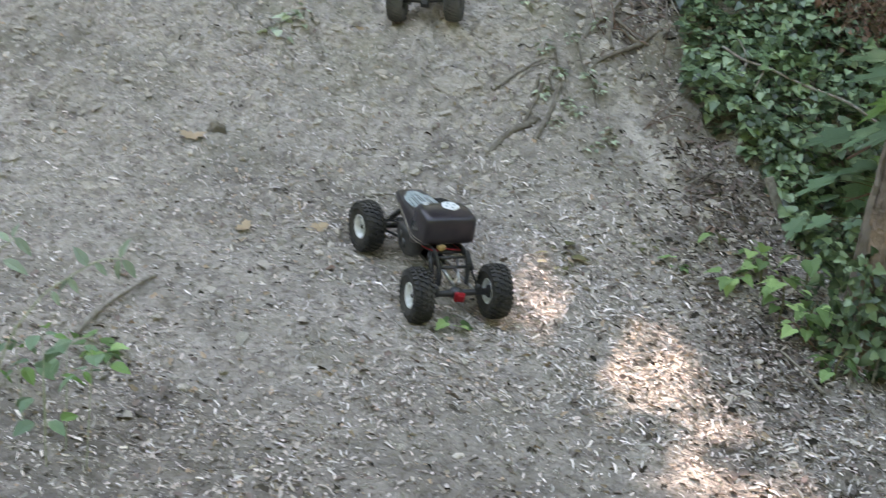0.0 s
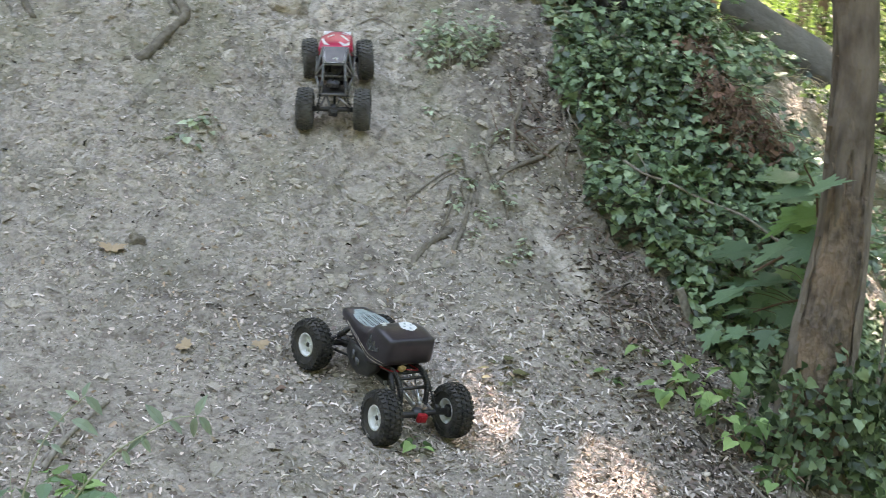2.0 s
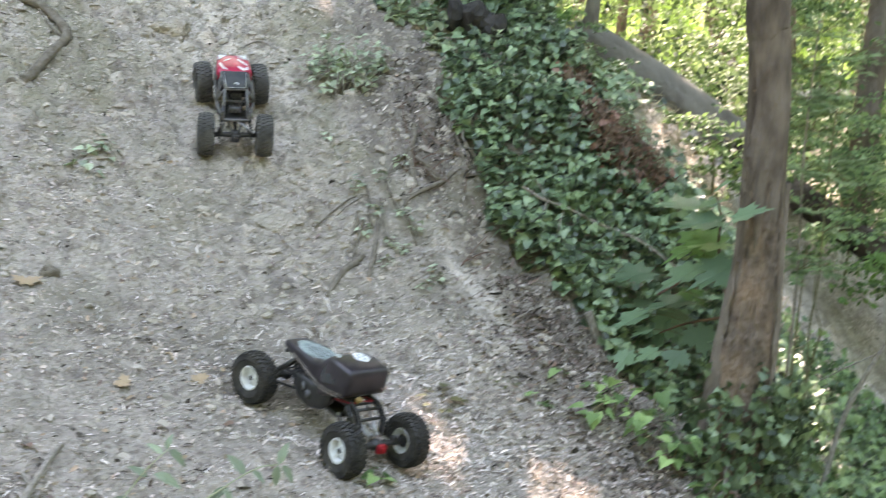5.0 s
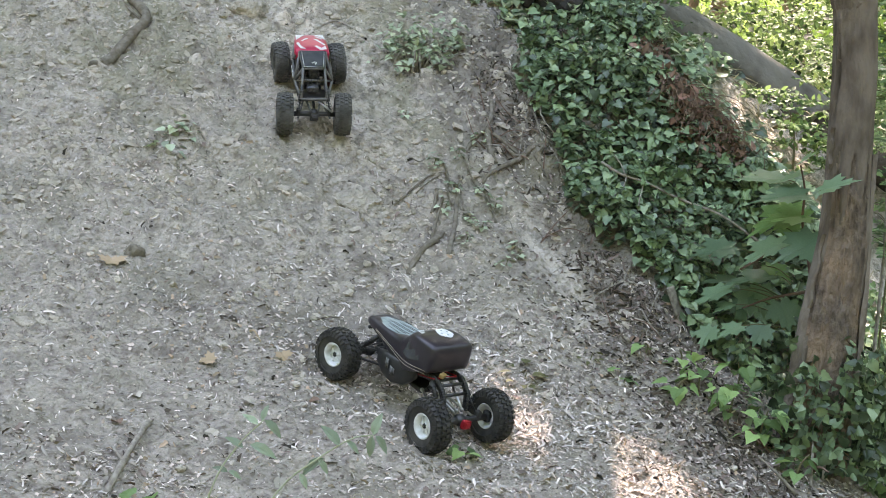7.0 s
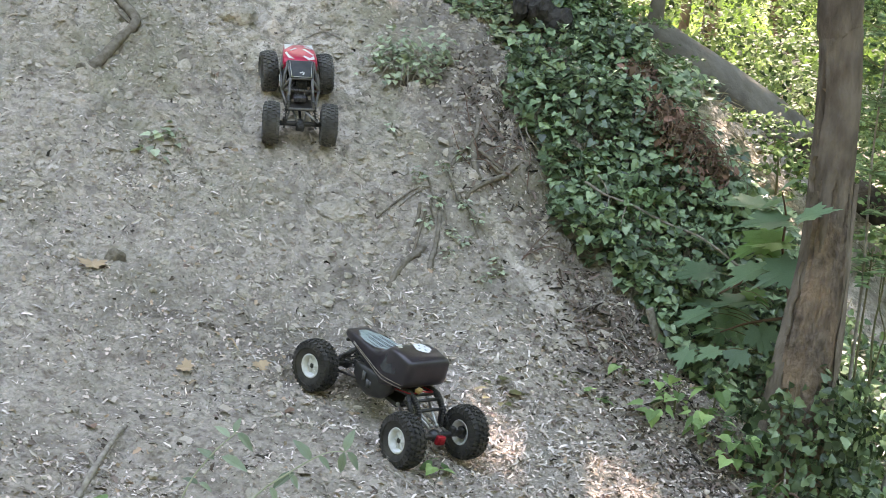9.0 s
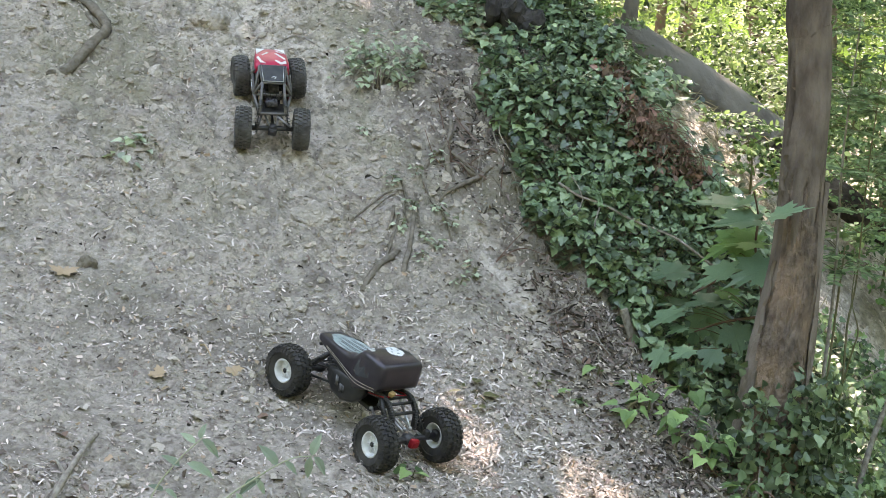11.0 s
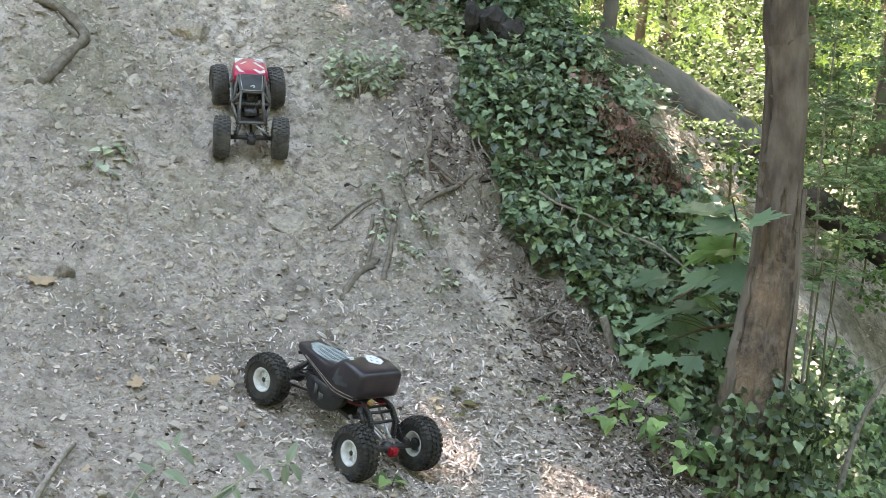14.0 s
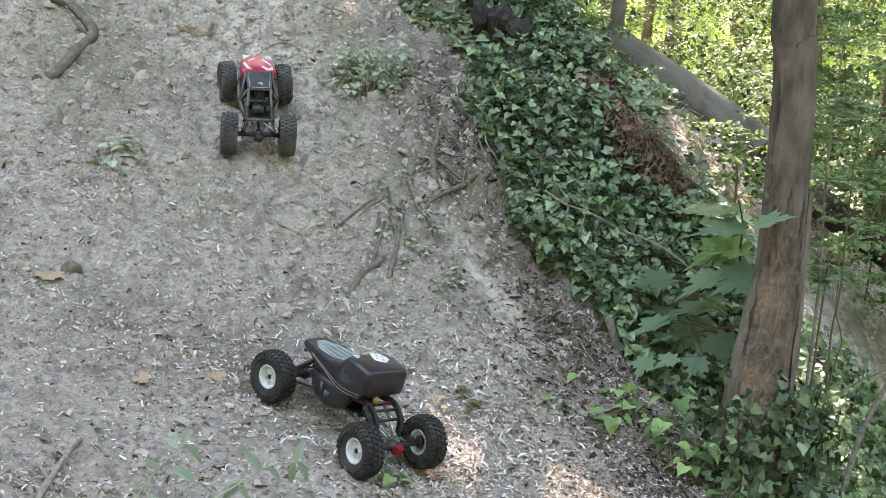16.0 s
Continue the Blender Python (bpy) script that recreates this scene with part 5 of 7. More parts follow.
KIND = {"tan": leaf_mesh_data("tan_leaf", LEAF_MAPLE, M_BROWNLEAF, 0.3, 0.3), "brown": leaf_mesh_data("brown_leaf", LEAF_OVAL, M_DEAD, 0.5, 0.5), "pale": leaf_mesh_data("pale_leaf", LEAF_OVAL, M_BLEACHED, 0.45, 0.6), "grey": leaf_mesh_data("grey_leaf", LEAF_OVAL, M_GREY, 0.3, 0.3)}
for x, y, s, yaw, k, lab in big:
    lf = new("fungus_cap" if "fungus" in lab else "fallen_leaf", KIND[k])
    n = ground_normal(np.array([x]), np.array([y]))[0]
    q = Vector((0, 0, 1)).rotation_difference(Vector(n)).to_matrix().to_4x4()
    lf.matrix_basis = Matrix.Translation((x, y, gz(x, y) + 0.007)) @ q @ pose(0, 0, 0, 0, 0, yaw) @ Matrix.Diagonal((s, s, s, 1))
    tagged(lf, lab, "fungus" if "fungus" in lab else "leaf")

# ---- litter: chips, bits of leaf and clods of clay ----
r10 = np.random.default_rng(10)


def litter(name, label, n, density, smin, smax, shape, material, jitter, lift, fold, droop, x1=1.25):
    x, y = r10.uniform(-1.45, x1, n), r10.uniform(1.2, 4.3, n)
    k = (r10.uniform(0, 1, n) < density(x, y) * runnel(x, y) * np.clip((y - 1.15) * 3, 0, 1)) & ~in_ivy(x, y)
    x, y = x[k], y[k]
    t = turns_facing(ground_normal(x, y), r10, jitter)
    s = smin + (smax - smin) * r10.power(0.55, len(x))
    o = leaves_mesh(name, shape, np.stack([x, y, ground_z(x, y) + lift * s], 1), s, t, material, fold=fold, droop=droop)
    return tagged(o, label, "leaf litter", kind="stuff")


def low(x, y):
    return np.clip(1.15 - 0.85 * np.clip(y - 2.35, 0, 2), 0.13, 1) * np.clip(0.75 + 1.1 * value_noise(x * 3, y * 3, 41), 0.1, 1) * (1 - 0.75 * np.exp(-((x + 0.02) / 0.16) ** 2) * (y > 2.75))


def runnel(x, y):
    return 1 - 0.95 * np.exp(-((x - (0.597 - 0.36 * (y - 3.0))) / 0.05) ** 2) * np.exp(-((y - 3.10) / 0.24) ** 2)


def band(x, y):
    d = (x - (0.42 - 0.55 * (y - 2.3))) / 0.30
    return np.clip(np.exp(-d * d) * np.exp(-((y - 2.35) / 0.55) ** 2) * (0.7 + 1.2 * value_noise(x * 5, y * 5, 42)) + 0.17 * low(x, y), 0, 1) * (1 - 0.75 * np.exp(-((x - 0.76) / 0.16) ** 2) * (y > 2.2))


litter("leaf_litter", "grey and brown crumbled leaf litter over the clay", 95000, lambda x, y: low(x, y) * np.clip(0.65 + 1.6 * value_noise(x * 9, y * 9, 43), 0.1, 1), 0.004, 0.015, LEAF_SCRAP, M_LITTER, 0.55, 0.15, 0.5, 0.6)
litter("wood_chips", "thin grey slivers of wood and bark in the litter", 16000, low, 0.006, 0.022, LEAF_CHIP, M_LITTER, 0.35, 0.15, 0.3, 0.3)
litter("bleached_litter", "pale bleached curled leaf scraps", 130000, lambda x, y: band(x, y) * np.clip(1.4 - (y - 2.4) * 0.9, 0.2, 1) * np.clip(0.6 + 1.8 * value_noise(x * 8, y * 8, 44), 0.08, 1), 0.006, 0.024, LEAF_CURL, M_PALE, 0.60, 0.20, 1.0, 0.8)
litter("tan_litter", "tan shreds of dry leaf", 10000, lambda x, y: 0.7 * low(x, y), 0.005, 0.018, LEAF_SCRAP, M_TAN, 0.6, 0.2, 0.6, 0.7)
litter("dark_litter", "dark mouldering leaf scraps", 48000, lambda x, y: 0.15 * low(x, y) + 1.0 * np.exp(-((x - 0.74) / 0.21) ** 2) * np.clip((3.2 - y) * 4, 0, 1), 0.006, 0.023, LEAF_SCRAP, M_DEADDARK, 0.5, 0.12, 0.5, 0.6)

litter("slope_litter", "faded leaf scraps and crumbs on the upper clay slope", 15000, lambda x, y: np.clip((y - 2.9) * 1.4, 0, 0.8) * np.clip(0.55 + 1.6 * value_noise(x * 6, y * 6, 45), 0, 1), 0.006, 0.022, LEAF_CURL, M_SLOPE, 0.45, 0.12, 0.4, 0.5)
litter("gully_litter", "pale grey litter on the bank of the gully", 38000, lambda x, y: (x > 1.2) * (x < 2.9) * 0.85, 0.007, 0.022, LEAF_SCRAP, M_SLOPE, 0.5, 0.2, 0.4, 0.4, 3.4)


def mulch(x, y):
    d = (x - np.interp(y, [2.1, 2.5, 2.9, 3.1, 3.4, 3.8], [0.80, 0.78, 0.75, 0.68, 0.60, 0.60])) / 0.10
    return np.exp(-d * d) * np.clip((y - 2.0) * 3, 0, 1) * np.clip((3.9 - y) * 4, 0, 1) * np.clip(0.75 + 1.3 * value_noise(x * 8, y * 8, 46), 0.05, 1)


litter("ivy_mulch", "packed dark brown leaf mould along the foot of the ivy", 130000, mulch, 0.008, 0.030, LEAF_CURL, M_DEADDARK, 0.6, 0.25, 0.8, 0.8)
litter("pale_crumbs", "tiny pale crumbs of leaf and husk strewn over the clay", 60000, lambda x, y: np.clip(0.65 * low(x, y) + 0.26, 0, 1) * np.clip(0.5 + 1.8 * value_noise(x * 10, y * 10, 47), 0.05, 1), 0.005, 0.016, LEAF_CURL, M_PALE, 0.6, 0.2, 0.8, 0.8)
litter("dark_crumbs", "small dark crumbs of bark and earth strewn over the clay", 60000, lambda x, y: 0.38 * np.clip(0.5 + 1.8 * value_noise(x * 12, y * 12, 48), 0.05, 1), 0.004, 0.013, LEAF_CHIP, M_DEADDARK, 0.7, 0.3, 0.6, 0.6)
# clods of dry clay
bm = bmesh.new()
bmesh.ops.create_icosphere(bm, subdivisions=1, radius=1.0)
cv = np.array([v.co[:] for v in bm.verts])
cf = [tuple(v.index for v in f.verts) for f in bm.faces]
bm.free()
n = 10000
x, y = r10.uniform(-1.45, 1.1, n), r10.uniform(1.4, 4.3, n)
k = (r10.uniform(0, 1, n) < np.clip(0.25 + 0.5 * (y - 2.4) + 0.8 * value_noise(x * 4, y * 4, 51), 0.1, 1)) & ~in_ivy(x, y)
x, y = x[k], y[k]
s = 0.0025 + 0.010 * r10.power(0.25, len(x))
t = turns_facing(ground_normal(x, y), r10, 0.3)
shape = 1 + r10.uniform(-0.30, 0.30, (len(x), len(cv), 1))
cv_all = np.einsum("nij,nkj->nki", t, cv[None] * shape * np.array([1.3, 1.0, 0.62])) * s[:, None, None] + np.stack([x, y, ground_z(x, y) + 0.1 * s], 1)[:, None, :]
fa = (np.asarray(cf)[None] + (np.arange(len(x)) * len(cv))[:, None, None]).reshape(-1, 3)
me = bpy.data.meshes.new("clay_clods")
me.from_pydata(cv_all.reshape(-1, 3).tolist(), [], fa.tolist())
me.materials.append(M_CLOD)
tagged(new("clay_clods", me), "small crumbled clods of dry clay", "clods", kind="stuff")

# dry grass and trailing ivy on the bare bank under the fallen log
def blades(name, label, n, x0, x1, y0, y1, keep, smin, smax, material):
    x, y = r10.uniform(x0, x1, n), r10.uniform(y0, y1, n)
    k = keep(x, y)
    x, y = x[k], y[k]
    t = turns_facing(ground_normal(x, y) + np.array([-0.6, -0.6, 0.2]), r10, 0.5)
    o = leaves_mesh(name, [(0, 0), (0.025, 0.3), (0.02, 0.7), (0, 1.0), (-0.02, 0.7), (-0.025, 0.3)], np.stack([x, y, ground_z(x, y) + 0.008], 1), r10.uniform(smin, smax, len(x)), t, material, fold=0.2, droop=0.35)
    return tagged(o, label, "grass", kind="stuff")


blades("dry_grass", "thin dry grass on the bank under the log", 1500, 1.15, 1.9, 3.0, 4.4, lambda x, y: value_noise(x * 7, y * 7, 71) > -0.12, 0.04, 0.09, M_DRYGRASS)
px_, py_ = r10.uniform(1.22, 1.75, 1500), r10.uniform(2.9, 4.3, 1500)
k = value_noise(px_ * 6, py_ * 6, 73) > 0.05
px_, py_ = px_[k], py_[k]
bk = leaves_mesh("bank_ivy", LEAF_IVY, np.stack([px_, py_, ground_z(px_, py_) + r10.uniform(0.01, 0.06, len(px_))], 1), r10.uniform(0.022, 0.046, len(px_)), turns_facing(ground_normal(px_, py_) * 0.6 + np.array([-0.3, -0.4, 0.6]), r10, 0.4), M_IVY, fold=0.2, droop=0.2)
tagged(bk, "patches of ivy on the bare bank under the log", "ivy", kind="stuff")

# larger soft lumps of soil half sunk in the slope
n = 5200
x, y = r10.uniform(-1.3, 0.8, n), r10.uniform(2.5, 4.3, n)
k = (r10.uniform(0, 1, n) < np.clip(0.15 + 0.6 * (y - 2.6) + 1.2 * value_noise(x * 6, y * 6, 52), 0.05, 1)) & ~in_ivy(x, y)
x, y = x[k], y[k]
s = 0.004 + 0.011 * r10.power(0.25, len(x))
t = turns_facing(ground_normal(x, y), r10, 0.15)
shape = 1 + r10.uniform(-0.55, 0.55, (len(x), len(cv), 1))
lump = np.einsum("nij,nkj->nki", t, cv[None] * shape * np.array([1.7, 1.1, 0.42])) * s[:, None, None] + np.stack([x, y, ground_z(x, y) - 0.05 * s], 1)[:, None, :]
fa = (np.asarray(cf)[None] + (np.arange(len(x)) * len(cv))[:, None, None]).reshape(-1, 3)
me = bpy.data.meshes.new("soil_lumps")
me.from_pydata(lump.reshape(-1, 3).tolist(), [], fa.tolist())
me.materials.append(M_LUMP)
tagged(new("soil_lumps", me), "soft lumps of dry soil half sunk in the slope", "soil", kind="stuff")

# bare twigs and dead stems among the leaves at the foot of the tree
rt = random.Random(41)
for k in range(9):
    x, y = rt.uniform(0.86, 1.02), rt.uniform(2.12, 2.42)
    a, l_ = rt.uniform(0, 2 * math.pi), rt.uniform(0.05, 0.11)
    root("stick", "bare brown twig at the foot of the tree", "stick", [([(x, y, 0.004), (x + 0.5 * l_ * math.cos(a), y + 0.5 * l_ * math.sin(a), rt.uniform(0.02, 0.06)), (x + l_ * math.cos(a), y + l_ * math.sin(a), rt.uniform(0.01, 0.09))], 0.004, 0.002)], M_DEADTWIG if k % 2 else M_TWIG)

for k in range(26):
    y = rt.uniform(2.75, 3.55)
    x = float(np.interp(y, [2.7, 2.9, 3.1, 3.4, 3.8], [0.72, 0.70, 0.62, 0.56, 0.58])) + rt.gauss(0, 0.06)
    a, l_ = rt.uniform(0, 2 * math.pi), rt.uniform(0.06, 0.15)
    root("stick", "thin grey-brown dead stem in the leaf mould", "stick", [([(x, y, 0.004), (x + 0.5 * l_ * math.cos(a), y + 0.5 * l_ * math.sin(a), rt.uniform(0.008, 0.03)), (x + l_ * math.cos(a), y + l_ * math.sin(a), rt.uniform(0.003, 0.04))], 0.0022, 0.0010)], M_DEADTWIG if k % 2 else M_TWIG)

# ---- the wood beyond the gully ----
r11 = np.random.default_rng(11)


def far_tree(name, label, pts, radii, crown, leaf, material, seed, bark=None):
    """Trunk, a few limbs and an uneven crown of leaves: crown rows of (x, y, z, rx, ry, rz, leaves)."""
    rr = np.random.default_rng(seed)
    x, y, z = pts[0]
    th = tagged(empty(name, pose(x, y, z)), label, "tree")
    inv = th.matrix_basis.inverted()
    t = trunk_mesh("trunk", pts, radii, 14, [bark or M_BARK], th, rough=0.10, steps=6)
    t.matrix_parent_inverse = inv
    top = Vector(pts[-1])
    places, sizes = [], []
    for cx, cy, cz, rx, ry, rz, n in crown:
        bm = bmesh.new()
        a, b = Vector(pts[-2]).lerp(top, 0.4), Vector((cx, cy, cz))
        line = smooth_line([a, a.lerp(b, 0.5) + Vector((0, 0, 0.1)), b], 5)
        tube(bm, line, [radii[-1] * (1 - 0.75 * k / (len(line) - 1)) for k in range(len(line))], 6)
        l_ = part("limb", bm, bark or M_BARK, th)
        l_.matrix_parent_inverse = inv
        # leaves in flat sprays, with gaps between them
        n = int(3.2 * n)
        m = max(8, n // 34)
        c = rr.normal(0, 0.5, (m, 3)) * np.array([rx, ry, rz]) + np.array([cx, cy, cz])
        w = rr.integers(0, m, n)
        places.append(c[w] + rr.normal(0, 1, (n, 3)) * np.array([0.22 * rx, 0.22 * ry, 0.10 * rz]))
        sizes.append(rr.uniform(0.4, 1.1, n) * leaf * 0.48)
    places = np.concatenate(places)
    T = turns_facing(np.tile([-0.1, -0.35, 0.9], (len(places), 1)), rr, 0.7)
    o = leaves_mesh("crown", LEAF_FAR, places, np.concatenate(sizes), T, material, th, fold=0.1, droop=0.2)
    o.matrix_parent_inverse = inv
    return th


def shrub(name, label, x, y, rows, leaf, material, seed):
    """Stems from one root and sprays of leaves: rows of (x, y, z, rx, ry, rz, leaves)."""
    rr = np.random.default_rng(seed)
    z = gz(x, y)
    th = tagged(empty(name, pose(x, y, z)), label, "shrub")
    inv = th.matrix_basis.inverted()
    places, sizes = [], []
    for cx, cy, cz, rx, ry, rz, n in rows:
        bm = bmesh.new()
        root_pt = (x, y, z - 0.03) if not places else (rows[0][0], rows[0][1], 0.45 * z + 0.55 * rows[0][2])
        line = smooth_line([root_pt, ((root_pt[0] + cx) / 2 + 0.03, (root_pt[1] + cy) / 2, (root_pt[2] + cz) / 2 + 0.04), (cx, cy, cz)], 5)
        tube(bm, line, [0.0055 * (1 - 0.8 * k / (len(line) - 1)) for k in range(len(line))], 6)
        s = part("stem", bm, M_STEM, th)
        s.matrix_parent_inverse = inv
        n = int(2.2 * n)
        m = max(6, n // 24)
        c = rr.uniform(-1, 1, (m, 3)) * np.array([rx, ry, rz]) + np.array([cx, cy, cz])
        w = rr.integers(0, m, n)
        places.append(c[w] + rr.normal(0, 1, (n, 3)) * np.array([0.20 * rx, 0.20 * ry, 0.05 * rz]))
        sizes.append(rr.uniform(0.5, 1.2, n) * leaf * 0.66)
    places = np.concatenate(places)
    T = turns_facing(np.tile([-0.1, -0.3, 0.9], (len(places), 1)), rr, 0.5)
    o = leaves_mesh("leaves", LEAF_OVAL, places, np.concatenate(sizes), T, material, th, fold=0.1, droop=0.2)
    o.matrix_parent_inverse = inv
    return th


def g0(x, y):
    return (x, y, gz(x, y) - 0.1)


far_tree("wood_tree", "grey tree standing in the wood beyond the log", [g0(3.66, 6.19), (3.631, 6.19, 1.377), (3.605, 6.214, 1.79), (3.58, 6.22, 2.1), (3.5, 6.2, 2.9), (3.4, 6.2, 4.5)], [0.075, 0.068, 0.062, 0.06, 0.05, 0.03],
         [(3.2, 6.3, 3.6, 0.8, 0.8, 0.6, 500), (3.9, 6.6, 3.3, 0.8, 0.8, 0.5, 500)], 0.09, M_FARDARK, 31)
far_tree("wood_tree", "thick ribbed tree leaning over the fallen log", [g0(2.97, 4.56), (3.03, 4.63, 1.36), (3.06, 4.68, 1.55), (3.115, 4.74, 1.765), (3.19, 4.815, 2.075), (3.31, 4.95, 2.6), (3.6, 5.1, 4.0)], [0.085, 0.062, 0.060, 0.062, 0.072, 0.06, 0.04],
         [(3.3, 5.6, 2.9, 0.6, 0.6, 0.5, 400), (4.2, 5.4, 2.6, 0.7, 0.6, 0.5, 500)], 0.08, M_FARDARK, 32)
far_tree("wood_tree", "slender tree in the sunlit wood", [g0(3.7, 8.46), (3.70, 8.46, 1.6), (3.70, 8.456, 2.1), (3.64, 8.44, 2.8), (3.6, 8.4, 4.5)], [0.045, 0.038, 0.036, 0.032, 0.02],
         [(3.5, 8.8, 3.2, 1.0, 0.9, 0.7, 500), (4.4, 9.0, 2.7, 0.9, 0.9, 0.6, 600)], 0.10, M_FAR, 33)
crooked = far_tree("wood_tree", "crooked dark tree in the sunlit wood", [g0(5.6, 9.75), (5.5, 9.76, 1.4), (5.40, 9.816, 1.74), (5.284, 9.874, 1.97), (5.25, 9.88, 2.3), (5.2, 9.86, 2.9), (5.1, 9.8, 4.2)], [0.09, 0.075, 0.065, 0.055, 0.05, 0.045, 0.03],
         [(5.0, 10.2, 2.9, 1.0, 1.0, 0.7, 600), (5.9, 10.1, 2.4, 0.9, 0.9, 0.6, 600)], 0.11, M_FAR, 34)
far_tree("wood_tree", "slim leaning tree in the wood", [g0(6.4, 7.6), (6.3, 7.6, 1.6), (6.2, 7.6, 2.4), (6.0, 7.6, 4.0)], [0.09, 0.08, 0.07, 0.04],
         [(5.8, 7.6, 2.6, 0.9, 0.9, 0.7, 800), (6.6, 7.9, 2.2, 0.9, 0.9, 0.7, 800)], 0.09, M_FAR, 36)
# pale far fallen log, attached to the crooked tree so it does not float
bm = bmesh.new()
tube(bm, smooth_line([(5.35, 9.83, 1.88), (5.1, 9.0, 1.83), (4.9, 8.9, 1.79), (4.70, 9.0, 1.77)], 5), [0.035 - 0.0008 * k for k in range(16)], 8)
part("dead_limb", bm, M_TWIG, crooked, "pale sunlit log lying beyond, joined to this tree").matrix_parent_inverse = crooked.matrix_basis.inverted()
for k, (x, y) in enumerate(((2.6, 11.5), (4.2, 13.0), (6.0, 12.5), (7.6, 10.5), (8.2, 8.4), (9.5, 13.5), (6.8, 16.0), (3.6, 17.0), (9.0, 11.0), (5.2, 15.0))):
    z = gz(x, y)
    h = 0.25 * math.sin(k * 2.1)
    # every third crown takes the shade-coloured copy
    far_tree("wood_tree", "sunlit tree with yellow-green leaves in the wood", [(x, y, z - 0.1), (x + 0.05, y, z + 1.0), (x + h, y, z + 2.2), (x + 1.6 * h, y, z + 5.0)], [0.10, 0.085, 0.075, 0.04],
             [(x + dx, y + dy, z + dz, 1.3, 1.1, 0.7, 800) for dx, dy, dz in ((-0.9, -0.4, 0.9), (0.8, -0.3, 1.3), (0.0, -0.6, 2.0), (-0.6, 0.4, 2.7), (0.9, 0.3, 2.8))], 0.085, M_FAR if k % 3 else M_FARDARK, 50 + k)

# thick trunk wrapped in ivy on the crest of the hill
ct = tagged(empty("crest_tree", pose(1.25, 4.5, gz(1.25, 4.5) - 0.05)), "thick brown trunk wrapped in dark ivy on the crest", "tree")
inv = ct.matrix_basis.inverted()
o = trunk_mesh("trunk", [(1.25, 4.5, gz(1.25, 4.5) - 0.15), (1.24, 4.51, 2.0), (1.23, 4.52, 2.5), (1.21, 4.56, 3.6), (1.24, 4.66, 5.2)], [0.125, 0.105, 0.098, 0.08, 0.05], 32, [M_BARK], ct, rough=0.10, flutes=0.08)
o.matrix_parent_inverse = inv
m_ = 900
an, zz_ = r11.uniform(-1.9, 1.0, m_), 1.65 + 1.6 * r11.uniform(0, 1, m_)
rd = 0.11 + r11.uniform(0, 0.05, m_) * (1.4 - 0.3 * (zz_ - 1.65))
nrm = np.stack([np.cos(an), np.sin(an), np.full(m_, 0.5)], 1)
o = leaves_mesh("ivy_cover", LEAF_IVY, np.stack([1.24 + rd * np.cos(an), 4.51 + rd * np.sin(an), zz_], 1), r11.uniform(0.03, 0.055, m_), turns_facing(nrm, r11, 0.45), M_IVY, ct, "dark ivy leaves", fold=0.2, droop=0.2)
o.matrix_parent_inverse = inv
o["kind"] = "stuff"
far_tree("wood_tree", "dim leafy tree in the shade of the wood", [g0(4.1, 4.6), (4.08, 4.6, 1.2), (4.0, 4.62, 2.1), (3.9, 4.7, 3.4)], [0.06, 0.05, 0.045, 0.03],
         [(3.55, 4.75, 1.60, 0.30, 0.35, 0.28, 700), (3.15, 5.2, 2.5, 0.5, 0.45, 0.3, 450)], 0.042, M_MIDLEAF, 37)
shrub("shrub", "sunlit yellow-green shrub beyond the fallen log", 2.6, 5.3, [(2.75, 5.5, 1.45, 0.35, 0.3, 0.16, 420), (2.5, 5.1, 1.25, 0.25, 0.25, 0.14, 300), (3.0, 5.9, 1.6, 0.4, 0.3, 0.18, 420)], 0.055, M_FAR, 70)
shrub("shrub", "sunlit yellow-green shrub beside the fallen log", 2.15, 4.5, [(2.22, 4.70, 1.24, 0.20, 0.2, 0.08, 240), (2.06, 4.25, 1.19, 0.14, 0.16, 0.07, 200), (2.3, 4.5, 1.36, 0.2, 0.2, 0.08, 200)], 0.042, M_FAR, 71)
shrub("shrub", "sunlit yellow-green seedlings under the fallen log", 1.75, 3.75, [(1.72, 3.86, 1.46, 0.10, 0.12, 0.05, 130), (1.80, 3.74, 1.38, 0.11, 0.12, 0.06, 170), (1.67, 3.62, 1.32, 0.09, 0.10, 0.05, 120), (1.84, 3.60, 1.26, 0.12, 0.10, 0.06, 150)], 0.038, M_FAR, 72)
shrub("shrub", "leafy green plants on the crest beside the log", 1.38, 4.25, [(1.36, 4.22, 1.70, 0.10, 0.12, 0.07, 260), (1.46, 4.18, 1.60, 0.10, 0.12, 0.06, 240), (1.30, 4.05, 1.62, 0.09, 0.12, 0.06, 220), (1.42, 4.0, 1.52, 0.10, 0.10, 0.05, 200)], 0.034, M_CRESTLEAF, 73)
shrub("shrub", "tall sunlit shrub in the wood", 3.4, 7.0, [(3.16, 6.6, 1.65, 0.5, 0.4, 0.3, 420), (3.7, 7.4, 1.8, 0.5, 0.4, 0.3, 420), (4.05, 8.2, 1.9, 0.7, 0.5, 0.4, 500)], 0.07, M_FAR, 74)
shrub("shrub", "leafy green shrub in the gully", 2.35, 3.75, [(2.263, 3.719, 1.22, 0.22, 0.2, 0.14, 380), (2.05, 3.5, 1.12, 0.12, 0.12, 0.08, 160), (2.5, 3.9, 1.38, 0.22, 0.2, 0.14, 320), (2.35, 3.6, 1.0, 0.2, 0.2, 0.08, 220)], 0.042, M_MIDLEAF, 75)
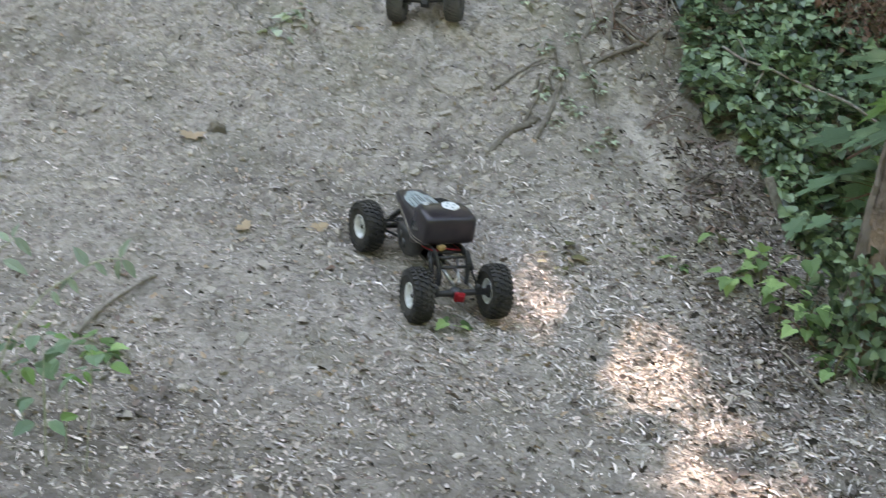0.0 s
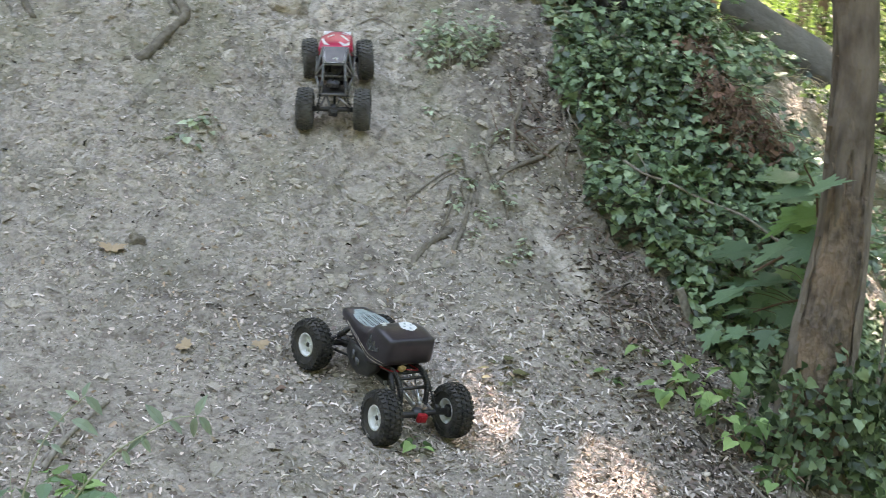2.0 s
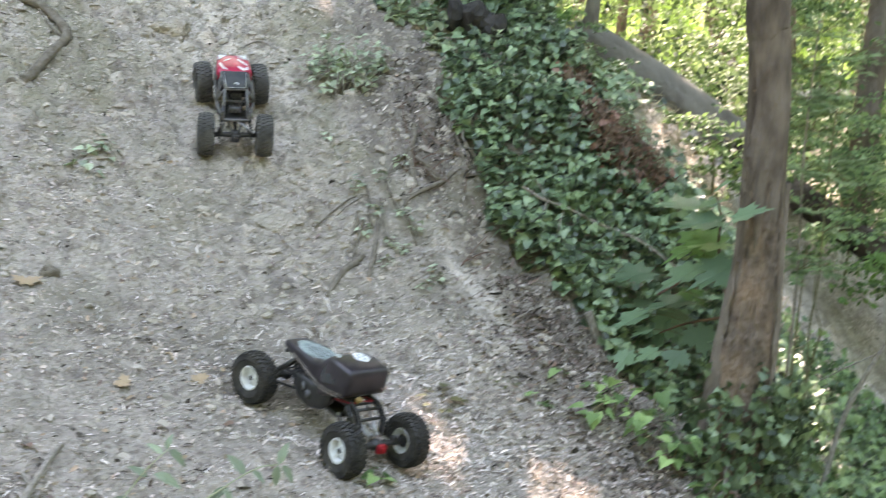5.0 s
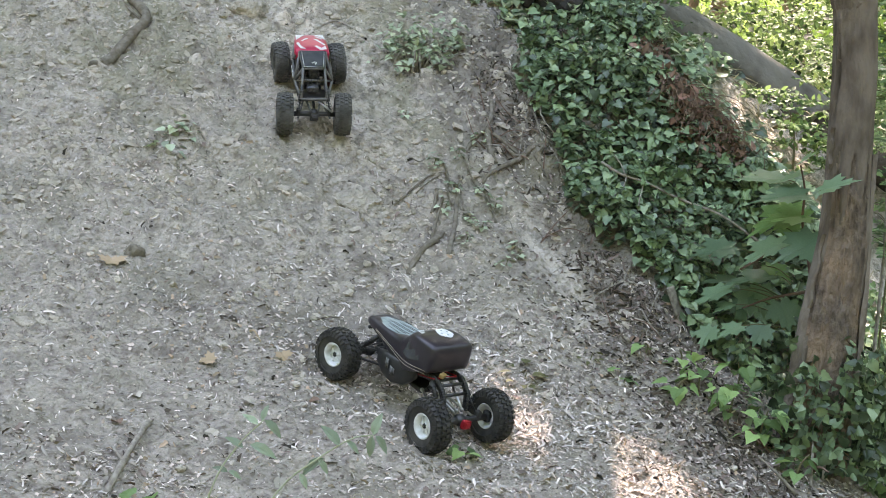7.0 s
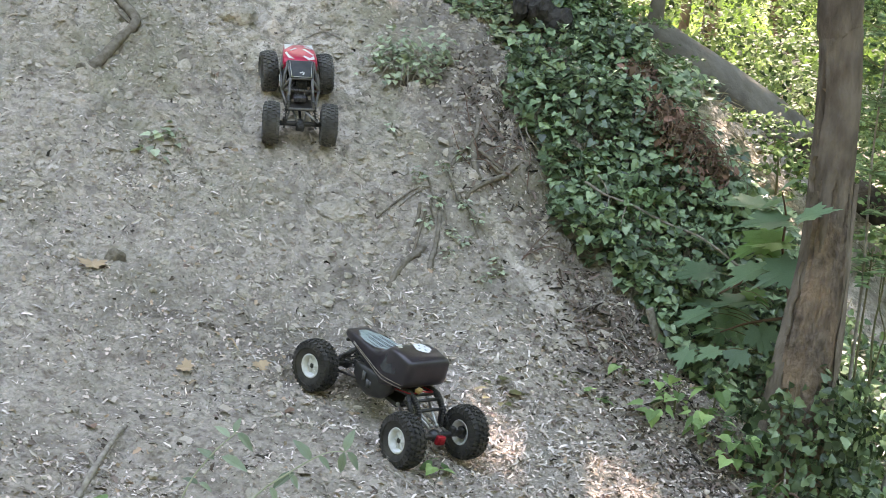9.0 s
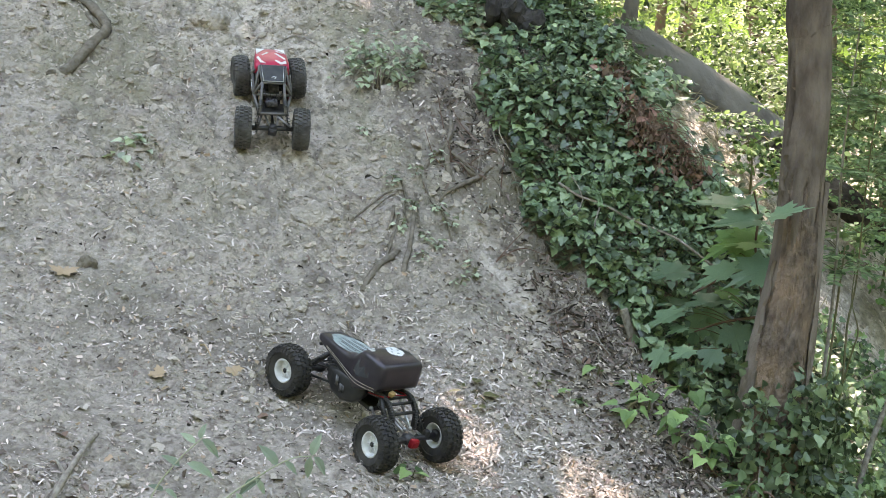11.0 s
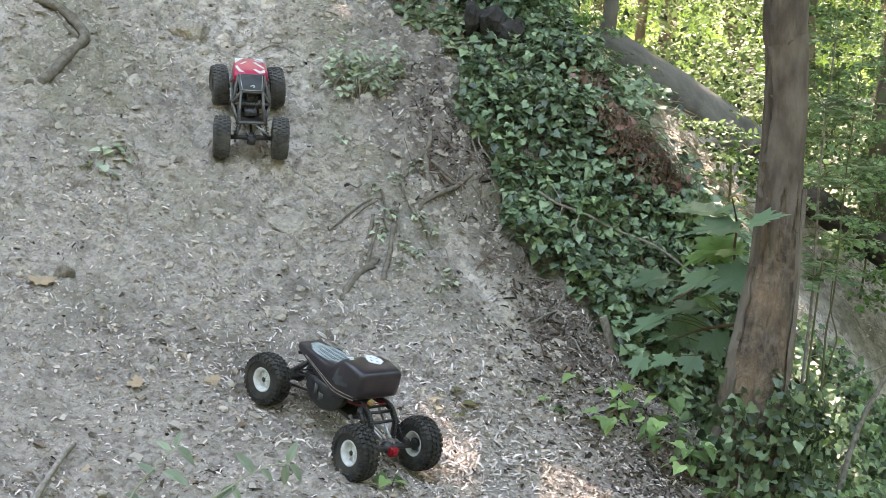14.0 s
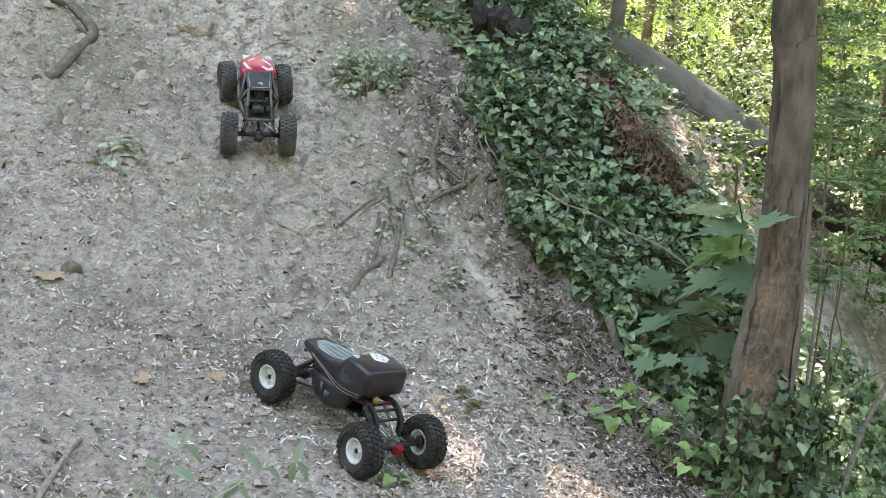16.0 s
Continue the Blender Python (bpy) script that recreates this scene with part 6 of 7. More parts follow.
shrub("shrub", "leafy green shrub in the gully", 2.75, 4.25, [(2.62, 4.464, 1.55, 0.24, 0.2, 0.2, 420), (2.9, 4.23, 1.25, 0.28, 0.22, 0.2, 480), (2.56, 4.40, 1.80, 0.16, 0.2, 0.2, 420)], 0.045, M_MIDLEAF, 76)
shrub("shrub", "leafy green shrub beyond the fallen log", 3.3, 4.6, [(3.3, 4.5, 1.35, 0.35, 0.3, 0.28, 560), (3.57, 5.0, 1.62, 0.4, 0.3, 0.28, 560), (3.2, 4.2, 1.05, 0.3, 0.25, 0.2, 420)], 0.052, M_MIDLEAF, 77)
shrub("shrub", "leafy green shrub low beside the log", 2.4, 3.35, [(2.32, 3.39, 0.98, 0.2, 0.16, 0.1, 300), (2.55, 3.3, 0.88, 0.22, 0.18, 0.1, 300)], 0.04, M_BRIGHT, 78)
shrub("shrub", "leafy green shrub standing among the trees", 3.2, 4.95, [(3.15, 4.75, 1.25, 0.35, 0.25, 0.18, 460), (2.80, 4.75, 1.36, 0.30, 0.2, 0.14, 420), (3.6, 5.3, 1.6, 0.35, 0.3, 0.2, 420), (3.35, 4.75, 1.85, 0.3, 0.3, 0.25, 420), (3.5, 5.25, 1.35, 0.4, 0.3, 0.22, 460), (3.75, 5.1, 1.15, 0.4, 0.3, 0.2, 420)], 0.05, M_MIDLEAF, 79)
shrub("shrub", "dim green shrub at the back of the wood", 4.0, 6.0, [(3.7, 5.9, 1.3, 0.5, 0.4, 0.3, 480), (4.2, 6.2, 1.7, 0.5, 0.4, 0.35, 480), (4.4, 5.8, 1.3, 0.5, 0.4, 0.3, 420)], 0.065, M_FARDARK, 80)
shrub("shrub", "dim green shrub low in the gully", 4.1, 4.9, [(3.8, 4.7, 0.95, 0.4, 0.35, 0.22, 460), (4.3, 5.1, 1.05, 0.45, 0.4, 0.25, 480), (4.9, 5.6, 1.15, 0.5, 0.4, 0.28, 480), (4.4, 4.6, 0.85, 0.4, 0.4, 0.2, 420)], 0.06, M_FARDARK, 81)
shrub("shrub", "yellow-green saplings against the light", 4.6, 8.5, [(4.4, 8.4, 1.5, 0.6, 0.5, 0.3, 420), (5.0, 8.8, 1.6, 0.7, 0.5, 0.4, 480), (4.8, 8.3, 2.1, 0.6, 0.5, 0.35, 420)], 0.08, M_FAR, 82)
shrub("shrub", "grassy sunlit shrub on the crest of the hill", 1.18, 4.35, [(1.17, 4.3, 1.87, 0.08, 0.14, 0.05, 200), (1.12, 4.5, 1.95, 0.10, 0.14, 0.06, 240), (1.22, 4.12, 1.76, 0.06, 0.12, 0.04, 150)], 0.032, M_BRIGHT, 83)

# plain distance all round: bright woods ahead, unseen light-blocking dim woods behind the camera
def ring(name, label, a0, a1, top, material):
    verts = []
    for k in range(61):
        a = radians(a0 + (a1 - a0) * k / 60)
        verts += [(34 * math.sin(a), 2 + 34 * math.cos(a), -6), (34 * math.sin(a), 2 + 34 * math.cos(a), top)]
    tagged(mesh_ob(name, verts, [(2 * k, 2 * k + 2, 2 * k + 3, 2 * k + 1) for k in range(60)], material), label, "backdrop", kind="structure")


# ahead: the sunlit look comes from the sheet's own glow
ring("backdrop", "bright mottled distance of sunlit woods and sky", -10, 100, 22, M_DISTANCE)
# never in view; added to keep low sky light off the slope
ring("backdrop_dim", "dim distance of shaded woods", 100, 350, 26, M_DIMWOODS)

# tall unseen tree added on the hill for shade; small gaps pass sun flecks
CR = Vector((3.45, 6.5, 6.4))
r12 = np.random.default_rng(12)
n = 19000
c = r12.normal(0, 1, (n, 3))
c /= np.linalg.norm(c, axis=1)[:, None]
pl = c * (r12.uniform(0, 1, n) ** 0.4)[:, None] * np.array([4.0, 4.0, 1.2]) + np.array(CR)
s_ = (pl[:, 2] - 0.70) / SUN_DIR.z
fx_, fy_ = pl[:, 0] - s_ * SUN_DIR.x, pl[:, 1] - s_ * SUN_DIR.y
ux, uy = fx_ - 0.02, fy_ + 0.07
glow = np.exp(-(((ux - (0.355 - 0.62 * (uy - 2.38))) / 0.115) ** 2 + ((uy - 2.02) / 0.62) ** 2)) * np.clip((2.62 - uy) * 7, 0, 1)
fleck = 0.53 * glow + 0.42 * value_noise(ux * 9, uy * 9, 66) + 1.25 * value_noise(ux * 31, uy * 31, 63)
maple_ = (fx_ > 0.70) & (fy_ > 1.90) & (fx_ < 1.0)
fleck = np.where(maple_, -1.0, fleck)
size_ = np.where((glow > 0.004) & ~maple_, 0.04 + 0.03 * r12.uniform(0, 1, n), 0.14 + 0.13 * r12.uniform(0, 1, n))
size_ = np.where(maple_ & (fx_ < 0.75), 0.07 + 0.04 * r11.uniform(0, 1, n), size_)
glade = (fx_ > 1.75) & (fy_ > 3.8) & (value_noise(fx_ * 1.7, fy_ * 1.7, 62) + 0.7 * value_noise(fx_ * 6, fy_ * 6, 64) > np.where(fx_ > 2.4, -0.75, 0.10))
# hole cut in the crown so that sun reaches the seedlings by the log
gap = ((fx_ - 1.57) / 0.22) ** 2 + ((fy_ - 3.15) / 0.26) ** 2
glade |= gap < 1
size_ = np.where(gap < 4, 0.06 + 0.03 * r11.uniform(0, 1, n), size_)
keep_ = ((fleck < 0.42) | (glow < 0.12)) & ~glade
pl, size_ = pl[keep_], size_[keep_]
# a second added crown, over the back of the hill, shades the slope westward
c2 = r11.normal(0, 1, (15000, 3))
c2 /= np.linalg.norm(c2, axis=1)[:, None]
pl2 = c2 * (r11.uniform(0, 1, 15000) ** 0.4)[:, None] * np.array([5.0, 4.2, 1.0]) + np.array([-0.6, 9.2, 8.2])
s2 = (pl2[:, 2] - 0.9) / SUN_DIR.z
pl2 = pl2[pl2[:, 0] - s2 * SUN_DIR.x < -0.35]
pl, size_ = np.concatenate([pl, pl2]), np.concatenate([size_, r12.uniform(0.14, 0.27, len(pl2))])
canopy = tagged(empty("added_shade_tree", pose(0.9, 8.2, gz(0.9, 8.2))), "tall unseen leafy tree added on the hill to shade the slope", "tree")
inv = canopy.matrix_basis.inverted()
o = trunk_mesh("trunk", [g0(0.9, 8.2), (1.0, 8.1, 4.0), (1.5, 7.6, 5.2), (2.4, 6.6, 6.2)], [0.2, 0.17, 0.13, 0.07], 16, [M_BARK], canopy, rough=0.08)
o.matrix_parent_inverse = inv
o = leaves_mesh("crown", LEAF_FAR, pl, size_, turns_facing(np.tile(np.array(SUN_DIR), (len(pl), 1)), r12, 0.5), M_FARDARK, canopy, fold=0.1, droop=0.2)
o.matrix_parent_inverse = inv

# tall unseen tree added at the wood's edge to keep the slope's foot shaded
CT = Vector((7.0, 5.6, 12.0))
n = 20000
c = r11.normal(0, 1, (n, 3))
c /= np.linalg.norm(c, axis=1)[:, None]
pl = c * (r11.uniform(0, 1, n) ** 0.4)[:, None] * np.array([7.2, 6.2, 1.2]) + np.array(CT)
s_ = (pl[:, 2] - 0.72) / SUN_DIR.z
pl = pl[pl[:, 1] - s_ * SUN_DIR.y < 0.7]
tall = tagged(empty("added_shade_tree", pose(9.6, 6.6, gz(9.6, 6.6))), "very tall unseen leafy tree added to shade the foot of the slope", "tree")
inv = tall.matrix_basis.inverted()
o = trunk_mesh("trunk", [g0(9.6, 6.6), (9.4, 6.6, 4.0), (8.8, 6.5, 8.0), (7.6, 6.3, 11.0), (6.2, 6.1, 12.0)], [0.26, 0.22, 0.18, 0.13, 0.07], 16, [M_BARK], tall, rough=0.08)
o.matrix_parent_inverse = inv
o = leaves_mesh("crown", LEAF_FAR, pl, r11.uniform(0.30, 0.55, len(pl)), turns_facing(np.tile(np.array(SUN_DIR), (len(pl), 1)), r11, 0.5), M_FARDARK, tall, fold=0.1, droop=0.2)
o.matrix_parent_inverse = inv

# ---- radio-controlled rock crawlers ----
def tyre_mesh(bm, radius=0.061, width=0.043, lugs=30):
    h = width / 2
    prof = [(0.0265, -h * 0.75), (0.037, -h * 0.98), (0.050, -h), (radius - 0.006, -h * 0.92), (radius - 0.0035, -h * 0.6), (radius - 0.003, 0),
            (radius - 0.0035, h * 0.6), (radius - 0.006, h * 0.92), (0.050, h), (0.037, h * 0.98), (0.0265, h * 0.75)]
    lathe(bm, prof, 36)
    for i in range(lugs):
        a = 360 * i / lugs
        for x, off, sx, sy in ((-h * 0.80, 0, h * 0.40, 0.0070), (-h * 0.26, 0.5, h * 0.40, 0.0064), (h * 0.28, 0, h * 0.40, 0.0064), (h * 0.80, 0.5, h * 0.40, 0.0070)):
            ang = a + off * 360 / lugs
            drop = 0.0045 if abs(x) > h * 0.6 else 0.0018
            m = pose(0, 0, 0, ang, 0, 0) @ pose(x, 0, radius - drop, 0, 22 * (1 if x > 0 else -1) * (abs(x) > h * 0.6), 10 * (1 if x > 0 else -1))
            box(bm, (sx, sy, 0.006), m)
        for s in (-1, 1):
            m = pose(0, 0, 0, a + 180 / lugs, 0, 0) @ pose(s * h * 0.985, 0, radius - 0.012, 0, s * 75, 0)
            box(bm, (0.011, 0.0075, 0.004), m)


def rim_mesh(bm, dish):
    lathe(bm, [(0.0280, -0.019), (0.0290, -0.0175), (0.024, -0.014), (0.0218, 0.0), (0.023, 0.014), (0.0290, 0.0175), (0.0280, 0.019), (0.0236, 0.0165), (0.0200, 0.0), (0.0236, -0.0165), (0.0280, -0.019)], 30)
    lathe(bm, [(0.0210, dish - 0.002), (0.016, dish + 0.001), (0.007, dish + 0.003), (0.0055, dish + 0.006), (0.0005, dish + 0.006)], 30)
    for i in range(6):
        box(bm, (0.003, 0.0036, 0.014), pose(0, 0, 0, 60 * i, 0, 0) @ pose(dish + 0.003, 0, 0.0128), 0.0008, 1)


_bm = bmesh.new()
tyre_mesh(_bm)
TYRE_ME = bpy.data.meshes.new("tyre")
_bm.normal_update()
_bm.to_mesh(TYRE_ME)
_bm.free()
TYRE_ME.polygons.foreach_set("use_smooth", [len(p.vertices) == 4 and p.index < 360 for p in TYRE_ME.polygons])


def wheel(car, x, y, z, rubber, rim_mat, steer=0.0, spin=0.0):
    me = TYRE_ME.copy()
    me.materials.append(rubber)
    t = new("tyre", me)
    t.parent, t.matrix_basis = car, pose(x, y, z, spin, 0, steer)
    s = 1 if x > 0 else -1
    bm = bmesh.new()
    rim_mesh(bm, 0.006)
    bmesh.ops.transform(bm, matrix=pose(0, 0, 0, 0, 0, 0 if s > 0 else 180), verts=bm.verts)
    part("rim", bm, rim_mat, t)
    bm = bmesh.new()
    lathe(bm, [(0.0045, -0.006), (0.0065, -0.005), (0.0065, 0.012), (0.004, 0.014), (0.0003, 0.014)], 6, pose(0, 0, 0, 0, 0, 0 if s > 0 else 180))
    part("hub_nut", bm, M_BLACK, t)
    return t


def axle(car, y, z, track, diff_mat=None, x_diff=0.0, side=-1):
    bm = bmesh.new()
    h = track / 2 - 0.012
    tube(bm, [(-h, y, z), (-h * 0.5, y, z), (0, y, z), (h * 0.5, y, z), (h, y, z)], [0.0085, 0.0065, 0.0085, 0.0065, 0.0085], 12)
    for s in (-1, 1):
        box(bm, (0.014, 0.020, 0.026), pose(s * h, y, z), 0.004)
        box(bm, (0.012, 0.014, 0.018), pose(s * h * 0.62, y, z + 0.009), 0.003)
    bmesh.ops.create_uvsphere(bm, u_segments=14, v_segments=8, radius=0.016, matrix=pose(x_diff, y + 0.002, z) @ Matrix.Diagonal((1.0, 1.0, 0.85, 1)))
    a = part("axle", bm, M_BLACK, car)
    bm = bmesh.new()
    box(bm, (0.024, 0.012, 0.022), pose(x_diff, y + 0.019 * side, z, 0, 8, 0), 0.004)
    box(bm, (0.016, 0.005, 0.014), pose(x_diff, y + 0.026 * side, z, 0, 8, 0), 0.002)
    part("differential_cover", bm, diff_mat or M_BLACK, a)
    return a


def damper(car, a, b, spring_mat):
    a, b = Vector(a), Vector(b)
    bm = bmesh.new()
    tube(bm, [a, a.lerp(b, 0.55)], 0.0055, 10)
    tube(bm, [a.lerp(b, 0.5), b], 0.0022, 8)
    o = part("shock_absorber", bm, M_BLACK, car)
    bm = bmesh.new()
    d = (b - a).normalized()
    u = d.orthogonal().normalized()
    w = d.cross(u)
    line = [a.lerp(b, 0.1 + 0.75 * k / 72) + 0.0068 * (math.cos(k * 0.7) * u + math.sin(k * 0.7) * w) for k in range(73)]
    tube(bm, line, 0.0009, 5)
    part("coil_spring", bm, spring_mat, o)


def loft(bm, sections, count=24):
    """Rounded sections (y, half width, z bottom, z top, roundness) joined into a shell; the bottom stays narrower."""
    rings = []
    for y, w, zb, zt, e in sections:
        ring = []
        for k in range(count):
            a = 2 * math.pi * k / count
            c, s = math.cos(a), math.sin(a)
            x = w * math.copysign(abs(c) ** e, c)
            z = (zb + zt) / 2 + (zt - zb) / 2 * math.copysign(abs(s) ** e, s)
            x *= 1.0 - 0.10 * max(0.0, s)
            ring.append(bm.verts.new((x, y, z)))
        rings.append(ring)
    for a, b in zip(rings, rings[1:]):
        for k in range(count):
            bm.faces.new((a[k], a[(k + 1) % count], b[(k + 1) % count], b[k]))
    bm.faces.new(rings[0])
    bm.faces.new(rings[-1][::-1])
    bmesh.ops.recalc_face_normals(bm, faces=bm.faces)


def bars(bm, origin, u, v, spec, lift):
    """Flat raised bars on a surface: spec rows of (u0, v0, du, dv)."""
    o, u, v = Vector(origin), Vector(u).normalized(), Vector(v).normalized()
    n = u.cross(v)
    for u0, v0, du, dv in spec:
        c = [o + u * (u0 + i * du) + v * (v0 + j * dv) + n * lift for i, j in ((0, 0), (1, 0), (1, 1), (0, 1))]
        d = [p - n * lift * 0.9 for p in c]
        vs = [bm.verts.new(p) for p in c + d]
        bm.faces.new(vs[:4])
        for i in range(4):
            bm.faces.new((vs[i], vs[4 + i], vs[4 + (i + 1) % 4], vs[(i + 1) % 4]))


def car_pose(x, y, yaw, wb=0.30, track=0.185, pitch=0.0, roll=0.0, lift=-0.004):
    """Stands on the ground at x, y, nose turned by yaw from the y axis towards -x."""
    c, s = math.cos(radians(yaw)), math.sin(radians(yaw))
    f, r = Vector((-s, c)), Vector((c, s))

    def g(a, b):
        return gz(x + f.x * a + r.x * b, y + f.y * a + r.y * b)

    h, t = wb / 2, track / 2
    zf, zr = (g(h, t) + g(h, -t)) / 2, (g(-h, t) + g(-h, -t)) / 2
    zl, zz = (g(h, -t) + g(-h, -t)) / 2, (g(h, t) + g(-h, t)) / 2
    p, ro = math.atan2(zf - zr, wb) + radians(pitch), -math.atan2(zz - zl, track) + radians(roll)
    return Matrix.Translation((x, y, (zf + zr) / 2 + lift)) @ Matrix.Rotation(radians(yaw), 4, "Z") @ Matrix.Rotation(p, 4, "X") @ Matrix.Rotation(ro, 4, "Y")


def plate(bm, corners, thick):
    """A flat sheet through four corners, given some thickness along its normal."""
    c = [Vector(p) for p in corners]
    n = (c[1] - c[0]).cross(c[3] - c[0]).normalized() * thick
    vs = [bm.verts.new(p) for p in c] + [bm.verts.new(p + n) for p in c]
    for f in ((3, 2, 1, 0), (4, 5, 6, 7), (0, 1, 5, 4), (1, 2, 6, 5), (2, 3, 7, 6), (3, 0, 4, 7)):
        bm.faces.new([vs[i] for i in f])
    bmesh.ops.recalc_face_normals(bm, faces=bm.faces)


def between(name, car, a, b, r, material, label="", balls=0.0):
    bm = bmesh.new()
    tube(bm, [a, b], r, 8)
    if balls:
        for q in (a, b):
            bmesh.ops.create_uvsphere(bm, u_segments=8, v_segments=6, radius=balls, matrix=Matrix.Translation(q))
    return part(name, bm, material, car, label)


# black crawler
WB = 0.172
BC = tagged(empty("black_rc_crawler", car_pose(0.006, 2.452, 24, wb=2 * WB, pitch=-2.4)), "matte black radio-controlled crawler with white wheels, dusty, on the slope", "toy truck")
R = 0.061
for x, y, st, sp in ((-0.0925, -WB, -3, 11), (0.0925, -WB, -3, 37), (-0.0925, WB, 6, 71), (0.0925, WB, 6, 19)):
    wheel(BC, x, y, R, M_TYRE, M_RIM, st, sp)
axle(BC, -WB, R, 0.185, M_REDM)
axle(BC, WB, R, 0.185, M_BLACK, side=1)
# cab and long sloping bonnet in one moulded shell, boxy behind
bm = bmesh.new()
loft(bm, [(-0.1000, 0.045, 0.156, 0.190, 0.30), (-0.0985, 0.053, 0.150, 0.199, 0.24), (-0.0950, 0.0590, 0.144, 0.2045, 0.20), (-0.088, 0.0620, 0.139, 0.2075, 0.19), (-0.05, 0.0635, 0.124, 0.2105, 0.19), (-0.022, 0.0605, 0.110, 0.2085, 0.20),
          (-0.012, 0.0580, 0.104, 0.2045, 0.22), (0.000, 0.0550, 0.100, 0.1945, 0.24), (0.014, 0.0520, 0.100, 0.1800, 0.26), (0.030, 0.0500, 0.104, 0.1715, 0.26), (0.055, 0.0475, 0.114, 0.1665, 0.26), (0.09, 0.0435, 0.126, 0.1640, 0.27), (0.13, 0.0385, 0.134, 0.1615, 0.28),
          (0.160, 0.0340, 0.139, 0.1590, 0.30), (0.168, 0.0310, 0.141, 0.1565, 0.34), (0.172, 0.0250, 0.144, 0.1525, 0.4)], 44)
body = part("body_shell", bm, M_BODY, BC, "matte black moulded body shell")
for s in (-1, 1):
    # round belly below the cab
    bm = bmesh.new()
    loft(bm, [(-0.045, 0.008, 0.100, 0.128, 0.6), (-0.02, 0.013, 0.074, 0.130, 0.55), (0.02, 0.015, 0.060, 0.124, 0.55), (0.055, 0.013, 0.064, 0.120, 0.55), (0.085, 0.008, 0.082, 0.114, 0.6)], 16)
    bmesh.ops.translate(bm, verts=bm.verts, vec=(s * 0.043, 0, 0))
    part("side_skirt", bm, M_BLACK, BC)
    bm = bmesh.new()
    vs = [(s * 0.0628, -0.062, 0.160), (s * 0.0622, -0.024, 0.146), (s * 0.0575, -0.002, 0.150), (s * 0.0560, -0.014, 0.188), (s * 0.0595, -0.050, 0.196)]
    f = bm.faces.new([bm.verts.new(p) for p in vs])
    r = bmesh.ops.extrude_face_region(bm, geom=[f])
    bmesh.ops.translate(bm, verts=[v for v in r["geom"] if isinstance(v, bmesh.types.BMVert)], vec=(s * 0.0014, 0, 0.0004))
    bmesh.ops.recalc_face_normals(bm, faces=bm.faces)
    part("side_window", bm, M_GLASS, body, "smoked side window", smooth=False)
    for dz in (0.0, 0.007):
        bm = bmesh.new()
        tube(bm, smooth_line([(s * 0.0610, -0.088, 0.146 - dz), (s * 0.0643, -0.05, 0.140 - dz), (s * 0.0592, -0.01, 0.134 - dz), (s * 0.0492, 0.05, 0.137 - dz * 0.7), (s * 0.0395, 0.125, 0.145 - dz * 0.4)], 5), 0.0009, 6)
        part("trim_line", bm, M_TWIG, body, "thin pale line along the side")
    for k, (u0, v0, du, dv) in enumerate(((-0.014, 0.0, 0.004, 0.019), (-0.008, 0.0, 0.009, 0.0035), (-0.008, 0.0075, 0.009, 0.0035), (-0.008, 0.015, 0.009, 0.0035))):
        bm = bmesh.new()
        bars(bm, (s * 0.0605, -0.082, 0.152), (0, -s, 0), (0, 0, 1), [(u0 if s > 0 else -u0 - du, v0, du, dv)], 0.0022)
        part("side_marking", bm, M_TEAL, body, "pale grey block marking")
for k, (y, z, du, dv) in enumerate(((0.010, 0.082, 0.016, 0.020), (0.034, 0.090, 0.010, 0.024))):
    bm = bmesh.new()
    bars(bm, (-0.0575, y, z), (0, 1, 0), (-0.1, 0, 1), [(0, 0, du, dv)], -0.0015)
    part("skirt_marking", bm, M_SCUFF, BC, "scuffed grey marking")


def emblem_ring(bm, cx, cy, r, lift, ragged, count=36):
    pts = []
    for k in range(count):
        a = 2 * math.pi * k / count
        q = r * (1 + ragged * (k % 2) - 0.6 * ragged * math.sin(5 * a) + 0.4 * ragged * math.sin(11 * a + 1))
        pts.append(bm.verts.new((cx + q * math.cos(a), cy + 1.1 * q * math.sin(a), 0.2104 + lift)))
    top = bmesh.ops.extrude_face_region(bm, geom=[bm.faces.new(pts)])
    bmesh.ops.translate(bm, verts=[v for v in top["geom"] if isinstance(v, bmesh.types.BMVert)], vec=(0, 0, 0.0009))
    bmesh.ops.recalc_face_normals(bm, faces=bm.faces)


# round ragged emblem on the roof, with worn grey patches in it
bm = bmesh.new()
emblem_ring(bm, 0.014, -0.042, 0.0185, 0.0, 0.10)
emblem = part("roof_emblem", bm, M_WHITE, body, "round ragged white emblem", smooth=False)
rb = random.Random(5)
for k in range(4):
    a = k * 1.5 + 0.3
    bm = bmesh.new()
    emblem_ring(bm, 0.014 + 0.010 * math.cos(a), -0.042 + 0.011 * math.sin(a), rb.uniform(0.0012, 0.0026), 0.0006, 0.3, 10)
    part("emblem_patch", bm, M_TEAL, emblem, "grey worn patch", smooth=False)
for y, w in ((-0.010, 0.016), (-0.018, 0.011)):
    bm = bmesh.new()
    bars(bm, (-0.044, y - 0.012, 0.2085), (1, 0, 0), (0, 1, -0.05), [(0, 0, w, 0.005)], 0.0014)
    part("roof_marking", bm, M_WHITE, body, "small pale marking")


def bonnet_top(y):
    return float(np.interp(y, [0.000, 0.014, 0.030, 0.055, 0.09, 0.13, 0.16], [0.1945, 0.1800, 0.1715, 0.1665, 0.1640, 0.1615, 0.1590]))


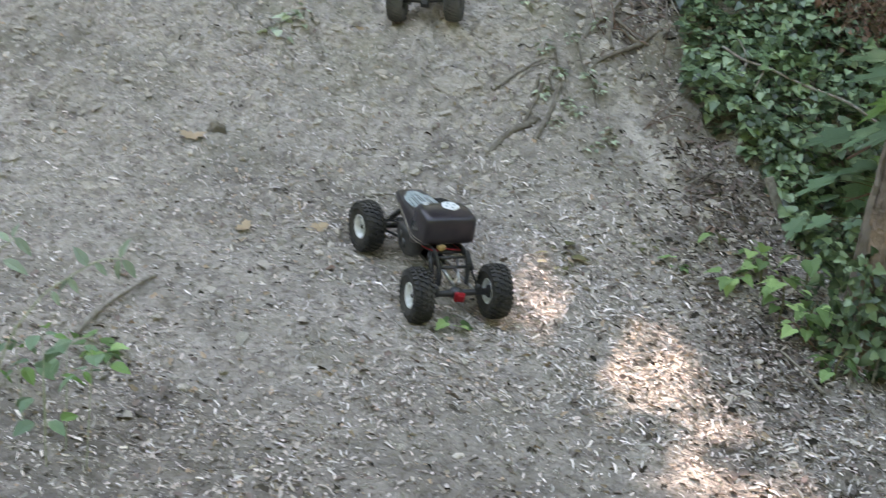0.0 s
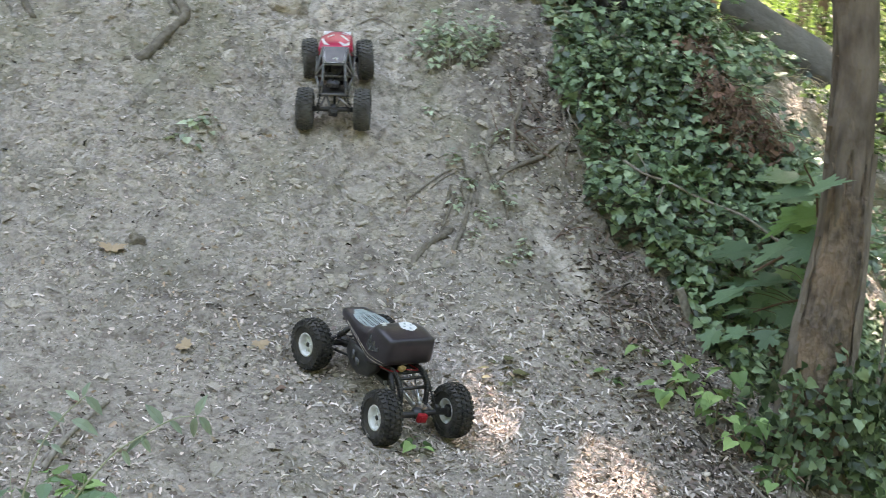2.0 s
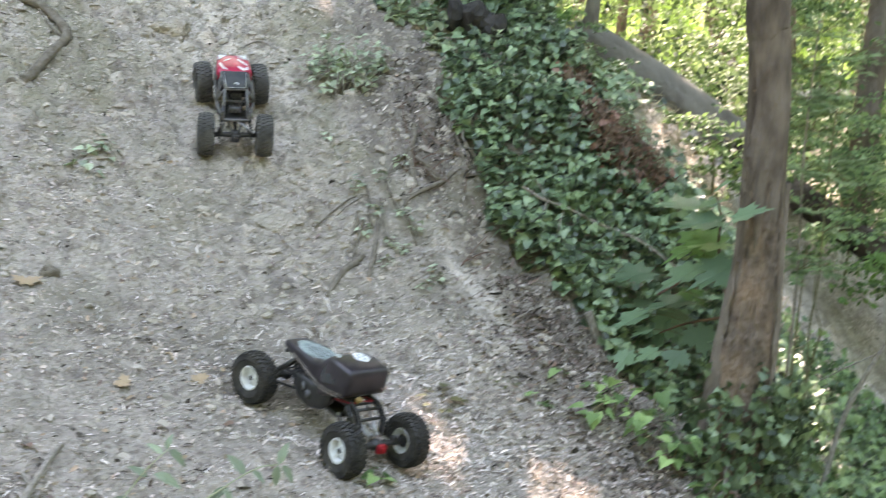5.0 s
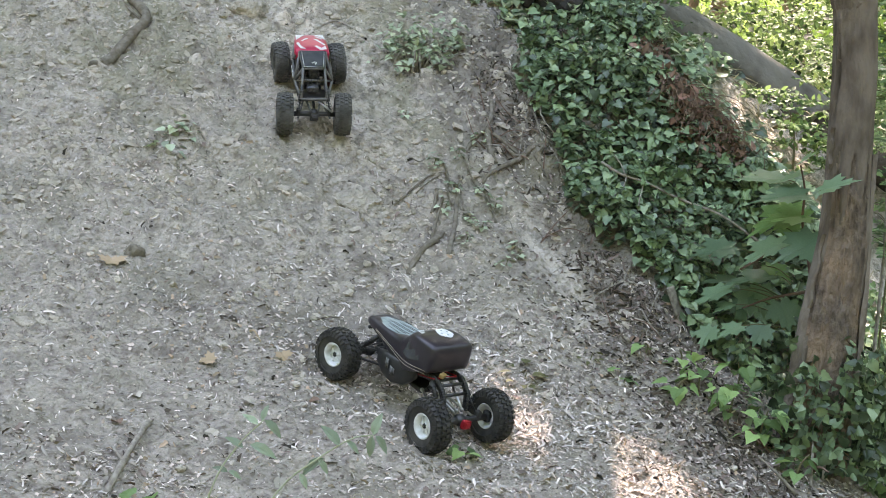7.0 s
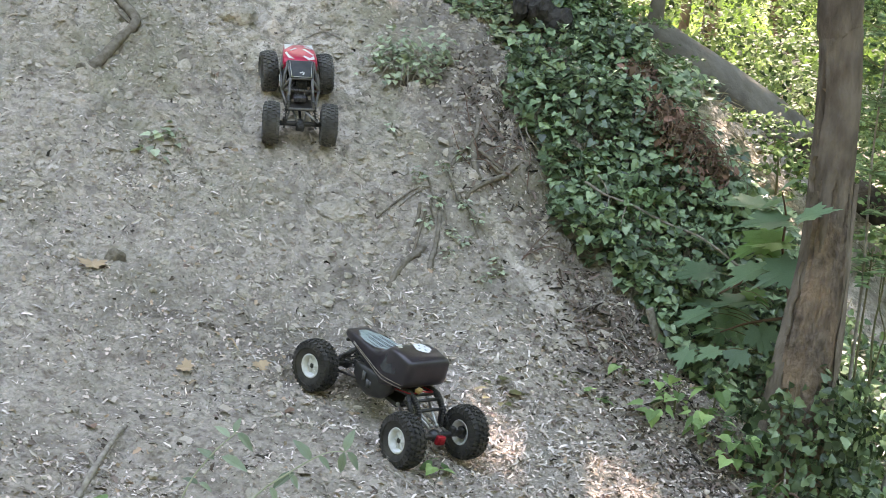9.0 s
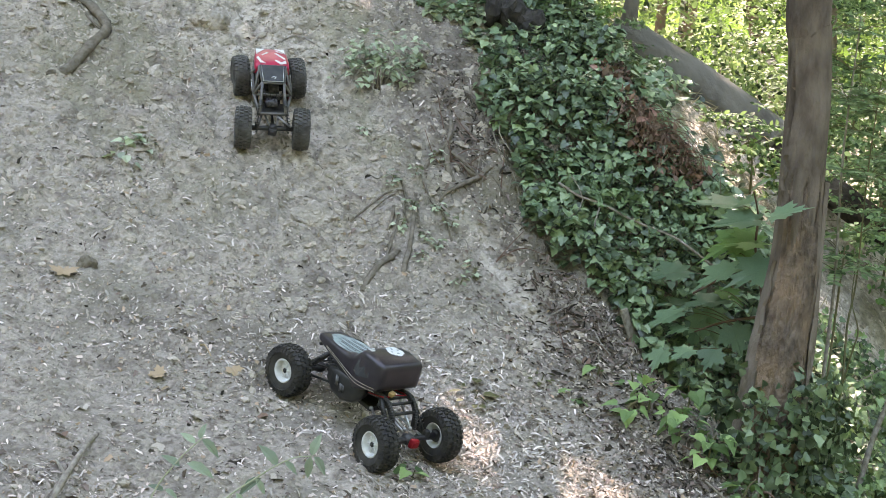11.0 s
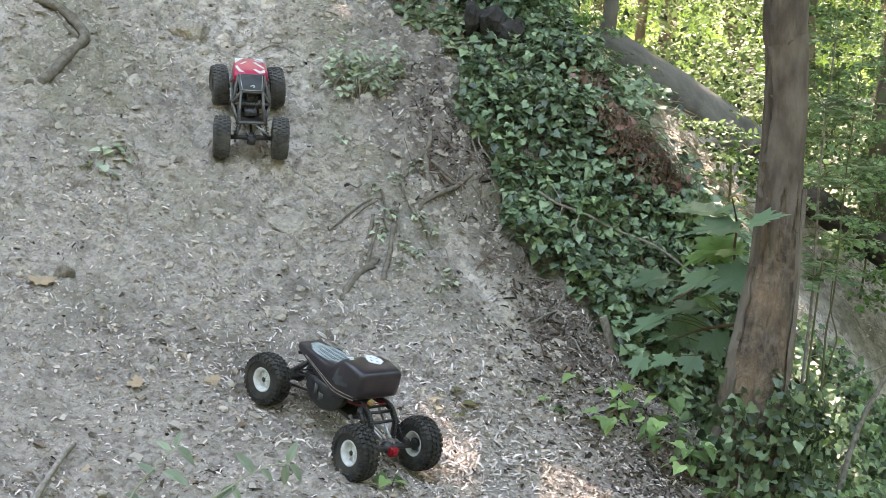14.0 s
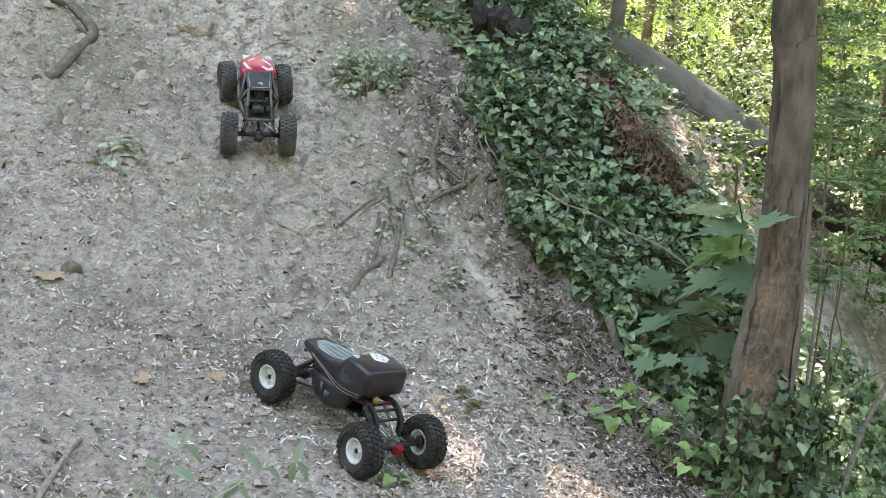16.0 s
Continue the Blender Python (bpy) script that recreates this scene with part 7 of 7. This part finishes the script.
# pale oval print with dark ribs on the bonnet
bm = bmesh.new()
rows = []
for t in range(13):
    y = 0.026 + 0.122 * t / 12
    half = 0.041 * math.sin(math.pi * (t + 0.9) / 13.8) ** 0.5 * (1 - 1.8 * (y - 0.03))
    rows.append([bm.verts.new((u * half, y, bonnet_top(y) + 0.0008 - 0.0012 * abs(u) ** 3)) for u in (-1, -0.5, 0, 0.5, 1)])
for a, b in zip(rows, rows[1:]):
    for i in range(4):
        bm.faces.new((a[i], a[i + 1], b[i + 1], b[i]))
bonnet_print = part("bonnet_print", bm, M_TEAL, body, "pale teal oval print on the bonnet")
for k in range(11):
    u = (k - 5) / 5.6
    pts = []
    for t in range(8):
        y = 0.036 + 0.020 * abs(u) + (0.086 - 0.045 * abs(u)) * t / 7
        pts.append((u * (0.034 - 0.07 * (y - 0.03)), y, bonnet_top(y) + 0.0008 - 0.0012 * abs(u) ** 3))
    bm = bmesh.new()
    tube(bm, pts, 0.0008, 6)
    part("rib", bm, M_RIBPRINT if k % 3 == 1 else M_BODY, bonnet_print, "thin rib of the print")
# bumper bar under the nose
between("front_bumper", BC, (-0.024, 0.166, 0.128), (0.024, 0.166, 0.128), 0.0045, M_BLACK)
for s in (-1, 1):
    # rails arching from the chassis down to the rear axle
    bm = bmesh.new()
    line = smooth_line([(s * 0.030, 0.11, 0.095), (s * 0.032, 0.0, 0.105), (s * 0.035, -0.070, 0.124), (s * 0.036, -0.108, 0.126), (s * 0.035, -0.134, 0.108), (s * 0.034, -0.143, 0.080), (s * 0.034, -0.144, 0.068)], 6)
    for p, q in zip(line, line[1:]):
        d = q - p
        box(bm, (0.005, d.length * 1.2, 0.015), Matrix.Translation((p + q) / 2) @ d.to_track_quat("Y", "Z").to_matrix().to_4x4())
    part("chassis_rail", bm, M_BLACK, BC)
    damper(BC, (s * 0.044, -0.100, 0.126), (s * 0.052, -0.160, 0.070), M_BLACK)
    damper(BC, (s * 0.034, 0.115, 0.130), (s * 0.056, 0.160, 0.070), M_BLACK)
    between("suspension_link", BC, (s * 0.022, -0.055, 0.078), (s * 0.052, -0.160, 0.056), 0.0030, M_SILVER, balls=0.005)
    between("suspension_link", BC, (s * 0.030, -0.085, 0.110), (s * 0.008, -0.160, 0.080), 0.0030, M_SILVER, balls=0.005)
    between("suspension_link", BC, (s * 0.018, 0.03, 0.078), (s * 0.050, 0.160, 0.056), 0.0030, M_BLACK, balls=0.005)
    between("suspension_link", BC, (s * 0.020, 0.06, 0.105), (s * 0.030, 0.165, 0.078), 0.0026, M_BLACK, balls=0.0045)
between("steering_rod", BC, (-0.078, 0.190, 0.066), (0.078, 0.190, 0.066), 0.0024, M_BLACK, balls=0.004)
for y, z in ((-0.098, 0.124), (-0.118, 0.121), (-0.136, 0.106)):
    between("cross_bar", BC, (-0.035, y, z), (0.035, y, z), 0.0036, M_BLACK)
bm = bmesh.new()
box(bm, (0.05, 0.13, 0.012), pose(0, 0.01, 0.074), 0.003)
box(bm, (0.034, 0.06, 0.03), pose(0, 0.03, 0.094), 0.004)
part("skid_plate", bm, M_BLACK, BC)
between("drive_shaft", BC, (0, -0.05, 0.082), (0.003, -0.150, 0.065), 0.0042, M_SILVER)
between("drive_shaft", BC, (0, 0.07, 0.082), (0.003, 0.150, 0.065), 0.0042, M_SILVER)
bm = bmesh.new()
box(bm, (0.018, 0.012, 0.009), pose(-0.020, -0.104, 0.139, 10, 0, 25), 0.0015)
part("battery_plug", bm, M_WIRE, BC, "yellow battery connector")
for k, x in enumerate((-0.045, -0.03, 0.03)):
    bm = bmesh.new()
    tube(bm, smooth_line([(x, -0.055, 0.120), (x * 0.9, -0.096, 0.130), (x * 0.6, -0.104, 0.132), (-0.018, -0.104, 0.137)], 5), 0.0014, 6)
    part("wire", bm, M_REDM, BC, "red wire")

# red crawler
WB = 0.137
RC = tagged(empty("red_rc_crawler", car_pose(-0.025, 3.566, -6, wb=2 * WB, track=0.167, pitch=-2.5, roll=-3.5)), "red and black tube-framed radio-controlled crawler with dusty tyres, on the slope", "toy truck")
for x, y, st, sp in ((-0.0835, -WB, -2, 5), (0.0835, -WB, -2, 23), (-0.0835, WB, 7, 50), (0.0835, WB, 7, 77)):
    wheel(RC, x, y, R, M_DUSTY, M_BLACK, st, sp)
axle(RC, -WB, R, 0.167)
axle(RC, WB, R, 0.167, side=1)
A, B, C, D = (0.037, -0.126, 0.104), (0.031, -0.060, 0.166), (0.037, 0.012, 0.177), (0.040, 0.152, 0.134)
E, F_, G, H, I = (0.054, -0.060, 0.125), (0.054, 0.050, 0.130), (0.040, -0.060, 0.070), (0.040, 0.070, 0.070), (0.050, 0.016, 0.158)


def mir(p, s):
    return (p[0] * s, p[1], p[2])


for s in (-1, 1):
    for a, b in ((A, B), (B, C), (C, I), (I, D), (A, E), (E, F_), (F_, D), (G, H), (E, B), (E, C), (F_, I), (A, G), (E, G), (F_, H), (H, D)):
        between("cage_tube", RC, mir(a, s), mir(b, s), 0.0039, M_CAGE)
    bm = bmesh.new()
    plate(bm, [mir(p, s * 1.05) for p in (E, F_, H, G)], 0.0015 * s)
    panel = part("side_panel", bm, M_REDDARK, RC, "dark red side panel with worn pale marking", smooth=False)
    for u0, du, dv in ((0, 0.008, 0.016), (0.011, 0.005, 0.012), (0.019, 0.008, 0.012), (0.030, 0.006, 0.015), (0.040, 0.012, 0.012)):
        bm = bmesh.new()
        bars(bm, (s * 0.0510, -0.02 if s > 0 else 0.045, 0.094), (0, s, 0), (s * 0.25, 0, 1), [(u0, 0, du, dv)], 0.0035)
        part("panel_marking", bm, M_WHITE, panel, "pale bar of worn lettering")
    damper(RC, (s * 0.034, -0.098, 0.132), (s * 0.046, -0.150, 0.068), M_CAGE)
    damper(RC, (s * 0.034, 0.115, 0.130), (s * 0.048, 0.150, 0.068), M_CAGE)
    for a, b in (((s * 0.020, -0.04, 0.066), (s * 0.046, -0.150, 0.055)), ((s * 0.030, -0.06, 0.085), (s * 0.010, -0.150, 0.080)), ((s * 0.020, 0.06, 0.066), (s * 0.046, 0.150, 0.055))):
        between("suspension_link", RC, a, b, 0.003, M_CAGE)
    # inner black panel behind the tubes
    bm = bmesh.new()
    plate(bm, [mir(p, s * 0.90) for p in (E, F_, I, C)], 0.001 * s)
    part("inner_panel", bm, M_BLACK, RC, smooth=False)
for p in (A, B, C, D, E):
    between("cage_tube", RC, mir(p, -1), p, 0.0039, M_CAGE)
# bonnet: crowned sheet with turned-down sides
bm = bmesh.new()
loft(bm, [(0.010, 0.046, 0.150, 0.176, 0.30), (0.014, 0.0505, 0.146, 0.1795, 0.26), (0.05, 0.0510, 0.140, 0.1740, 0.26), (0.10, 0.0480, 0.134, 0.1630, 0.26), (0.145, 0.0445, 0.126, 0.1500, 0.27), (0.160, 0.0425, 0.122, 0.1440, 0.3), (0.165, 0.0380, 0.122, 0.1380, 0.4)], 32)
hood = part("bonnet", bm, M_REDP, RC, "glossy red bonnet with white flashes")


def hood_top(y):
    return float(np.interp(y, [0.014, 0.05, 0.10, 0.145, 0.16], [0.1795, 0.1740, 0.1630, 0.1500, 0.1440]))


# white flash print, with sky glare painted in at the rear right
for pts in (((-0.041, 0.160), (-0.014, 0.160), (-0.020, 0.146), (-0.034, 0.120), (-0.043, 0.104)), ((0.041, 0.160), (0.014, 0.160), (0.022, 0.144), (0.036, 0.124), (0.043, 0.110)), ((-0.044, 0.070), (-0.034, 0.030), (-0.018, 0.026), (-0.030, 0.046), (-0.038, 0.080)),
            ((0.010, 0.110), (0.036, 0.060), (0.041, 0.064), (0.018, 0.114)), ((-0.012, 0.120), (-0.028, 0.095), (-0.026, 0.090), (-0.006, 0.116)), ((0.008, 0.048), (0.024, 0.020), (0.042, 0.030), (0.040, 0.052), (0.028, 0.036), (0.013, 0.054)), ((0.014, 0.135), (0.034, 0.112), (0.036, 0.117), (0.018, 0.139))):
    bm = bmesh.new()
    vs = [bm.verts.new((x, y, hood_top(y) + 0.0012)) for x, y in pts]
    f = bm.faces.new(vs)
    r = bmesh.ops.extrude_face_region(bm, geom=[f])
    bmesh.ops.translate(bm, verts=[v for v in r["geom"] if isinstance(v, bmesh.types.BMVert)], vec=(0, 0, -0.004))
    bmesh.ops.recalc_face_normals(bm, faces=bm.faces)
    part("bonnet_flash", bm, M_WHITE, hood, "white flash, print and painted glare", smooth=False)
bm = bmesh.new()
plate(bm, [(-0.032, -0.062, 0.1690), (0.032, -0.062, 0.1690), (0.038, 0.010, 0.1805), (-0.038, 0.010, 0.1805)], 0.0018)
roof = part("roof_panel", bm, M_GLASS, RC, "smoked grey roof panel", smooth=False)
for x0, y0, z0, u, v, du, dv in ((-0.029, -0.058, 0.1715, (1, 0, 0), (-0.07, 0.98, 0.157), 0.002, 0.064), (0.027, -0.058, 0.1715, (1, 0, 0), (0.07, 0.98, 0.157), 0.002, 0.064), (-0.030, -0.061, 0.1710, (1, 0, 0), (0, 0.98, 0.157), 0.060, 0.002),
                                 (-0.004, -0.045, 0.1735, (1, 0.6, 0.1), (-0.6, 1, 0.157), 0.011, 0.003), (0.006, -0.050, 0.1728, (0.4, 1, 0.157), (-1, 0.4, 0.06), 0.010, 0.003)):
    bm = bmesh.new()
    bars(bm, (x0, y0, z0), u, v, [(0, 0, du, dv)], 0.0012)
    part("roof_marking", bm, M_SILVER if dv > 0.02 or du > 0.02 else M_WHITE, roof, "pale edge print")
bm = bmesh.new()
box(bm, (0.056, 0.13, 0.012), pose(0, 0.01, 0.066), 0.002)
part("skid_plate", bm, M_BLACK, RC)
for nm, size, at_, mt in (("bulkhead", (0.074, 0.003, 0.075), (0, 0.006, 0.138), M_BLACK), ("motor", (0.036, 0.05, 0.036), (0.0, 0.045, 0.100), M_BLACK), ("speed_controller", (0.030, 0.026, 0.018), (0.004, -0.030, 0.128), M_ELEC),
                          ("rear_shelf", (0.070, 0.074, 0.004), (0, -0.086, 0.092), M_BLACK), ("receiver_box", (0.034, 0.026, 0.016), (-0.002, -0.080, 0.112), M_ELEC), ("battery", (0.038, 0.07, 0.026), (0, 0.09, 0.105), M_BLACK),
                          ("servo", (0.02, 0.02, 0.02), (-0.02, -0.045, 0.115), M_BLACK), ("servo", (0.016, 0.012, 0.014), (0.022, -0.05, 0.112), M_ELEC)):
    bm = bmesh.new()
    box(bm, size, pose(*at_, -8), 0.002)
    part(nm, bm, mt, RC)
between("drive_shaft", RC, (0, -0.05, 0.072), (0.002, -0.135, 0.064), 0.004, M_BLACK)
between("sway_bar", RC, (0.012, -0.128, 0.098), (0.052, -0.150, 0.076), 0.0028, M_SILVER)
for x in (-0.018, -0.006, 0.010, 0.022):
    bm = bmesh.new()
    tube(bm, smooth_line([(x, -0.04, 0.140), (x * 1.3, -0.062, 0.138), (x * 0.6, -0.080, 0.122)], 5), 0.0014, 6)
    part("wire", bm, M_BLACK, RC)
